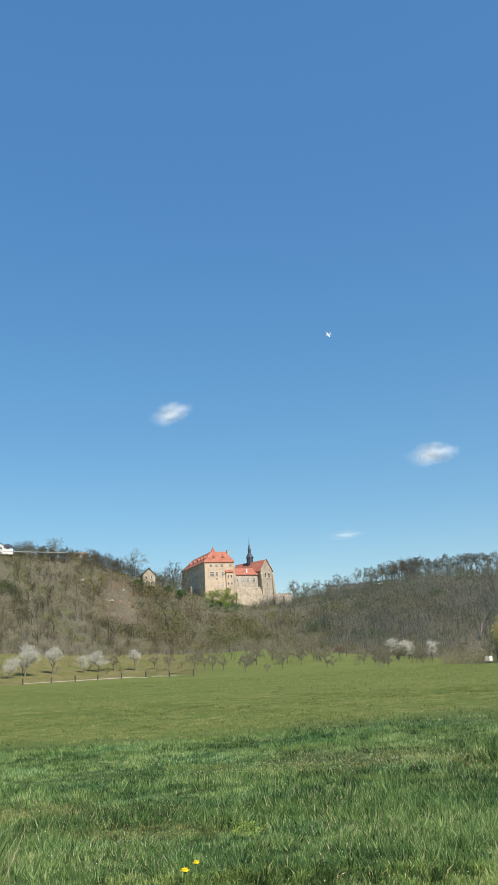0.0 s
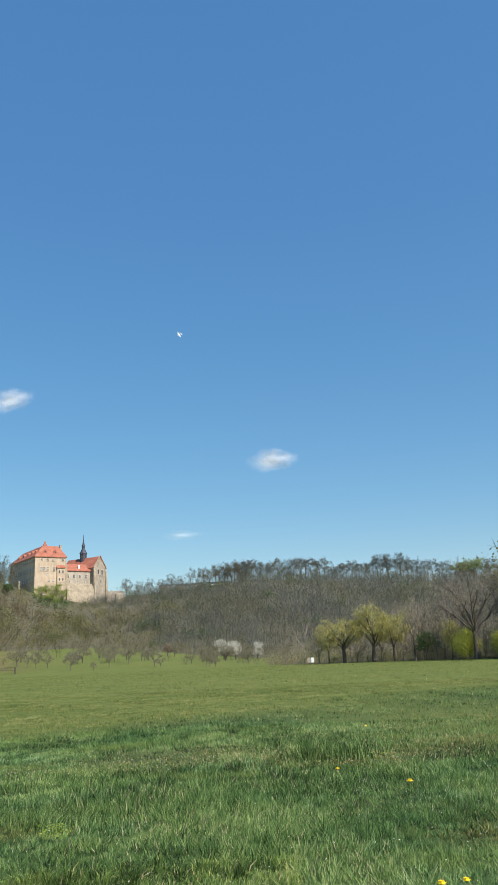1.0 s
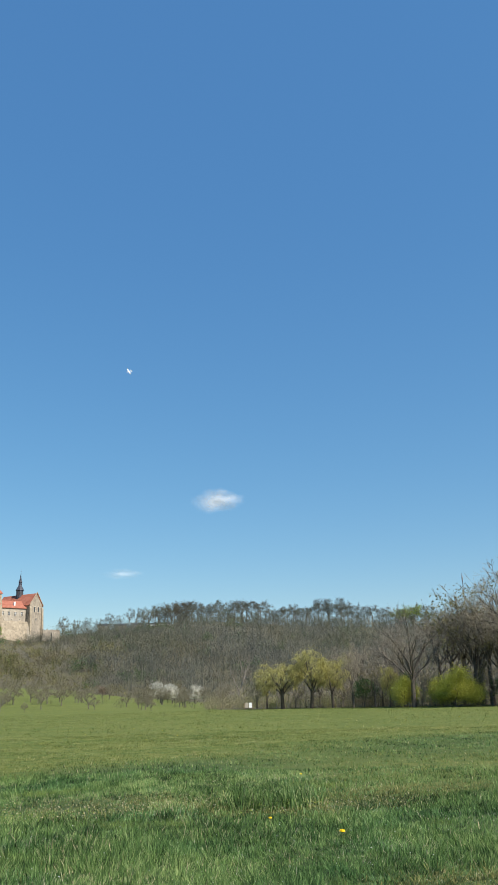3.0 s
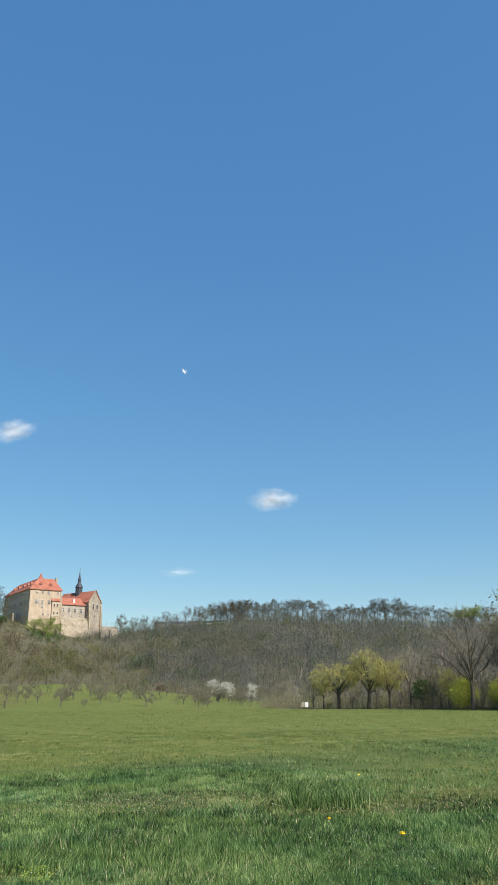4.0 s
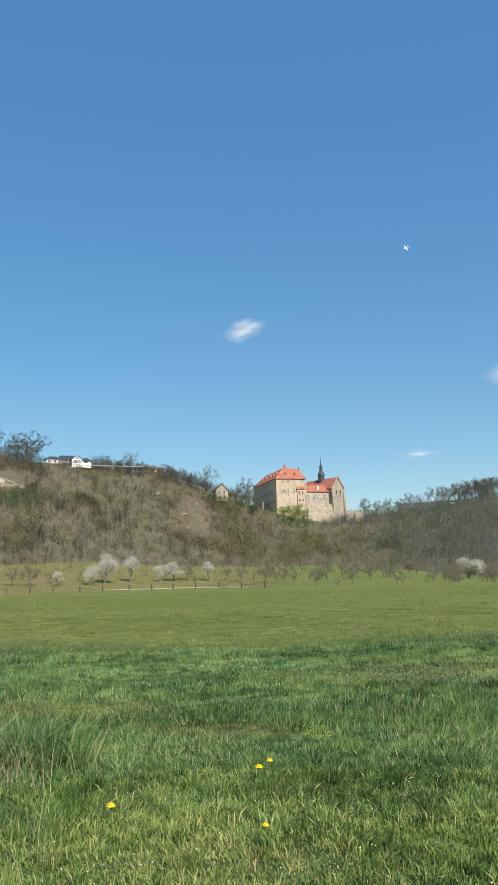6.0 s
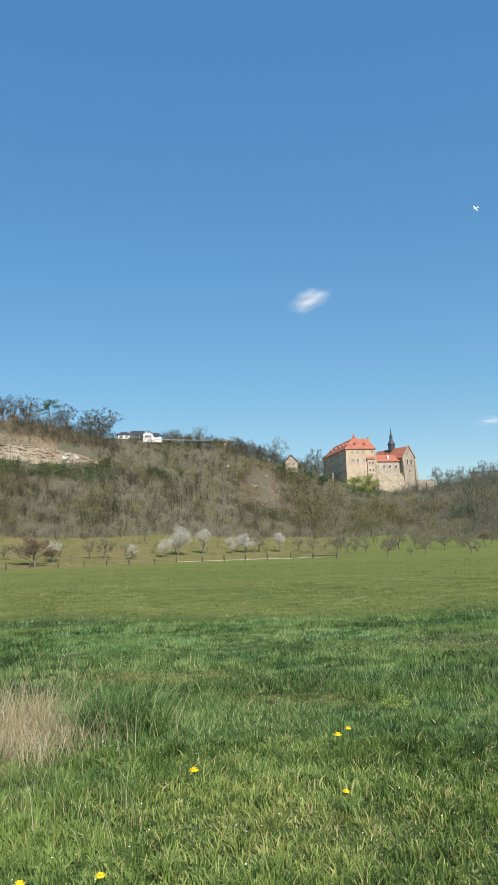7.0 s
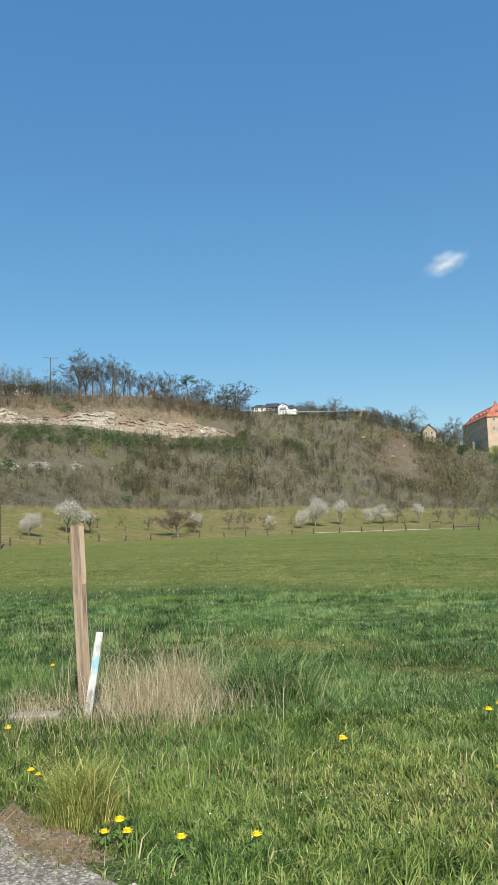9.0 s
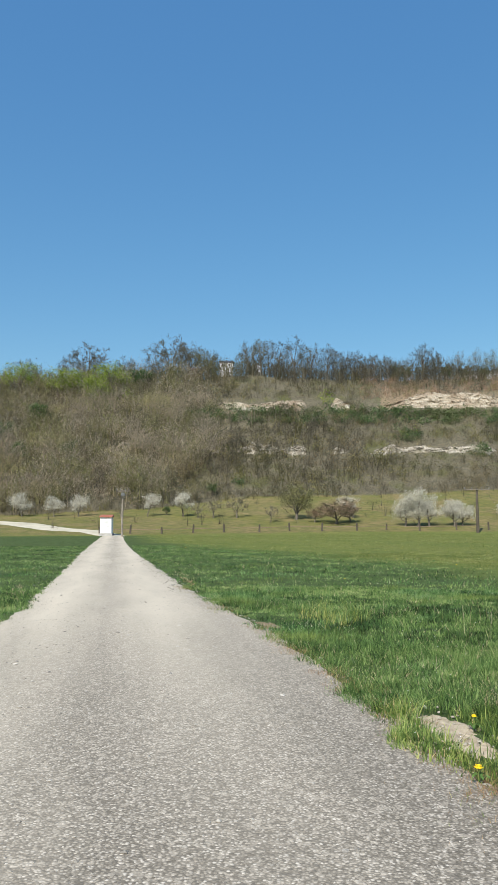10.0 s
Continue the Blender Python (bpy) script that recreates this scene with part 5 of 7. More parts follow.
thicket("hillside_scrub", scrub * 2 + poles, spot[~budded], "twig", "dense grey-brown leafless scrub covering the slope", 2)
thicket("budding_scrub", budded_scrub, spot[budded], "twig_buds", "olive-brown scrub with first buds on the slope", 4, 0.24)
x, y, az, st, el, rng = scatter(3, 1700, -3, 62, 1.05, 1.90, slope_keep(3))
hh = rng.uniform(0.9, 2.6, len(x))
thicket("low_scrub", scrub[:3] + budded_scrub[:2], np.stack([x, y, hh, hh * 1.4], 1), "brush", "low brown brush between the taller scrub", 5)
x, y, az, st, el, rng = scatter(5, 2500, -39, -1.5, 1.0, 2.06, lambda az, st, el, x, y: ((az < -10.8) | (st < 1.86)) & ((az < -5.5 + 3.5 * wave(x, y, 12, 3)) | (st > 1.55)) & (st < 2.0 + 0.06 * (az < -10.8)))
hh = rng.uniform(5.5, 11, len(x)) * np.where(st < 1.15, 0.8, 1) * np.where((az > -10.8) & (st > 1.6), 0.62, 1.0) * np.where(az > -4, 0.7, 1.0) * np.where((az < -10.8) & (st > 1.8), 0.62, 1.0)
cx, cy, caz, cst, cel, crng = scatter(6, 480, -39, -10.8, 1.85, 2.02)
ch = crng.uniform(4.2, 9.0, len(cx))
x, y, hh = np.append(x, cx), np.append(y, cy), np.append(hh, ch)
cx, cy, caz, cst, cel, crng = scatter(8, 620, -11.5, 0.3, 1.72, 2.03, lambda az, st, el, x, y: (az < -2) | (st < 1.93))
x, y, hh = np.append(x, cx), np.append(y, cy), np.append(hh, crng.uniform(2.5, 6.5, len(cx)))
grove = wave(x, y, 15, 21) + rng.normal(0, 0.45, len(x))
spot = np.stack([x, y, hh, hh * rng.uniform(0.8, 1.15, len(x))], 1)
# the leafless part wears the twig colour greyed for haze
thicket("far_woods", round_crowns, spot[grove < 0.35], "hazed_twig", "leafless grey-brown woods on the far valley side", 6, 0.26)
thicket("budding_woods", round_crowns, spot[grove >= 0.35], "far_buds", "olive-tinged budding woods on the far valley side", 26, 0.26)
x, y, az, st, el, rng = scatter(7, 760, 57, 78, 1.0, 1.98, lambda az, st, el, x, y: az > 57 + 6 * np.abs(wave(x, y, 9, 4)))
hh = rng.uniform(5, 10, len(x))
kind = rng.random(len(x)) + 0.22 * wave(x, y, 10, 31)
spot = np.stack([x, y, hh * 0.9, hh * 1.0], 1)
thicket("slope_woods", tall_crowns, spot[kind < 0.74], "belt_twig", "taller leafless brown woods on the slope", 8)
thicket("budding_slope_woods", tall_crowns, spot[kind >= 0.74], "green_haze", "taller woods with thin green haze on the slope", 38)
x, y, az, st, el, rng = scatter(27, 420, 8.0, 11.8, 1.28, 1.86)
hh = rng.uniform(0.8, 2.2, len(x))
thicket("scree_scrub", scrub, np.stack([x, y, hh, hh * 1.5], 1), "russet", "low reddish-brown scrub on a bare earthy patch", 28)
x, y, az, st, el, rng = scatter(9, 1300, 6, 74, 1.90, 2.25, lambda az, st, el, x, y: ~((az > 16.4) & (az < 23.5) & (st > 1.97)))
hh = rng.uniform(1.6, 5.4, len(x)) * np.where(az > 35, 1.5, 1)
thicket("brow_thicket", scrub + poles[:1], np.stack([x, y, hh, hh], 1), "twig", "low leafless thicket along the hill's brow", 10)
x, y, az, st, el, rng = scatter(15, 430, -39, -13.5, 0.05, 0.55)
hh = rng.uniform(2.5, 8.0, len(x)) * np.clip((-az - 9) / 14, 0.5, 1.25)
thicket("belt_undergrowth", poles[:1] + round_crowns, np.stack([x, y, hh, hh * 0.9], 1), "belt_twig", "leafless undergrowth and saplings along the field's edge", 16)
x, y, az, st, el, rng = scatter(16, 520, -39, -12.5, 0.03, 0.30)
hh = rng.uniform(1.0, 2.7, len(x))
thicket("belt_brush", budded_scrub + scrub[:2], np.stack([x, y, hh, hh * 1.5], 1), "brush", "low brown and olive brush under the trees", 36)
x, y, az, st, el, rng = scatter(17, 240, -12, 70, 0.22, 0.95)
hh = rng.uniform(0.7, 2.6, len(x))
thicket("meadow_saplings", scrub, np.stack([x, y, hh, hh * 1.2], 1), "twig", "small leafless bushes dotted about the orchard meadow", 18)
x, y, az, st, el, rng = scatter(19, 1300, 22, 47, 1.68, 2.0, lambda az, st, el, x, y: el > np.interp(az, [22, 30, 40, 47], [7.9, 9.0, 9.1, 8.9]))
hh = rng.uniform(0.8, 2.4, len(x))
thicket("reddish_scrub", scrub, np.stack([x, y, hh, hh * 1.3], 1), "russet", "low reddish-brown scrub on the earth above the cliff", 20)
# soft-headed trees that close the skyline between the taller ones
x, y, az, st, el, rng = scatter(31, 330, 5.6, 24.5, 1.93, 2.08, lambda az, st, el, x, y: ((az > 20.9) | (az < 17.3)) & ((st < 2.03) | (az < 9)))
hh = rng.uniform(2.2, 5.2, len(x)) * np.where(az < 9.5, 1.35, 1) * np.where((az > 12) & (az < 13.8), 0.6, 1) * np.where(az > 23, 0.7, 1)
thicket("ridge_crowns", tall_crowns, np.stack([x, y, hh, hh * 1.15], 1), "twig", "round leafless crowns along the hill's brow", 32, 0.2)
x, y, az, st, el, rng = scatter(33, 260, 34, 76, 1.97, 2.25, lambda az, st, el, x, y: np.abs(az - 56.9) > 0.9)
hh = rng.uniform(3.5, 7.5, len(x))
thicket("ridge_crowns", tall_crowns, np.stack([x, y, hh, hh * 1.1], 1), "twig", "leafless young trees between the taller ridge trees", 34, 0.2)
x, y, az, st, el, rng = scatter(29, 520, 20.5, 28.0, 1.70, 2.0, lambda az, st, el, x, y: el > np.interp(az, [20, 22, 28], [7.3, 8.0, 8.9]))
hh = rng.uniform(1.3, 3.4, len(x))
thicket("cliff_top_scrub", scrub + budded_scrub[:2], np.stack([x, y, hh, hh * 1.3], 1), "twig", "grey-brown leafless scrub above the cliff's end", 30)
# the dark green belt under the cliffs, and ivy here and there
x, y, az, st, el, rng = scatter(11, 10500, -10, 60, 1.02, 1.96, lambda az, st, el, x, y: (
    ((az > 21) & (np.abs(el - np.interp(az, [21, 26, 32, 40, 48, 57], [6.0, 6.35, 6.9, 7.3, 7.6, 7.6])) < 0.50) & (wave(x, y, 6, 4) > -0.75))
    | ((wave(x, y, 5.5, 9) > 0.80) & (st < 1.85)) | ((np.abs(az - 2.5) < 1.3) & (st > 1.66) & (st < 1.86)) | ((np.abs(az + 8.5) < 1.6) & (st > 1.80) & (st < 1.93))))
hh = rng.uniform(1.4, 3.0, len(x))
thicket("evergreen_belt", bushes, np.stack([x, y, hh, hh * 1.25], 1), "evergreen", "dark green evergreen bushes in drifts on the slope", 12)
x, y, az, st, el, rng = scatter(35, 1500, -24, -3, 1.1, 1.85, lambda az, st, el, x, y: (wave(x, y, 9, 14) > 0.55) & (wave(x, y, 4, 23) > -0.4))
hh = rng.uniform(2.5, 5.0, len(x))
thicket("far_evergreens", bushes, np.stack([x, y, hh, hh * 1.2], 1), "evergreen", "dark green evergreen drifts in the far woods", 37)
x, y, az, st, el, rng = scatter(13, 1500, -2, 72, 1.0, 1.96, lambda az, st, el, x, y: (
    ((np.abs(az - 2.8) < 1.1) & (st > 1.74) & (st < 1.92)) | ((az > 60) & (st > 1.55) & (wave(x, y, 8, 2) > 0.25)) | ((wave(x, y, 7, 6) > 0.86) & (st < 1.7))))
hh = rng.uniform(2.0, 5.0, len(x)) * np.where(az < 5, 1.1, 1)
thicket("fresh_green_bushes", bushes, np.stack([x, y, hh, hh], 1), "fresh", "bushes in bright spring green on the slope", 14)

# ---- the castle ----


def wall_window(parent, x, y, z, w, h, turn, arched=False, frame="frame"):
    """A stone frame with a dark pane set into it, on a wall that faces local -y (turned)."""
    bm = bmesh.new()
    t = 0.16
    for a, b, c, d in ((-w / 2 - t, -w / 2, 0, h), (w / 2, w / 2 + t, 0, h), (-w / 2 - t, w / 2 + t, h, h + t), (-w / 2 - t - 0.08, w / 2 + t + 0.08, -t, 0)):
        box(bm, a, -0.09, c, b, 0.02, d)
    if arched:
        pts = [(w / 2 * math.cos(k * math.pi / 8), w / 2 * math.sin(k * math.pi / 8)) for k in range(9)]
        solid(bm, [(px * 1.35, -0.09, h + pz * 1.35 + t) for px, pz in pts], [(px * 1.35, 0.02, h + pz * 1.35 + t) for px, pz in pts])
    win = part("window", bm, frame, parent)
    win.matrix_local = pose(x, y, z, 0, 0, turn)
    bm = bmesh.new()
    box(bm, -w / 2, -0.035, 0, w / 2, 0.0, h)
    if arched:
        solid(bm, [(px, -0.12, h + pz) for px, pz in pts], [(px, -0.1, h + pz) for px, pz in pts])
    part("pane", bm, "glass", win)
    if w > 0.8 and not arched:
        bm = bmesh.new()
        box(bm, -0.05, -0.07, 0, 0.05, -0.036, h)
        box(bm, -w / 2, -0.07, h * 0.6, w / 2, -0.036, h * 0.6 + 0.09)
        part("glazing_bar", bm, "white", win)
    return win


def roof_slopes(bm, corners, slopes, thick=0.35):
    """Roof faces with their own thickness."""
    vs = [bm.verts.new(c) for c in corners]
    low = [bm.verts.new((c[0], c[1], c[2] - thick)) for c in corners]
    for f in slopes:
        bm.faces.new([vs[i] for i in f])
        bm.faces.new([low[i] for i in reversed(f)])
    edges = {}
    for f in slopes:
        for a, b in zip(f, f[1:] + f[:1]):
            edges[tuple(sorted((a, b)))] = edges.get(tuple(sorted((a, b))), 0) + 1
    for (a, b), n in edges.items():
        if n == 1:
            bm.faces.new((vs[a], vs[b], low[b], low[a]))
    return bm


def build_castle():
    ax, ay = polar(3.8, 395)
    ob = thing("castle", ax, ay, 36.0, 22, "ochre hilltop castle with red tiled hipped roofs", "castle")
    L, D, B, E, H = 15.6, 11.0, 41.0, 17.0, 23.0
    bm = bmesh.new()
    ring = [(0, 0), (L, 0), (L, D), (0, D)]
    solid(bm, [(x - 0.25 * (x == 0), y - 0.35 * (y == 0), -8) for x, y in ring], [(x, y, E) for x, y in ring])
    part("wall", bm, "ochre", ob, "ochre plastered front walls")
    bm = solid(bmesh.new(), [(-0.15, D + 0.01, -8), (D, D + 0.01, -8), (D, B, -8), (-0.15, B, -8)], [(0.06, D + 0.01, E), (D, D + 0.01, E), (D, B, E), (0.06, B, E)])
    part("wing_wall", bm, "grey_plaster", ob, "grey plastered walls of the long wing")
    bm = bmesh.new()
    for x0, y0, x1, y1 in ((-0.25, -0.25, L + 0.1, 0.0), (-0.25, 0.0, 0.0, B)):
        box(bm, x0, y0, E - 0.45, x1, y1, E + 0.02)
    part("cornice", bm, "frame", ob)
    o = 0.5
    c = [(-o, -o, E), (L + o, -o, E), (L + o, D + o, E), (D + o, D + o, E), (D + o, B + o, E), (-o, B + o, E),
         (5.5, 5.5, H), (L - 2.2, 5.5, H), (5.5, B - 4.5, H)]
    bm = roof_slopes(bmesh.new(), c, [[0, 1, 7, 6], [1, 2, 7], [5, 0, 6, 8], [4, 5, 8], [3, 4, 8, 6], [2, 3, 6, 7]])
    roof = part("roof", bm, "tiles", ob, "red clay tile hipped roof")
    for x, y, turn in ((5.6, 1.5, 0), (10.6, 1.5, 0), (1.5, 5.0, -90), (1.5, 10.0, -90), (1.5, 16.0, -90), (1.5, 23.5, -90), (1.5, 31.0, -90)):
        bm = bmesh.new()
        z = E + (1.5 + o) * (H - E) / (5.5 + o)
        shape(bm, [(-0.7, 0, 0), (0.7, 0, 0), (0.7, 0, 0.9), (0, 0, 1.7), (-0.7, 0, 0.9), (-0.7, 2.2, 1.0), (0.7, 2.2, 1.0), (0, 2.2, 1.75)],
              [(0, 1, 2, 3, 4), (2, 6, 7, 3), (4, 3, 7, 5), (1, 6, 2), (0, 4, 5)])
        d = part("dormer", bm, "tiles", roof)
        d.matrix_local = pose(x, y, z, 0, 0, turn)
        bm = bmesh.new()
        box(bm, x - 0.32, y - 0.05, z + 0.2, x + 0.32, y - 0.01, z + 0.85) if not turn else box(bm, x - 0.05, y - 0.32, z + 0.2, x - 0.01, y + 0.32, z + 0.85)
        part("dormer_window", bm, "glass", roof)
    bm = lathe(bmesh.new(), [(2.3, 8), (2.3, 22.4)], 8, 9.5, 14)
    turret = part("stair_turret", bm, "ochre", ob)
    bm = lathe(bmesh.new(), [(2.75, 22.4), (1.5, 23.9), (0.7, 25.4), (0.08, 27.0)], 8, 9.5, 14)
    part("turret_roof", bm, "tiles", turret)
    bm = bmesh.new()
    box(bm, L - 0.9, 6.3, H - 2.2, L, 7.3, H + 0.9)
    part("chimney", bm, "rubble", ob)
    for z, h, xs in ((14.9, 1.1, (3.4, 6.3, 9.2, 14.0)), (9.9, 1.9, (3.2, 4.3, 6.3, 9.6)), (8.0, 0.9, (6.3,)), (4.6, 0.8, (7.0, 9.4))):
        for x in xs:
            wall_window(ob, x, -0.20 - 0.0, z, 0.85, h, 0)
    for z, h in ((14.4, 1.3), (9.6, 2.0), (5.0, 1.5)):
        for y in (2.6, 4.2, 7.2, 8.8, 12.5, 16.0, 19.5, 23.0, 26.5, 30.0, 33.5, 37.0):
            wall_window(ob, -0.12 - (17 - z) * 0.01, y, z, 0.9, h, -90)
    # the bay on the front
    bm = bmesh.new()
    solid(bm, [(10.9, -1.1, -6), (15.0, -1.1, -6), (15.0, 0.2, -6), (10.9, 0.2, -6)], [(11.0, -0.9, 11.6), (14.9, -0.9, 11.6), (14.9, 0.2, 11.6), (11.0, 0.2, 11.6)])
    bay = part("bay", bm, "ochre", ob)
    bm = roof_slopes(bmesh.new(), [(10.6, -1.3, 11.6), (15.3, -1.3, 11.6), (14.9, 0.0, 12.9), (11.0, 0.0, 12.9)], [[0, 1, 2, 3]], 0.2)
    part("bay_roof", bm, "tiles", bay)
    for z, h, xs in ((8.8, 1.4, (12.1, 13.8)), (5.2, 1.2, (12.1, 13.8)), (2.4, 0.7, (13.0,))):
        for x in xs:
            wall_window(ob, x, -0.96 - (12 - z) * 0.012, z, 0.7, h, 0)
    bm = bmesh.new()
    box(bm, 10.8, -1.25, 4.3, 15.1, -0.9, 4.6)
    part("string_course", bm, "frame", bay)
    bm = solid(bmesh.new(), [(L - 0.4, -0.8, -8), (L + 2.6, -0.8, -8), (L + 2.6, 2.2, -8), (L - 0.4, 2.2, -8)], [(L - 0.4, -0.1, E - 0.6), (L + 0.12, -0.1, E - 0.6), (L + 0.12, 1.2, E - 0.6), (L - 0.4, 1.2, E - 0.6)])
    part("buttress", bm, "rubble", ob)
    # the lower range between the castle and the church
    bm = solid(bmesh.new(), [(L, 1.4, -6), (29.0, 1.4, -6), (29.0, 9, -6), (L, 9, -6)], [(L, 1.5, 10.6), (29.0, 1.5, 10.6), (29.0, 9, 10.6), (L, 9, 10.6)])
    rng_ = part("low_range", bm, "grey_plaster", ob, "grey plastered lower range")
    bm = roof_slopes(bmesh.new(), [(L + 0.13, 1.0, 10.6), (29.4, 1.0, 10.6), (29.4, 6.5, 14.4), (L + 0.13, 6.5, 14.4)], [[0, 1, 2, 3]])
    part("low_roof", bm, "tiles", rng_)
    bm = bmesh.new()
    box(bm, 23.2, 2.6, 11.4, 24.0, 3.4, 13.6)
    part("white_chimney", bm, "white", rng_)
    for x in (17.4, 20.6, 23.8, 27.0):
        wall_window(ob, x, 1.40, 6.7, 1.1, 1.9, 0)
    for x in (18.2, 22.2, 26.2):
        wall_window(ob, x, 1.40, 4.6, 0.5, 0.6, 0)
    # battered retaining walls below
    bm = solid(bmesh.new(), [(15.4, -4.0, -10), (31.8, -3.2, -10), (31.8, 2.0, -10), (15.4, 2.0, -10)], [(16.2, -0.4, 3.9), (29.4, -0.4, 3.9), (29.4, 1.36, 3.9), (16.2, 1.36, 3.9)])
    part("retaining_wall", bm, "rubble", ob, "sloping retaining wall of pale rubble")
    bm = solid(bmesh.new(), [(28.6, -4.2, -10), (32.6, -3.4, -10), (33.0, 1.0, -10), (28.6, 1.0, -10)], [(29.2, -0.6, 2.6), (30.4, -0.6, 2.6), (30.4, 1.0, 2.6), (29.2, 1.0, 2.6)])
    part("corner_buttress", bm, "rubble_grey", ob)
    bm = solid(bmesh.new(), [(-5.6, 8, -6), (-4.4, 8, -6), (-4.4, 40, -6), (-5.6, 40, -6)], [(-5.3, 8, 5.6), (-4.5, 8, 5.6), (-4.5, 40, 5.2), (-5.3, 40, 5.2)])
    part("outer_wall", bm, "rubble", ob)


def build_church():
    ax, ay = polar(-0.72, 408)
    ob = thing("castle_church", ax, ay, 35.0, 45, "grey stone castle church with red roof and slate spire", "church")
    W, L, E, H = 4.1, 23.0, 13.6, 19.2
    bm = bmesh.new()
    solid(bm, [(-W - 0.3, -0.3, -5), (W + 0.3, -0.3, -5), (W + 0.3, L, -5), (-W - 0.3, L, -5)], [(-W, 0, E), (W, 0, E), (W, L, E), (-W, L, E)])
    part("wall", bm, "rubble_grey", ob)
    bm = solid(bmesh.new(), [(-W, 0.05, E), (W, 0.05, E), (0, 0.05, H - 0.1)], [(-W, 0.9, E), (W, 0.9, E), (0, 0.9, H - 0.1)])
    part("gable", bm, "rubble_grey", ob)
    bm = roof_slopes(bmesh.new(), [(-W - 0.5, -0.15, E - 0.4), (0, -0.15, H), (0, L, H), (-W - 0.5, L, E - 0.4), (W + 0.5, -0.15, E - 0.4), (W + 0.5, L, E - 0.4)], [[0, 1, 2, 3], [1, 4, 5, 2]], 0.35)
    part("roof", bm, "tiles", ob)
    bm = bmesh.new()
    for s in (-1, 1):
        shape(bm, [(s * (W + 0.6), -0.35, E - 0.6), (s * (W + 0.6), 0.0, E - 0.6), (0, 0.0, H + 0.25), (0, -0.35, H + 0.25), (s * (W + 0.6), -0.35, E - 0.1), (s * (W + 0.6), 0.0, E - 0.1), (0, 0.0, H + 0.6), (0, -0.35, H + 0.6)],
              [(0, 3, 7, 4), (1, 5, 6, 2), (4, 7, 6, 5), (0, 1, 2, 3), (0, 4, 5, 1), (3, 2, 6, 7)])
    part("verge", bm, "rubble", ob)
    for x in (-1.35, 1.35):
        wall_window(ob, x, -0.14, 9.8, 1.1, 2.1, 0, True)
    wall_window(ob, 0, -0.22, 5.6, 0.8, 1.4, 0)
    for s in (-1, 1):
        bm = solid(bmesh.new(), [(s * W - 0.7, -1.6, -6), (s * W + 0.7, -1.6, -6), (s * W + 0.7, 0.2, -6), (s * W - 0.7, 0.2, -6)], [(s * W - 0.5, -0.5, E - 2), (s * W + 0.5, -0.5, E - 2), (s * W + 0.5, 0.2, E - 1), (s * W - 0.5, 0.2, E - 1)])
        part("buttress", bm, "rubble", ob)
    bm = bmesh.new()
    lathe(bm, [(1.75, 16.5), (1.75, 21.6)], 8, 0, 12)
    tower = part("spire", bm, "slate", ob, "dark slate ridge turret with a pointed spire")
    bm = lathe(bmesh.new(), [(2.1, 21.6), (1.75, 22.3), (1.05, 23.6), (0.8, 24.3), (0.8, 25.6), (0.98, 25.7), (0.55, 26.8), (0.22, 28.8), (0.05, 31.0)], 8, 0, 12)
    part("spire_cap", bm, "slate", tower)
    for k in range(8):
        a = (k + 0.5) * math.pi / 4
        bm = bmesh.new()
        box(bm, -0.3, -0.05, 19.2, 0.3, 0.05, 20.8)
        w = part("louvre", bm, "glass", tower)
        w.matrix_local = pose(1.66 * math.cos(a), 12 + 1.66 * math.sin(a), 0, 0, 0, 90 + math.degrees(a))
    bm = lathe(bmesh.new(), [(0.04, 30.9), (0.22, 31.1), (0.04, 31.4), (0.03, 32.4)], 6, 0, 12)
    part("finial", bm, "metal", tower)


build_castle()
build_church()


def build_ruin(az, r, z, turn, w, d, h, label):
    x, y = polar(az, r)
    ob = thing("ruined_wall", x, y, z, turn, label, "wall")
    rng = random.Random(int(az * 100))
    n = 8
    top = [h * (0.75 + 0.25 * rng.random()) for _ in range(n + 1)]
    bm = bmesh.new()
    for i in range(n):
        x0, x1 = w * i / n, w * (i + 1) / n
        solid(bm, [(x0, 0, -5), (x1, 0, -5), (x1, d, -5), (x0, d, -5)], [(x0, 0.2, top[i]), (x1, 0.2, top[i + 1]), (x1, d, top[i + 1]), (x0, d, top[i])])
    part("masonry", bm, "rubble_grey", ob)


build_ruin(-1.25, 406, 33.0, 8, 8.5, 1.4, 3.6, "broken grey rubble wall below the church")
build_ruin(-1.9, 402, 32.0, 30, 4.0, 1.2, 3.0, "broken grey rubble wall beside the church")


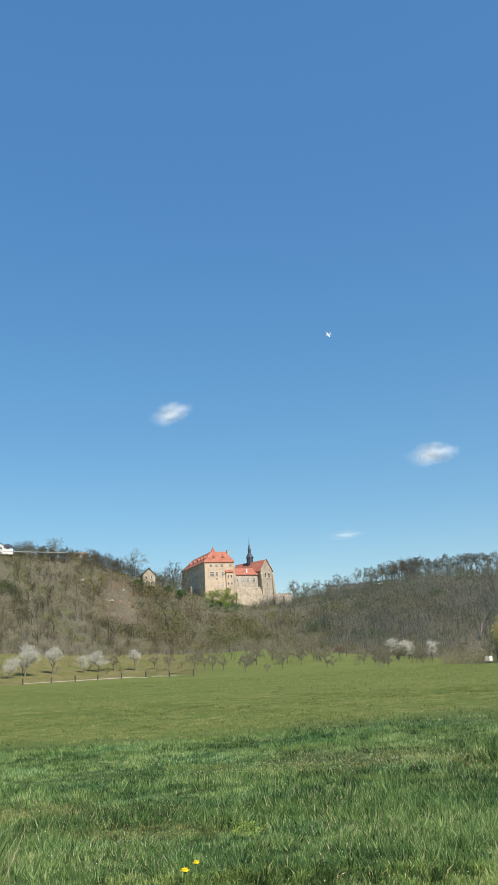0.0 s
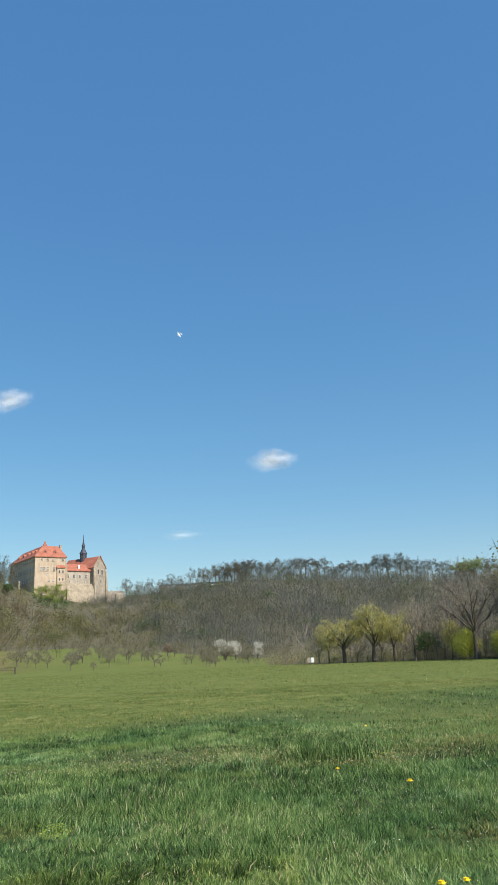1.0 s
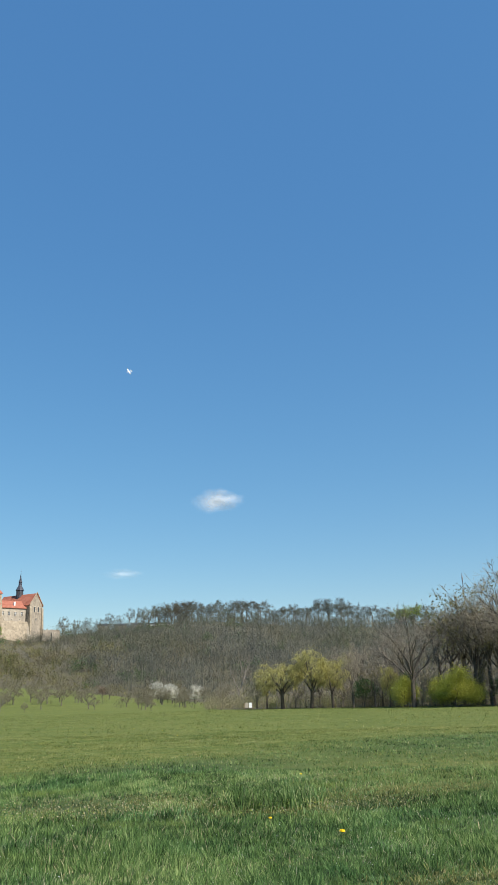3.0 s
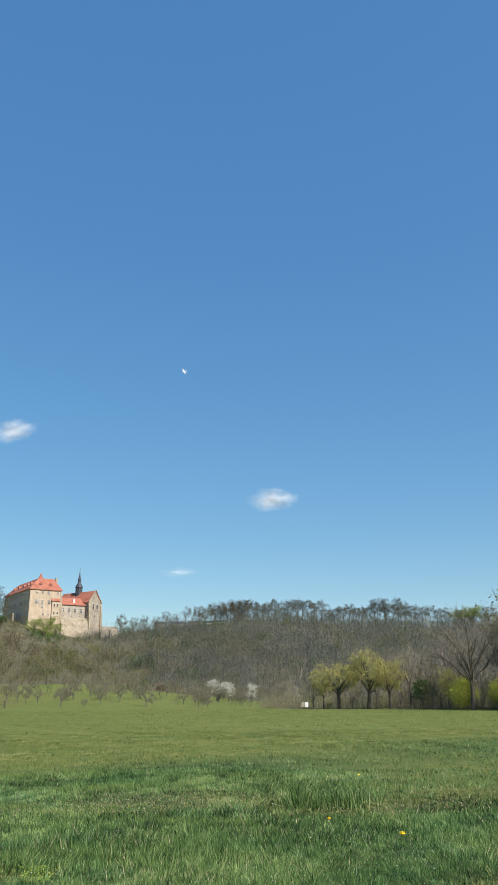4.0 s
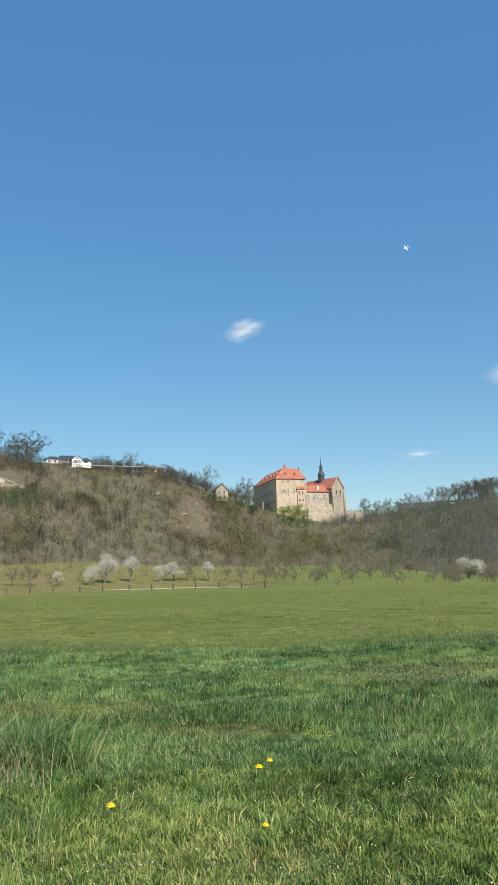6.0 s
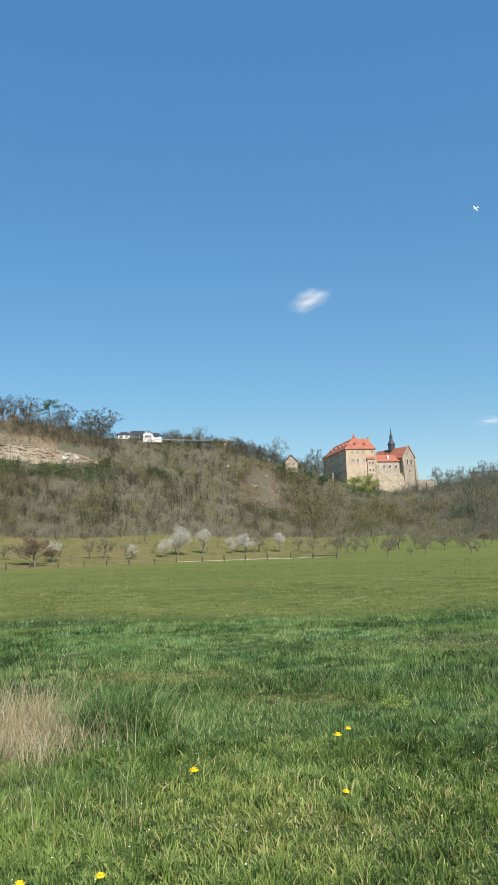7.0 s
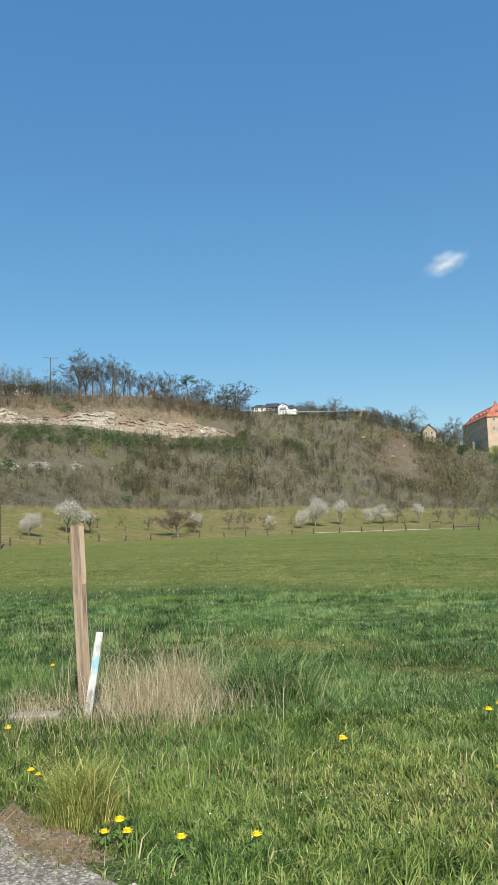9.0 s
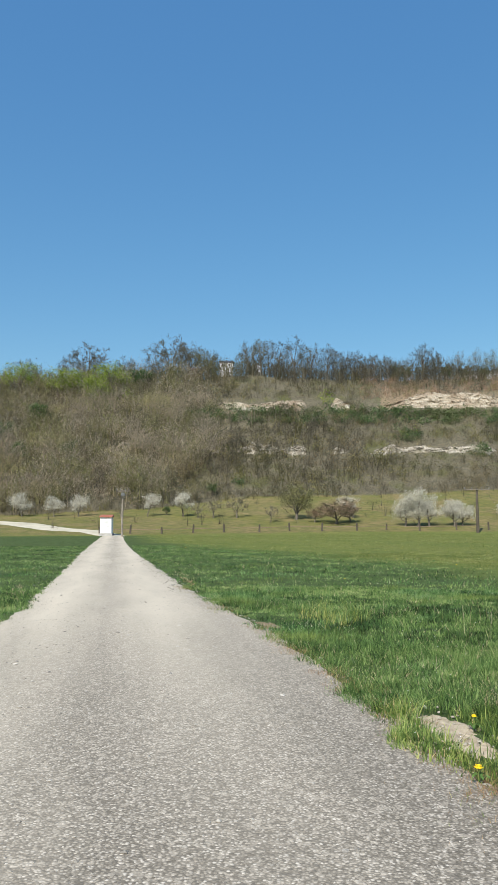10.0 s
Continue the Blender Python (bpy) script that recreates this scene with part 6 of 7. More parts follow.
def build_old_house():
    x, y = polar(7.85, 325)
    z = EYE + 325 * math.tan(radians(5.85))
    ob = thing("old_house", x, y, z, 16, "small gabled stone house half hidden by trees", "house")
    bm = solid(bmesh.new(), [(-2.6, 0, 0), (2.6, 0, 0), (2.6, 8, 0), (-2.6, 8, 0)], [(-2.6, 0, 4.6), (2.6, 0, 4.6), (2.6, 8, 4.6), (-2.6, 8, 4.6)])
    part("wall", bm, "rubble", ob)
    bm = solid(bmesh.new(), [(-2.6, 0.02, 4.6), (2.6, 0.02, 4.6), (0, 0.02, 7.2)], [(-2.6, 0.6, 4.6), (2.6, 0.6, 4.6), (0, 0.6, 7.2)])
    part("gable", bm, "rubble", ob)
    bm = roof_slopes(bmesh.new(), [(-3.0, -0.3, 4.3), (0, -0.3, 7.5), (0, 8.3, 7.5), (-3.0, 8.3, 4.3), (3.0, -0.3, 4.3), (3.0, 8.3, 4.3)], [[0, 1, 2, 3], [1, 4, 5, 2]], 0.25)
    part("roof", bm, "slate", ob)
    for a, b in ((-1.2, 3.0), (1.0, 3.0), (-1.2, 0.8), (1.0, 0.8)):
        wall_window(ob, a, -0.04, b, 0.7, 1.0, 0)


build_old_house()


def build_white_house():
    r = 292
    x, y = polar(18.95, r)
    ob = thing("white_house", x, y, EYE + r * math.tan(radians(8.70)), 21, "modern white house with dark roofs on the hilltop", "house")
    ob.scale = (0.78, 0.74, 0.60)

    def block(x0, x1, d0, d1, h, ridge, parent=ob, mat="white"):
        bm = bmesh.new()
        box(bm, x0, d0, -2.5, x1, d1, h)
        part("wall", bm, mat, parent)
        m, o = (d0 + d1) / 2, 0.5
        bm = roof_slopes(bmesh.new(), [(x0 - o, d0 - o, h), (x1 + o, d0 - o, h), (x1 + o, d1 + o, h), (x0 - o, d1 + o, h), (x0 + 1.6, m, ridge), (x1 - 1.6, m, ridge)], [[0, 1, 5, 4], [1, 2, 5], [2, 3, 4, 5], [3, 0, 4]], 0.25)
        part("roof", bm, "slate", parent)

    block(-10.6, -4.8, 0, 7, 2.6, 4.7)
    block(-5.6, 3.4, 1.2, 9, 2.6, 5.7, mat="slate")
    block(5.6, 10.2, 1.4, 8, 1.7, 4.3)
    bm = solid(bmesh.new(), [(1.2, 0.2, -2.5), (6.0, 0.2, -2.5), (6.0, 6, -2.5), (1.2, 6, -2.5)], [(1.2, 0.2, 2.7), (6.0, 0.2, 2.7), (6.0, 6, 2.7), (1.2, 6, 2.7)])
    part("wall", bm, "white", ob)
    bm = solid(bmesh.new(), [(1.2, 0.22, 2.7), (6.0, 0.22, 2.7), (3.6, 0.22, 4.75)], [(1.2, 0.9, 2.7), (6.0, 0.9, 2.7), (3.6, 0.9, 4.75)])
    part("gable", bm, "white", ob)
    bm = roof_slopes(bmesh.new(), [(0.8, -0.1, 2.5), (3.6, -0.1, 5.0), (3.6, 7, 5.0), (0.8, 7, 2.5), (6.4, -0.1, 2.5), (6.4, 7, 2.5)], [[0, 1, 2, 3], [1, 4, 5, 2]], 0.25)
    part("roof", bm, "slate", ob)
    for px, py, z, w, h in ((-9.2, -0.05, 0.5, 1.4, 1.3), (-6.6, -0.05, 0.5, 1.0, 1.3), (-3.6, 1.15, 0.6, 1.7, 1.7), (-1.2, 1.15, 0.6, 1.7, 1.7), (2.6, 0.15, 0.3, 0.9, 1.5), (3.7, 0.15, 0.3, 0.9, 1.5), (4.8, 0.15, 0.3, 0.9, 1.5), (3.6, 0.15, 2.9, 0.7, 0.8), (7.8, 1.35, 0.5, 1.6, 1.2)):
        wall_window(ob, px, py, z, w, h, 0, frame="white")
    wall = thing("terrace_wall", 0, 0, 0, 0, "long low pale terrace wall on the hilltop", "wall")
    for k in range(7):
        a0, a1 = 18.0 - k * 0.62, 17.995 - (k + 1) * 0.62
        p, q = polar(a0, r - 6), polar(a1, r - 6)
        z = EYE + (r - 6) * math.tan(radians(8.60 - 0.02 * k))
        d = Vector((q[1] - p[1], p[0] - q[0], 0)).normalized() * 0.2
        ring = [Vector((*p, z)) + d, Vector((*q, z)) + d, Vector((*q, z)) - d, Vector((*p, z)) - d]
        part("panel", solid(bmesh.new(), [c - Vector((0, 0, 0.30)) for c in ring], [c + Vector((0, 0, -0.1)) for c in ring]), "concrete", wall)


build_white_house()


def build_shed(az, r, el, w, d, h, mat, roof, label, name="shed", turn=0.0, group=""):
    x, y = polar(az, r)
    z = EYE + r * math.tan(radians(el)) if el is not None else height(x, y)
    ob = thing(name, x, y, z, az + turn, label, name.replace("_", " "), group)
    part("wall", box(bmesh.new(), -w / 2, 0, -3, w / 2, d, h), mat, ob)
    bm = roof_slopes(bmesh.new(), [(-w / 2 - 0.3, -0.3, h), (w / 2 + 0.3, -0.3, h), (w / 2 + 0.3, d / 2, h + d * 0.22), (-w / 2 - 0.3, d / 2, h + d * 0.22), (w / 2 + 0.3, d + 0.3, h), (-w / 2 - 0.3, d + 0.3, h)], [[0, 1, 2, 3], [3, 2, 4, 5]], 0.2)
    part("roof", bm, roof, ob)
    for k in (-0.28, 0.22):
        wall_window(ob, w * k, -0.03, h * 0.34, w * 0.14, h * 0.36, 0, frame="white")
    return ob


build_shed(12.9, 322, 7.95, 7, 5, 1.9, "rubble", "tile_old", "low tan shed with a brownish tiled roof on the brow")
build_shed(56.9, 262, 11.35, 4.6, 5, 1.9, "white", "slate", "small white house between hilltop trees", "cottage")
build_shed(59.2, 262, 10.85, 4.5, 5, 1.4, "rubble", "tiles", "low cottage with a red roof between trees", "cottage")
build_shed(54.6, 268, 11.15, 3.0, 4, 2.0, "white", "slate", "small white house between hilltop trees", "cottage")
build_shed(28.0, 286, 9.75, 3.2, 4, 2.6, "rubble", "tiles", "small red brick house behind bare trees", "cottage")
for a in (-5.4, -6.6, -7.8, -8.8, -9.7):
    build_shed(a, 462, 4.78 + 0.02 * abs(a), 6.5, 5, 1.7, "rubble_grey" if a > -8 else "white", "slate", "low garden hut on the ridge", "garden_hut", group="garden huts on the ridge")
for a in (39.2, 38.2, 37.2):
    build_shed(a, 268, 10.35, 5.5, 4, 1.3, "white", "slate", "low pale building behind the hilltop trees", "bungalow", group="hilltop bungalows")


def build_transformer():
    x, y = polar(65.5, 114)
    z = height(x, y)
    ob = thing("transformer_house", x, y, z, 58, "white transformer house with a red roof beside the lane", "transformer house")
    part("plinth", box(bmesh.new(), -0.92, -1.1, -0.3, 0.92, 1.1, 0.35, 0.03), "concrete", ob)
    part("wall", box(bmesh.new(), -0.80, -1.0, 0.35, 0.80, 1.0, 2.62, 0.02), "white", ob)
    bm = solid(bmesh.new(), [(-0.95, -1.2, 2.62), (0.95, -1.2, 2.62), (0.95, 1.2, 2.62), (-0.95, 1.2, 2.62)], [(-0.92, -1.15, 2.72), (0.92, -1.15, 2.72), (0.88, 0.6, 3.0), (-0.88, 0.6, 3.0)])
    part("roof", bm, "tiles", ob)
    door = part("door", box(bmesh.new(), -0.42, -1.05, 0.42, 0.42, -1.004, 2.2, 0.01), "white", ob, "plain white steel door")
    part("handle", box(bmesh.new(), 0.28, -1.09, 1.25, 0.36, -1.05, 1.42), "metal", door)
    bm = bmesh.new()
    for k in range(5):
        box(bm, -0.25, -1.075, 1.75 + k * 0.07, 0.25, -1.05, 1.79 + k * 0.07)
    part("vent", bm, "white", door)


build_transformer()


def build_pole(az, r, h, arm, label, boxed=False, z=None, radius=0.13, name="power_pole", tone="bark"):
    x, y = polar(az, r)
    ob = thing(name, x, y, height(x, y) if z is None else z, az + 4, label, "power pole")
    part("mast", lathe(bmesh.new(), [(radius * 1.2, -0.4), (radius, h * 0.5), (radius * 0.8, h)], 8), tone, ob)
    bm = box(bmesh.new(), -arm / 2, -radius - 0.12, h - 0.28, arm / 2, -radius, h - 0.12)
    a = part("crossarm", bm, "bark", ob)
    for k in (-0.48, -0.2, 0.2, 0.48):
        part("insulator", lathe(bmesh.new(), [(0.03, h - 0.12), (0.07, h - 0.05), (0.05, h + 0.02), (0.07, h + 0.06), (0.02, h + 0.14)], 6, arm * k, -radius - 0.06), "metal", a)
    if boxed:
        part("switch_box", box(bmesh.new(), -0.25, -0.6, h - 0.9, 0.25, -0.12, h - 0.45, 0.02), "metal", ob)
        part("brace", solid(bmesh.new(), [(-0.05, -0.1, h - 1.4), (0.05, -0.1, h - 1.4), (0.05, -0.02, h - 1.4), (-0.05, -0.02, h - 1.4)], [(arm * 0.4, -0.2, h - 0.3), (arm * 0.44, -0.2, h - 0.3), (arm * 0.44, -0.14, h - 0.3), (arm * 0.4, -0.14, h - 0.3)]), "metal", ob)
    return ob


build_pole(64.4, 108, 6.4, 1.7, "pale wooden power pole with a switch by the lane", True, tone="bark_pale")
build_pole(38.9, 124, 6.75, 3.7, "dark wooden power pole with a wide crossarm in the field", radius=0.21, tone="bark_dark")
build_pole(35.4, 262, 10.8, 4.8, "tall power pole with a crossarm on the hilltop", z=EYE + 262 * math.tan(radians(10.5)), radius=0.2)
build_pole(39.3, 250, 5.2, 2.6, "wooden power pole above the cliff", z=EYE + 250 * math.tan(radians(9.75)))
x, y = polar(-31.1, 162)
mast = thing("radio_mast", x, y, 0, 0, "thin grey radio mast above the trees", "mast")
part("mast", lathe(bmesh.new(), [(0.20, -1), (0.11, 12), (0.07, 24)], 6), "metal", mast)
part("antenna", lathe(bmesh.new(), [(0.05, 22.6), (0.15, 22.7), (0.15, 23.6), (0.05, 23.8), (0.05, 24.4)], 6), "metal", mast)


def build_fence():
    ob = thing("orchard_fence", 0, 0, 0, 0, "low wooden post fence along the orchard's foot", "fence")
    rng = random.Random(4)
    az, last = 66.0, None
    me = None
    while az > 3:
        r = float(np.interp(az, AZ, R_EDGE)) + 5.5 + 0.6 * math.sin(az)
        x, y = polar(az, r)
        p = Vector((x, y, height(x, y)))
        if me is None:
            bm = lathe(bmesh.new(), [(0.15, -0.4), (0.14, 1.05), (0.09, 1.18)], 6)
            me = bpy.data.meshes.new("post")
            bm.to_mesh(me)
            bm.free()
            me.materials.append(M["bark_dark"])
        o = new("post", me)
        o.parent = ob
        o.matrix_local = pose(*p, rng.uniform(-4, 4), rng.uniform(-4, 4), rng.uniform(0, 90)) @ Matrix.Diagonal((1, 1, rng.uniform(0.85, 1.15), 1))
        if last is not None and (az > 42 or rng.random() < 0.3):
            d = p - last
            s = Vector((-d.y, d.x, 0)).normalized() * 0.03
            bm = bmesh.new()
            a, b = last + Vector((0, 0, 0.62)), p + Vector((0, 0, 0.62))
            up = Vector((0, 0, 0.09))
            solid(bm, [a - s, a + s, a + s + up, a - s + up], [b - s, b + s, b + s + up, b - s + up])
            part("rail", bm, "wood", ob)
        last = p
        az -= math.degrees(rng.uniform(4.4, 5.6) / r)


build_fence()
# sign and small white hut at the far end of the field
x, y = polar(-15.6, 119)
sign = thing("field_sign", x, y, 0, -15, "white notice board on wooden posts at the field's end", "sign")
sign.scale = (0.58, 0.58, 0.58)
for k in (-0.95, 0.95):
    part("post", box(bmesh.new(), k - 0.06, 0, -0.3, k + 0.06, 0.12, 1.9), "wood", sign)
part("board", box(bmesh.new(), -0.85, -0.04, 0.55, -0.05, 0.0, 1.75, 0.01), "grey_plaster", sign)
part("board", box(bmesh.new(), 0.1, -0.04, 0.55, 0.85, 0.0, 1.75, 0.01), "white", sign)

# ---- sky things ----


def build_cloud(az, el, w, h, label, thick, seed, r=2400, tip=0.0):
    """A small fair-weather cloud: a lumpy, lens-shaped body."""
    d = heading(az, el)
    bm = bmesh.new()
    bmesh.ops.create_icosphere(bm, subdivisions=4, radius=1)
    for v in bm.verts:
        k = 1 + 0.18 * noise.noise(v.co * 2.1 + Vector((seed, 0, 0)))
        v.co = Vector((v.co.x * k, v.co.y * 0.35 * k, v.co.z * k))
    me = bpy.data.meshes.new("cloud")
    bm.to_mesh(me)
    bm.free()
    me.materials.append(M["cloud"])
    me.attributes.new("thick", "FLOAT", "POINT").data.foreach_set("value", np.array([thick * min(1.0, max(0.12, 0.62 + 0.62 * v.co.x + 0.2 * v.co.z)) for v in me.vertices], dtype=np.float32))
    for p in me.polygons:
        p.use_smooth = True
    s = r * math.tan(radians(1)) / 2
    ob = new("cloud", me)
    ob.matrix_world = Matrix.Translation(d * r) @ pose(0, 0, 0, 0, 0, az) @ pose(0, 0, 0, el, -tip, 0) @ Matrix.Diagonal((w * s, w * s, h * s, 1))
    tagged(ob, label, "cloud", "fair-weather clouds")


build_cloud(6.1, 18.35, 4.2, 2.2, "small white fair-weather cloud", 0.8, 1.0, tip=14)
build_cloud(-13.4, 14.0, 4.9, 2.3, "small bright white fair-weather cloud", 1.0, 4.0)
build_cloud(-6.5, 8.75, 3.8, 1.0, "thin flat white cloud near the horizon", 0.28, 7.0)


def build_plane():
    p = heading(-6.75, 23.8) * 190
    ob = thing("model_aeroplane", *p, 70, "white model aeroplane with dark wing tips in flight", "model aeroplane")
    ob.matrix_world = Matrix.Translation(p) @ (sun_from - heading(-6.75, 23.8)).to_track_quat("Z", "Y").to_matrix().to_4x4() @ pose(0, 0, 0, 0, 0, 30)
    bm = bmesh.new()
    rings = [(-0.62, 0.03), (-0.5, 0.08), (-0.1, 0.10), (0.3, 0.06), (0.75, 0.03)]
    loops = [[bm.verts.new((x, r * math.cos(a * math.pi / 4), r * math.sin(a * math.pi / 4))) for a in range(8)] for x, r in rings]
    for a, b in zip(loops, loops[1:]):
        for i in range(8):
            bm.faces.new((a[i], a[(i + 1) % 8], b[(i + 1) % 8], b[i]))
    bm.faces.new(loops[0][::-1]), bm.faces.new(loops[-1])
    part("fuselage", bm, "white_plane", ob)
    for s in (-1, 1):
        bm = solid(bmesh.new(), [(-0.22, s * 0.06, 0.06), (0.08, s * 0.06, 0.06), (0.08, s * 0.06, 0.10), (-0.22, s * 0.06, 0.10)], [(-0.16, s * 0.85, 0.10), (0.02, s * 0.85, 0.10), (0.02, s * 0.85, 0.12), (-0.16, s * 0.85, 0.12)])
        wing = part("wing", bm, "white_plane", ob)
        bm = solid(bmesh.new(), [(-0.162, s * 0.62, 0.085), (0.042, s * 0.62, 0.085), (0.042, s * 0.62, 0.122), (-0.182, s * 0.62, 0.122)], [(-0.165, s * 0.86, 0.095), (0.025, s * 0.86, 0.095), (0.025, s * 0.86, 0.127), (-0.165, s * 0.86, 0.127)])
        part("wing_tip", bm, "dark_plane", wing)
        bm = solid(bmesh.new(), [(0.58, s * 0.02, 0.02), (0.76, s * 0.02, 0.02), (0.76, s * 0.02, 0.035), (0.58, s * 0.02, 0.035)], [(0.64, s * 0.3, 0.02), (0.75, s * 0.3, 0.02), (0.75, s * 0.3, 0.03), (0.64, s * 0.3, 0.03)])
        part("tailplane", bm, "white_plane", ob)
    bm = solid(bmesh.new(), [(0.55, -0.01, 0.03), (0.78, -0.01, 0.03), (0.78, 0.01, 0.03), (0.55, 0.01, 0.03)], [(0.68, -0.008, 0.27), (0.78, -0.008, 0.27), (0.78, 0.008, 0.27), (0.68, 0.008, 0.27)])
    part("fin", bm, "dark_plane", ob)
    part("propeller", box(bmesh.new(), -0.66, -0.15, -0.012, -0.64, 0.15, 0.012), "dark_plane", ob)


build_plane()

# ---- posts at the lane's edge ----


def build_post():
    x, y = polar(32.75, 8.5)
    ob = thing("wooden_post", x, y, 0, 33, "tall weathered square wooden post leaning over the grass", "post")
    ob.matrix_world = pose(x, y, 0, 1.0, -2.0, 30)
    bm = bmesh.new()
    rows = 14
    loops = []
    for i in range(rows + 1):
        z = -0.3 + 2.12 * i / rows
        w = 0.062 + 0.006 * (i / rows) + 0.003 * noise.noise((0, 0, z * 3))
        o = 0.010 * noise.noise((2, 5, z * 1.6))
        loops.append([bm.verts.new((o + sx * w, sy * 0.055 + 0.003 * noise.noise((sx, sy, z * 7)), z + (0.012 * sx if i == rows else 0))) for sx, sy in ((-1, -1), (0.35, -1.02), (0.38, -1.0), (1, -1), (1, 1), (-1, 1))])
    k = 6
    for a, b in zip(loops, loops[1:]):
        for i in range(k):
            bm.faces.new((a[i], a[(i + 1) % k], b[(i + 1) % k], b[i]))
    bm.faces.new(loops[0][::-1]), bm.faces.new(loops[-1])
    shaft = part("shaft", bm, "post_wood", ob)
    part("split_face", box(bmesh.new(), 0.022, -0.060, 1.22, 0.069, -0.0545, 1.80), "pale_wood", shaft, "paler split strip of wood")
    x, y = polar(32.6, 8.1)
    ob = thing("marker_stake", x, y, 0, 33, "white-painted slanting stake with a smear of blue paint", "stake")
    ob.matrix_world = pose(x, y, 0, 2, 9.0, 31)
    bm = bmesh.new()
    solid(bm, [(-0.036, -0.016, -0.2), (0.036, -0.016, -0.2), (0.036, 0.016, -0.2), (-0.036, 0.016, -0.2)], [(-0.033, -0.015, 0.78), (0.034, -0.015, 0.785), (0.034, 0.015, 0.785), (-0.033, 0.015, 0.78)])
    bmesh.ops.bevel(bm, geom=bm.edges[:], offset=0.003, segments=1, affect="EDGES")
    part("stake", bm, "stake_paint", ob)


def post_materials():
    n = Nodes("split_post_wood")
    at = n.coords()
    g = n.noise(9.0, 5, 0.7, at, (3, 3, 0.18))
    b = n.noise(1.6, 3, 0.6, at)
    c = n.ramp(g, (0.34, (0.12, 0.085, 0.058)), (0.5, (0.28, 0.205, 0.14)), (0.68, (0.42, 0.33, 0.235)))
    c = n.mix(n.ramp(b, (0.5, (0, 0, 0)), (0.7, (0.6, 0.6, 0.6))), c, (0.20, 0.155, 0.115))
    n.colour(c, 0.85).bump(g, 0.6, 0.006)
    M["post_wood"] = n.mat
    M["pale_wood"] = plain("pale_wood", (0.33, 0.25, 0.16), (0.50, 0.40, 0.275), 8, 0.85, 0.4, stretch=(3, 3, 0.2))
    n = Nodes("white_paint_with_blue")
    at = n.coords()
    sep = n.tree.nodes.new("ShaderNodeSeparateXYZ")
    n.link(at, sep.inputs[0])
    w = n.noise(14, 4, 0.6, at)
    base = n.ramp(n.noise(22, 5, 0.7, at, (1, 1, 0.3)), (0.36, (0.34, 0.32, 0.28)), (0.50, (0.60, 0.595, 0.57)), (0.7, (0.72, 0.715, 0.70)))
    d = n.math("ADD", n.math("ABSOLUTE", n.math("SUBTRACT", sep.outputs[2], 0.48)), n.math("MULTIPLY", n.math("SUBTRACT", w, 0.5), 0.5))
    n.colour(n.mix(n.ramp(d, (0.02, (0.7, 0.7, 0.7)), (0.11, (0, 0, 0))), base, (0.20, 0.52, 0.60)), 0.6)
    M["stake_paint"] = n.mat
    M["petal"] = plain("dandelion_yellow", (0.78, 0.50, 0.01), (0.90, 0.66, 0.02), 60, 0.6)
    M["stem"] = plain("flower_stem", (0.14, 0.20, 0.05), (0.26, 0.28, 0.09), 20, 0.6)
    M["leaf"] = plain("flower_leaf", (0.06, 0.13, 0.025), (0.12, 0.20, 0.05), 20, 0.55)
    M["white_petal"] = plain("white_petals", (0.72, 0.72, 0.68), (0.84, 0.84, 0.80), 40, 0.7)
    M["dead_wood"] = plain("grey_dead_wood", (0.24, 0.21, 0.165), (0.42, 0.375, 0.30), 5, 0.95, 0.6, stretch=(0.4, 4, 4))


post_materials()
build_post()

# a rotting plank in the straw, and stones at the verge
x, y = polar(36.0, 8.05)
plank = thing("old_plank", x, y, 0.01, 18, "grey weathered plank lying in dry straw", "plank")
bm = bmesh.new()
box(bm, -0.23, -0.07, 0.0, 0.23, 0.07, 0.06, 0.012)
for v in bm.verts:
    v.co.z += 0.012 * noise.noise(v.co * 9)
part("board", bm, "dead_wood", plank)

# ---- grass ----


def blades(rng, x, y, h, w, bend=0.5, segs=2, z=None, lean=None):
    """Grass blades: tapering, bent over to one side."""
    n = len(x)
    z0 = land(x, y)[0] if z is None else z
    a = rng.uniform(0, 2 * np.pi, n)
    b = rng.uniform(0.15, 1.0, n) * bend
    dx, dy = np.cos(a) * b, np.sin(a) * b
    if lean is not None:
        dx, dy = dx + lean[0], dy + lean[1]
    f = rng.uniform(0, 2 * np.pi, n)
    sx, sy = np.cos(f) * w * 0.5, np.sin(f) * w * 0.5
    base = np.stack([x, y, z0 - 0.01], -1)
    S = np.stack([sx, sy, np.zeros(n)], -1)
    tip = base + np.stack([dx * h, dy * h, h * np.sqrt(np.maximum(0.15, 1 - b * b * 0.7))], -1)
    if segs == 1:
        V = np.stack([base - S, base + S, tip], 1)
        return V.reshape(-1, 3), np.arange(3 * n).reshape(-1, 3), 3
    mid = base + np.stack([dx * h * 0.28, dy * h * 0.28, h * 0.58 * np.ones(n)], -1)
    V = np.stack([base - S, base + S, mid + S * 0.75, mid - S * 0.75, tip], 1)
    k = (np.arange(n) * 5)[:, None]
    T = np.stack([k + [0, 1, 2], k + [0, 2, 3], k + [3, 2, 4]], 1).reshape(-1, 3)
    return V.reshape(-1, 3), T, 5


def sector(rng, n, az0, az1, r0, r1):
    az = np.radians(rng.uniform(az0, az1, n))
    r = np.sqrt(rng.uniform(r0 ** 2, r1 ** 2, n))
    return -np.sin(az) * r, np.cos(az) * r


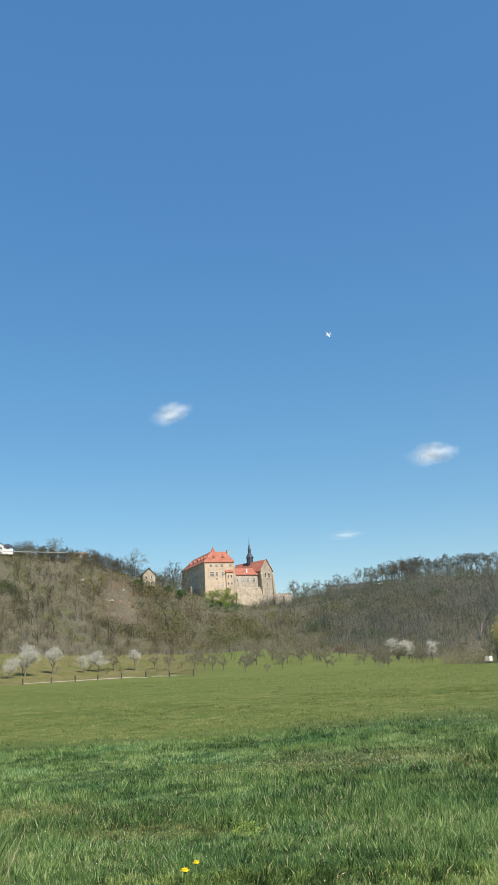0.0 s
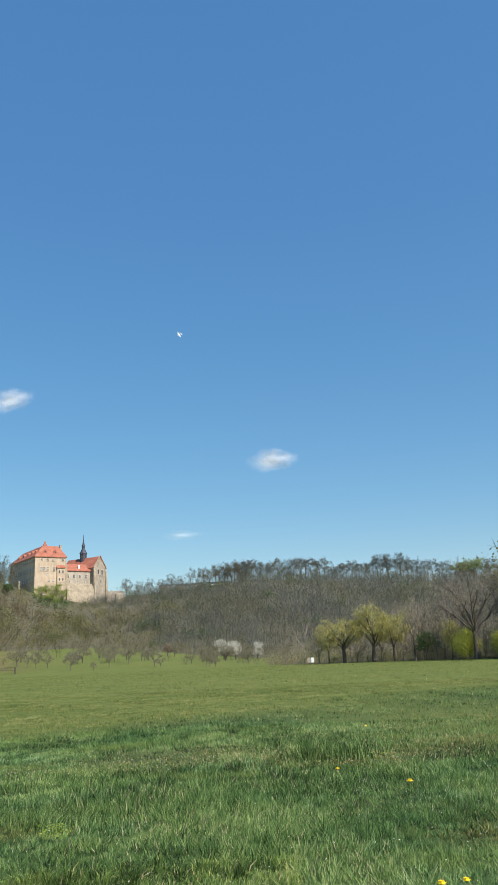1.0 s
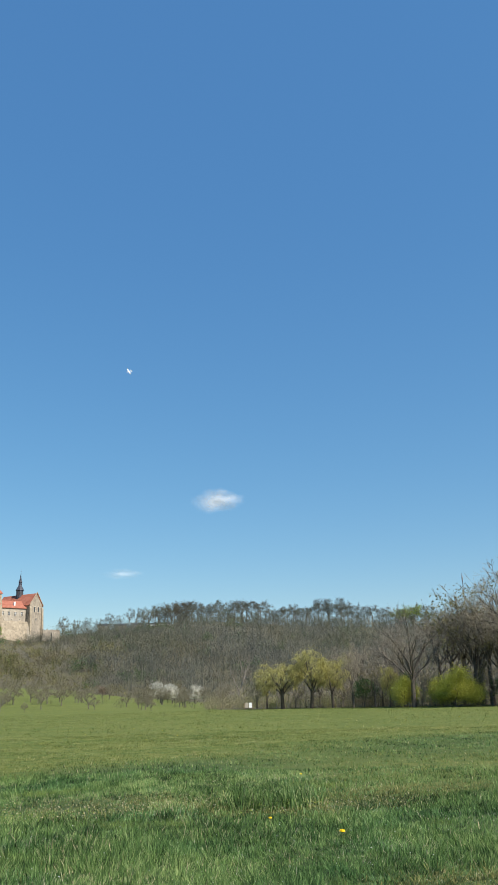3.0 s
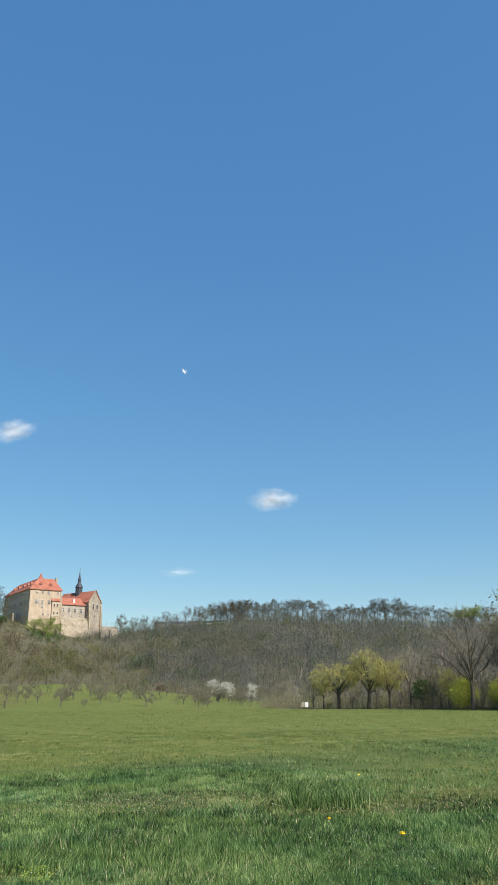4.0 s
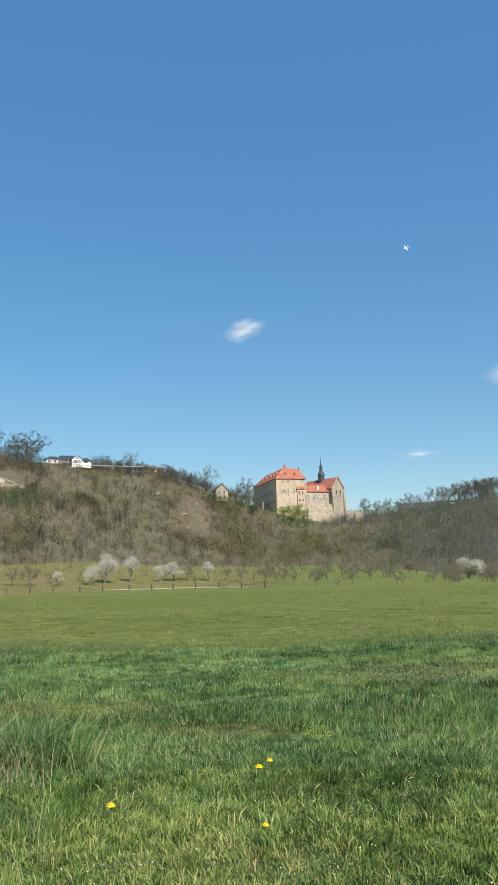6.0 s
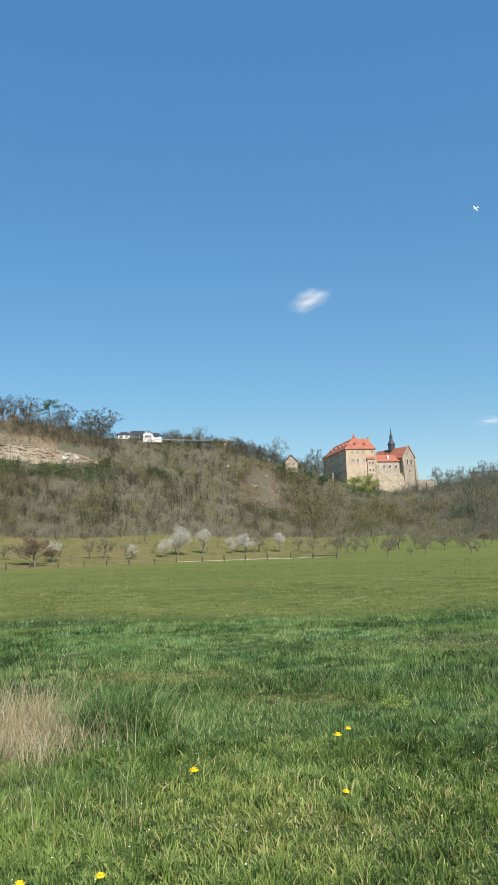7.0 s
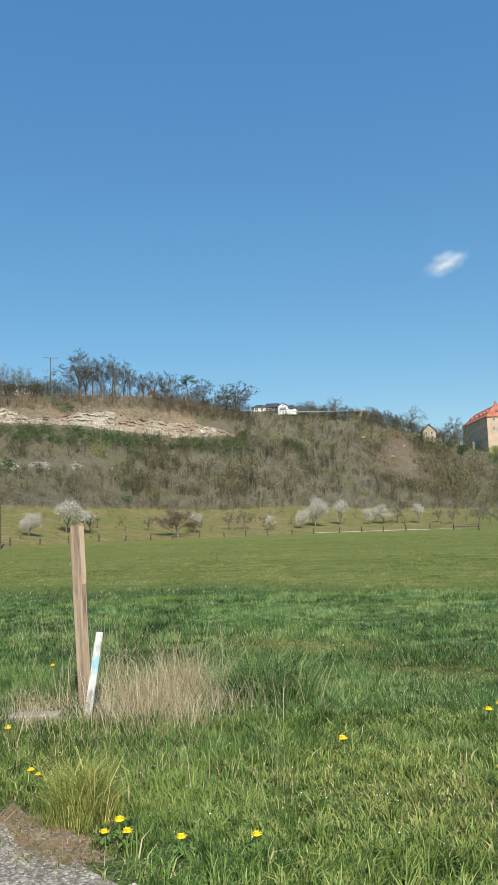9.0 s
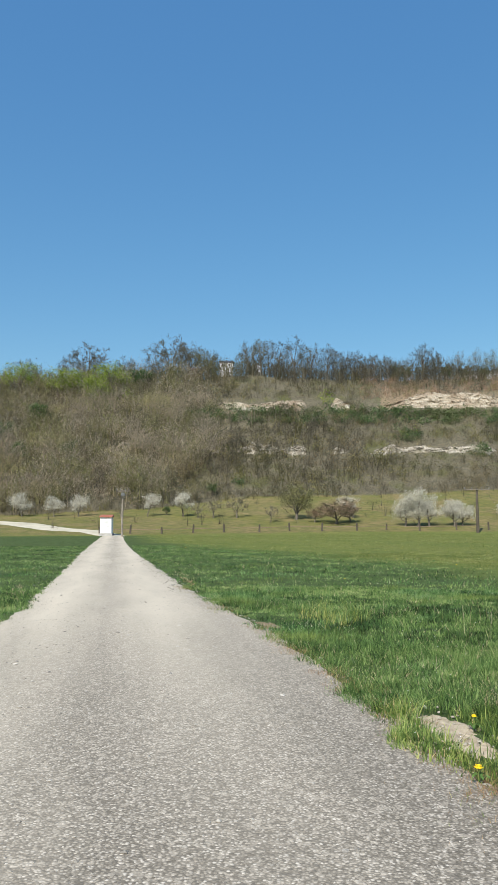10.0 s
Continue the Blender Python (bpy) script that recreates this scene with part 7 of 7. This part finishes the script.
def verge(x, y):
    """0 on the lane, rising to 1 where the grass stands full."""
    s, q = on_road(x, y)
    q = q - lane_mid(s)
    e = lane_half(s) + 0.20 * wave(x, y, 0.8, 2) + 0.17 * wave(x, y, 0.28, 6)
    return np.where(q > 0, np.clip((q - e + 0.16) / 0.26, 0, 1), np.clip((-q - e + 0.15) / 0.24, 0, 1))


BARE = [(-3.1, 4.08, 0.92, 0.42), (-4.75, 5.32, 0.60, 0.25), (-4.25, 5.02, 0.32, 0.17), (-4.9, 6.80, 0.5, 0.35), (-10.8, 7.9, 0.5, 0.16)]


def worn(x, y):
    """Places at the verge where little grows."""
    k = np.zeros(len(x))
    for bx, by, a, b in BARE:
        u, v = on_road(x - bx, y - by)
        k = np.maximum(k, np.clip(1.7 - np.hypot(u / a, v / b), 0, 1))
    return k


LOW = [(1.5, 15.0, 2.3, 1.6), (-1.2, 9.6, 1.3, 0.5), (4.6, 13.4, 2.0, 1.1), (4.1, 7.6, 1.0, 0.6), (-0.7, 5.3, 1.2, 0.7), (-3.6, 11.2, 1.6, 0.7), (7.7, 14.6, 2.4, 0.9)]


def low_spot(x, y):
    """Patches where clover and low weeds take over from tall grass."""
    k = np.zeros(len(x))
    for bx, by, a, b in LOW:
        k = np.maximum(k, np.clip(1.3 - np.hypot((x - bx) / a, (y - by) / b), 0, 1))
    return k


def sward(name, seed, n, az0, az1, r0, r1, hgt, wid, segs, mat, label, zone=None, bend=0.55, tone_bias=0.0):
    rng = np.random.default_rng(seed)
    x, y = sector(rng, n, az0, az1, r0, r1)
    if zone == "low":
        spot = np.array(LOW)[rng.integers(0, len(LOW), n)]
        x, y = spot[:, 0] + rng.normal(0, 0.65, n) * spot[:, 2], spot[:, 1] + rng.normal(0, 0.65, n) * spot[:, 3]
    k = verge(x, y)
    keep = rng.random(n) < k * (1 - worn(x, y)) * (1 - 0.55 * low_spot(x, y))
    keep &= np.abs(on_road(x, y)[1]) > 1.2
    lz = lush_zone(x, y)
    if zone == "lush":
        keep &= rng.random(n) < lz
    elif zone == "short":
        keep &= rng.random(n) < 1 - lz
    elif zone == "low":
        keep = (rng.random(n) < 0.1 + 1.2 * low_spot(x, y)) & (k > 0.5)
    x, y, k = x[keep], y[keep], k[keep]
    # tufts: the blades of one tuft share its height, tone and lean, and spread outwards from its middle
    cell = 0.13 if r0 < 7 else 0.24 if r0 < 12 else 0.42 if r0 < 40 else 0.9
    mix = 0.45 if r0 < 7 else 0.65
    wx, wy = 0.8 * x + 0.6 * y + 0.45 * cell * wave(x, y, cell * 0.8, 31), 0.8 * y - 0.6 * x + 0.45 * cell * wave(x, y, cell * 0.9, 33)
    ci, cj = np.floor(wx / cell).astype(int), np.floor(wy / cell).astype(int)
    key = (ci * 73856093) ^ (cj * 19349663)

    def own(k):
        return np.modf(np.abs(np.sin(key % 99991 * 12.9898 + k * 78.233) * 43758.5453))[0]

    du, dv = wx / cell - ci - 0.3 - 0.4 * own(1), wy / cell - cj - 0.3 - 0.4 * own(2)
    far = np.clip(np.hypot(du, dv) / 0.7, 0, 1)
    clump = (0.62 + 0.70 * own(3) ** 2) * (1 - 0.45 * far ** 2) + 0.26 * wave(x, y, 0.8, 7) + 0.18 * wave(x, y, 2.6, 9)
    h = hgt * np.clip(clump, 0.25, 1.7) * rng.uniform(0.6, 1.25, len(x)) * (0.45 + 0.55 * k) * (1 - 0.45 * low_spot(x, y))
    sway = (0.22 * wave(x, y, 0.5, 11) + 0.55 * (0.8 * du - 0.6 * dv), 0.22 * wave(x, y, 0.45, 13) + 0.55 * (0.6 * du + 0.8 * dv))
    tone = np.clip(0.5 + 0.85 * (rng.beta(1.6, 1.8, len(x)) - 0.5) + mix * (own(4) - 0.5) + 0.20 * wave(x, y, 0.9, 4) + 0.10 * wave(x, y, 3.1, 15) + tone_bias, 0, 0.94)
    if zone == "short":
        tone = np.clip(0.48 + 1.25 * (tone - 0.5), 0, 0.97)
        h = h * (0.7 + 0.6 * own(5) ** 2)
    dead = rng.random(len(x)) < np.clip(0.018 + 0.040 * wave(x, y, 0.6, 17) + (0.02 if r0 < 7 else 0), 0.005, 0.12)
    tone = np.where(dead, 1.0, tone)
    V, T, c = blades(rng, x, y, h, wid * rng.uniform(0.7, 1.3, len(x)), bend, segs, lean=sway)
    ob = new(name, mesh_of(name, V, T, mat, np.repeat(tone, c)))
    tagged(ob, label, "grass", kind="stuff")


sward("near_grass", 1, 140000, -14, 74, 3.6, 7.6, 0.145, 0.0090, 2, "verge_grass", "lush yellow-green grass beside the lane", "lush", 1.0)
sward("low_weeds", 6, 70000, -38, 60, 4.5, 22, 0.10, 0.020, 1, "weed", "low yellowish weeds and clover between the grass", "low", 1.5)
sward("tall_grass", 2, 235000, -38, 76, 6.4, 11.5, 0.135, 0.0100, 1, "grass", "dense lush blue-green meadow grass", "lush", 0.95)
sward("tall_grass", 7, 290000, -38, 76, 11.5, 21, 0.125, 0.0150, 1, "grass", "tall lush blue-green meadow grass", "lush", 0.95)
sward("mid_grass", 3, 300000, -40, 82, 20, 60, 0.110, 0.028, 1, "grass", "tall lush blue-green meadow grass", "lush", 1.0)
sward("short_grass", 4, 270000, -38, 68, 12.5, 45, 0.085, 0.021, 1, "short", "shorter yellow-green grass of the open field", "short", 1.0)
sward("field_grass", 5, 100000, -40, 74, 45, 125, 0.105, 0.060, 1, "short", "yellow-green grass of the open field", "short", 0.9)


def straw_patch(name, seed, n, cx, cy, a, b, h, label, mat="straw", w=0.0045, bend=0.85, segs=2, tufts=0):
    rng = np.random.default_rng(seed)
    m = tufts or max(6, n // 28)
    tu, tv = np.clip(rng.normal(0, 0.5, m), -1.3, 1.3) * a, np.clip(rng.normal(0, 0.5, m), -1.3, 1.3) * b
    k = rng.integers(0, m, n)
    ou, ov = rng.normal(0, min(0.09, b * 0.3), n), rng.normal(0, min(0.09, b * 0.3), n)
    u, v = tu[k] + ou, tv[k] + ov
    x, y = cx - RS * u + RC * v, cy + RC * u + RS * v
    lu, lv = rng.normal(0, 0.22, m)[k] + ou * 2.5, rng.normal(0, 0.22, m)[k] + ov * 2.5
    tall = rng.uniform(0.5, 1.15, m)[k]
    V, T, c = blades(rng, x, y, h * tall * rng.uniform(0.35, 1.1, n), w * rng.uniform(0.6, 1.3, n), bend, segs, lean=(-RS * lu + RC * lv, RC * lu + RS * lv))
    ob = new(name, mesh_of(name, V, T, mat, np.repeat(rng.random(n), c)))
    tagged(ob, label, "grass", kind="stuff")


straw_patch("dry_grass", 10, 1300, -3.95, 7.6, 0.85, 1.0, 0.30, "tangled mat of dry straw-coloured grass", bend=1.6)
straw_patch("dry_grass", 11, 620, -4.0, 7.8, 0.75, 0.95, 0.80, "tall clump of dry straw-coloured grass beside the post", bend=0.75)
straw_patch("dry_grass", 26, 900, -3.9, 7.7, 0.85, 1.0, 0.62, "broken dry grass stalks leaning over each other", w=0.0045, bend=1.8, tufts=260)
straw_patch("dry_grass", 27, 560, -3.55, 6.7, 0.85, 1.1, 0.50, "loose dry grass stalks among green blades", w=0.0038, bend=1.3, tufts=180)
straw_patch("dry_grass", 28, 600, -3.75, 7.3, 0.85, 1.0, 0.36, "flattened pale grass stalks lying across each other", w=0.0042, bend=2.3, tufts=240)
straw_patch("dry_grass", 12, 380, -3.6, 6.6, 1.0, 0.7, 0.40, "dry straw-coloured grass at the foot of the stake", bend=1.2)
straw_patch("dry_grass", 13, 700, -5.05, 7.0, 0.7, 0.3, 0.16, "flattened dry straw round a plank", bend=0.95)
straw_patch("dry_grass", 24, 900, -4.75, 6.45, 0.5, 0.22, 0.16, "dry straw half covering a plank", bend=1.1)
straw_patch("dry_stalks", 14, 170, -10.6, 8.9, 0.75, 0.45, 0.55, "sparse grey-green and dry stalks at the lane's edge", "tussock", 0.0045, 0.6)
straw_patch("dry_stalks", 15, 150, -3.3, 5.6, 1.6, 0.6, 0.45, "scattered dry stalks in the grass", w=0.003, bend=0.35, tufts=90)
straw_patch("dry_stalks", 16, 220, -6.5, 10.5, 3.2, 1.6, 0.65, "scattered dry stalks in the grass", w=0.004, bend=0.3, tufts=120)
straw_patch("dry_stalks", 17, 70, 3.0, 14.0, 5.0, 4.0, 0.34, "scattered dry stalks in the grass", w=0.005, bend=0.5, tufts=60)
straw_patch("withered_plants", 18, 7000, -3.15, 4.12, 1.0, 0.5, 0.060, "rust-brown withered plants on bare ground", "rust", 0.007, 1.5, 1, 420)
straw_patch("withered_plants", 19, 500, -5.9, 5.75, 1.4, 0.22, 0.06, "rust-brown withered plants along the lane's edge", "rust", 0.005, 0.95)
for n_, s_, q_ in ((31, 6.0, 2.3), (32, 10.0, 2.28), (33, 15.5, 2.22), (34, 23, 2.1), (35, 9, -2.3), (36, 18, -2.2)):
    straw_patch("withered_plants", n_, 700, *lane_point(s_, q_), 3.2 if s_ > 8 else 1.6, 0.16, 0.07, "rust-brown withered plants along the lane's edge", "rust", 0.007, 0.95, 1)
    straw_patch("dry_grass", n_ + 20, 260, *lane_point(s_ + 1.2, q_ + (0.1 if q_ > 0 else -0.1)), 2.6, 0.16, 0.12, "thin dry grass along the lane's edge", "straw", 0.006, 0.95, 1)
for n_, s_, q_, k_ in ((61, 4.4, 2.52, 300), (62, 5.6, 2.62, 420), (63, 6.9, 2.66, 460), (64, 8.4, 2.60, 380), (65, 10.2, 2.55, 360), (66, 12.4, 2.42, 360), (67, 15.5, 2.15, 360), (68, 20, 1.85, 360)):
    straw_patch("verge_tuft", n_, k_, *lane_point(s_, q_ - 0.10), 0.60 + 0.03 * s_, 0.22, 0.15, "low ragged weeds creeping onto the gravel", "weed", 0.0055, 1.3, 1)
    straw_patch("withered_plants", n_ + 20, 420, *lane_point(s_ + 0.4, q_ - 0.20), 0.7, 0.20, 0.09, "rust-brown withered plants along the lane's edge", "rust", 0.006, 1.2, 1)
straw_patch("grass_tussock", 20, 2600, -2.92, 4.52, 0.16, 0.16, 0.40, "dense upright grass tussock at the verge", "tussock", 0.0045, 0.9)
straw_patch("grass_tussock", 21, 3400, -2.95, 8.0, 0.42, 0.32, 0.52, "arching dark green grass tussock", "grass", 0.008, 1.25)
straw_patch("grass_tussock", 22, 1400, 4.1, 13.5, 0.6, 0.35, 0.48, "tall dark green grass tussock", "grass", 0.010, 0.7)
straw_patch("sparse_grass", 25, 420, -3.1, 4.1, 0.75, 0.4, 0.09, "sparse young grass on bare soil", "verge_grass", 0.007, 1.0, 1)
straw_patch("grass_tussock", 23, 900, -0.4, 9.7, 0.8, 0.25, 0.22, "low dark green grass tussock", "grass", 0.008, 0.8)


def sand_patches():
    rng = random.Random(9)
    for (bx, by, a, b), mat in zip(BARE, ("soil", "sand", "sand", "", "soil")):
        if not mat:
            continue
        bm = bmesh.new()
        ring = []
        for i in range(44):
            t = 2 * math.pi * i / 44
            k = 1.05 + 0.75 * noise.noise((math.cos(t) * 1.9 + bx, math.sin(t) * 1.9, 0)) + 0.35 * noise.noise((math.cos(t) * 7 + bx, math.sin(t) * 7, 4))
            u, v = math.cos(t) * a * k, math.sin(t) * b * k
            ring.append((bx - RS * u + RC * v, by + RC * u + RS * v))
        c = bm.verts.new((bx, by, 0.012))
        inner = [bm.verts.new((bx + (x - bx) * 0.6, by + (y - by) * 0.6, 0.006 + 0.012 * rng.random())) for x, y in ring]
        outer = [bm.verts.new((x, y, -0.012)) for x, y in ring]
        for i in range(44):
            j = (i + 1) % 44
            bm.faces.new((c, inner[i], inner[j]))
            bm.faces.new((inner[i], outer[i], outer[j], inner[j]))
        tagged(part("bare_sand" if mat == "sand" else "bare_soil", bm, mat, None, "patch of pale bare sand at the lane's edge" if mat == "sand" else "patch of bare brown soil at the lane's edge"), category=mat, kind="structure")


sand_patches()


def stones(name, seed, n, s0, s1, size, label):
    """Loose chippings lying on the lane, most along its edges."""
    rng = np.random.default_rng(seed)
    s = s0 + (s1 - s0) * rng.random(n) ** 1.5
    q = np.where(rng.random(n) < 0.55, rng.uniform(-2.2, 2.4, n), lane_mid(s) + lane_half(s) - 0.22 + rng.normal(0, 0.24, n))
    x, y = -RS * s + RC * q, RC * s + RS * q
    octa = np.array([(1, 0.3, 0.1), (-0.2, 1, 0), (-1, 0.1, -0.1), (0.2, -1, 0.1), (0.1, 0.1, 0.45), (0, 0, -0.5)])
    tri = np.array([(0, 1, 4), (1, 2, 4), (2, 3, 4), (3, 0, 4), (1, 0, 5), (2, 1, 5), (3, 2, 5), (0, 3, 5)])
    sz = size * rng.gamma(2.0, 0.5, n)[:, None, None]
    v = octa[None] * rng.uniform(0.6, 1.3, (n, 6, 1)) * sz
    a = rng.uniform(0, 2 * np.pi, n)
    c, sn = np.cos(a)[:, None], np.sin(a)[:, None]
    lift = 0.05 * (1 - 0.8 * np.minimum(np.abs(q) / 2.2, 1) ** 3)
    V = np.stack([v[..., 0] * c - v[..., 1] * sn + x[:, None], v[..., 0] * sn + v[..., 1] * c + y[:, None], v[..., 2] + (np.where(np.abs(q) < 2.2, lift, 0.004) + land(x, y)[0])[:, None] + size * 0.2], -1)
    T = (tri[None] + (np.arange(n) * 6)[:, None, None]).reshape(-1, 3)
    ob = new(name, mesh_of(name, V.reshape(-1, 3), T, "stones"))
    tagged(ob, label, "gravel", kind="stuff")


stones("loose_gravel", 31, 10000, 2.2, 17, 0.0060, "loose grey crushed-stone chippings on the lane")
stones("coarse_gravel", 32, 1900, 2.5, 36, 0.0115, "coarser pale stones along the lane's edge")


def pebble(x, y, size, seed):
    """A single stone lying in the sand at the lane's edge."""
    bm = bmesh.new()
    bmesh.ops.create_icosphere(bm, subdivisions=2, radius=1)
    for v in bm.verts:
        k = 1 + 0.35 * noise.noise(v.co * 1.4 + Vector((seed, 0, 0)))
        v.co = Vector((v.co.x * k, v.co.y * 0.75 * k, v.co.z * 0.55 * k)) * size
    ob = part("stone", bm, "pebble", None, "pale limestone stone lying in the sandy verge")
    ob.matrix_world = pose(x, y, size * 0.3 + 0.015, 0, 0, 47 * seed)
    tagged(ob, category="stone", group="stones at the verge")


prnd = random.Random(21)
for k in range(64):
    bx, by, a, b = BARE[1 + k % 2]
    u, v = prnd.uniform(-1.15, 1.15) * a, prnd.uniform(-1.7, 1.0) * b
    pebble(bx - RS * u + RC * v, by + RC * u + RS * v, prnd.uniform(0.008, 0.021), k + 1.0)

# ---- flowers ----


def dandelion(rng, x, y, h, size, label):
    ob = thing("dandelion", x, y, 0, rng.uniform(0, 360), label, "flower", "dandelions")
    part("stem", lathe(bmesh.new(), [(0.004, -0.02), (0.0035, h * 0.5), (0.004, h)], 5), "stem", ob)
    bm = bmesh.new()
    for k in range(26):
        a, tier = k * 2.4, (k % 3) / 2
        d = Vector((math.cos(a), math.sin(a), 0.2 + 1.0 * tier)).normalized()
        s = Vector((-math.sin(a), math.cos(a), 0)) * size * 0.16
        c = Vector((0, 0, h + 0.002 * tier))
        tip = c + d * size * (1 - 0.35 * tier)
        vs = [bm.verts.new(p) for p in (c - s * 0.3, c + s * 0.3, tip + s, tip - s)]
        bm.faces.new(vs)
    lathe(bm, [(size * 0.72, h + 0.001), (size * 0.62, h + size * 0.30), (size * 0.12, h + size * 0.52)], 8)
    head = part("flower_head", bm, "petal", ob)
    part("sepals", lathe(bmesh.new(), [(0.003, h - 0.014), (size * 0.35, h - 0.004), (size * 0.3, h + 0.002)], 6), "stem", head)
    for k in range(6):
        a = k * 1.05 + rng.uniform(-0.3, 0.3)
        d, s = Vector((math.cos(a), math.sin(a), 0)), Vector((-math.sin(a), math.cos(a), 0))
        bm = bmesh.new()
        ln = rng.uniform(0.05, 0.09)
        pts = [(0.0, 0.006, 0.01), (0.25, 0.005, 0.04), (0.45, 0.012, 0.06), (0.55, 0.005, 0.065), (0.8, 0.013, 0.06), (1.0, 0.0, 0.045)]
        left = [bm.verts.new(d * t * ln + s * w + Vector((0, 0, z))) for t, w, z in pts]
        right = [bm.verts.new(d * t * ln - s * w + Vector((0, 0, z))) for t, w, z in pts[:-1]]
        mid = [bm.verts.new(d * t * ln + Vector((0, 0, z - 0.006))) for t, w, z in pts[:-1]]
        for i in range(4):
            bm.faces.new((mid[i], mid[i + 1], left[i + 1], left[i]))
            bm.faces.new((right[i], right[i + 1], mid[i + 1], mid[i]))
        bm.faces.new((mid[4], left[5], left[4])), bm.faces.new((right[4], left[5], mid[4]))
        part("leaf", bm, "leaf", ob)
    return ob


frng = random.Random(12)
for x, y, h, s in ((-0.71, 7.18, 0.15, 0.040), (-0.64, 7.42, 0.15, 0.034), (-0.53, 5.68, 0.13, 0.028), (-1.66, 6.03, 0.15, 0.040), (-2.04, 4.12, 0.11, 0.032), (-1.67, 4.26, 0.11, 0.031), (-2.47, 4.22, 0.12, 0.036), (-2.52, 4.14, 0.08, 0.028), (-2.36, 4.11, 0.11, 0.032), (-3.55, 4.87, 0.12, 0.028), (-3.44, 4.80, 0.12, 0.024), (3.90, 9.90, 0.15, 0.046), (3.43, 11.31, 0.15, 0.034), (2.48, 5.93, 0.12, 0.036), (2.67, 5.94, 0.12, 0.034),
                   (-5.84, 8.35, 0.16, 0.036), (-4.40, 5.70, 0.15, 0.036), (-3.72, 4.42, 0.10, 0.034), (-4.57, 5.42, 0.12, 0.026)):
    dandelion(frng, x, y, h, s, "yellow dandelion in flower among the grass")


def specks(name, seed, n, area, h0, h1, size, mat, label):
    """Tiny flower heads scattered in the grass."""
    rng = np.random.default_rng(seed)
    x, y = area(rng, n)
    ok = verge(x, y) > 0.6
    x, y = x[ok], y[ok]
    n = len(x)
    z = rng.uniform(h0, h1, n) + land(x, y)[0]
    s = size * rng.uniform(0.6, 1.3, n)
    a = rng.uniform(0, 2 * np.pi, n)
    ring = [np.stack([x + np.cos(a + k * 1.2566) * s, y + np.sin(a + k * 1.2566) * s, z + 0.3 * s * np.sin(k * 2.1)], -1) for k in range(5)]
    top = np.stack([x, y, z + s * 0.7], -1)
    V = np.stack(ring + [top], 1).reshape(-1, 3)
    k = (np.arange(n) * 6)[:, None]
    T = np.concatenate([np.stack([k[:, 0] + i, k[:, 0] + (i + 1) % 5, k[:, 0] + 5], 1) for i in range(5)])
    ob = new(name, mesh_of(name, V, T, mat, np.repeat(rng.random(n), 6)))
    tagged(ob, label, "flowers", kind="stuff")


def spots(places):
    def area(rng, n):
        k = rng.integers(0, len(places), n)
        p = np.array(places)[k]
        return p[:, 0] + rng.normal(0, 1, n) * p[:, 2], p[:, 1] + rng.normal(0, 1, n) * p[:, 3]
    return area


specks("white_flowers", 41, 1000, lambda rng, n: sector(rng, n, -36, 45, 4.4, 15), 0.07, 0.15, 0.0050, "white_petal", "tiny white chickweed flowers scattered in the grass")
specks("clover_heads", 42, 2200, spots([(1.5, 15.0, 1.3, 0.8), (2.4, 14.2, 0.9, 0.5), (0.4, 13.8, 0.9, 0.5), (4.8, 13.2, 1.2, 0.6), (5.5, 17.5, 1.8, 0.8)]), 0.05, 0.10, 0.008, "straw", "pale seed heads on a low weedy patch")
specks("yellow_flowers", 43, 80, lambda rng, n: sector(rng, n, -38, 60, 14, 60), 0.10, 0.16, 0.022, "petal", "scattered far yellow dandelion heads")
specks("weed_flowers", 44, 420, spots([(0.4, 13.6, 0.6, 0.3), (4.2, 12.9, 0.4, 0.3), (-0.25, 8.9, 0.09, 0.06)]), 0.06, 0.17, 0.011, "fresh", "yellow-green spurge in the grass")
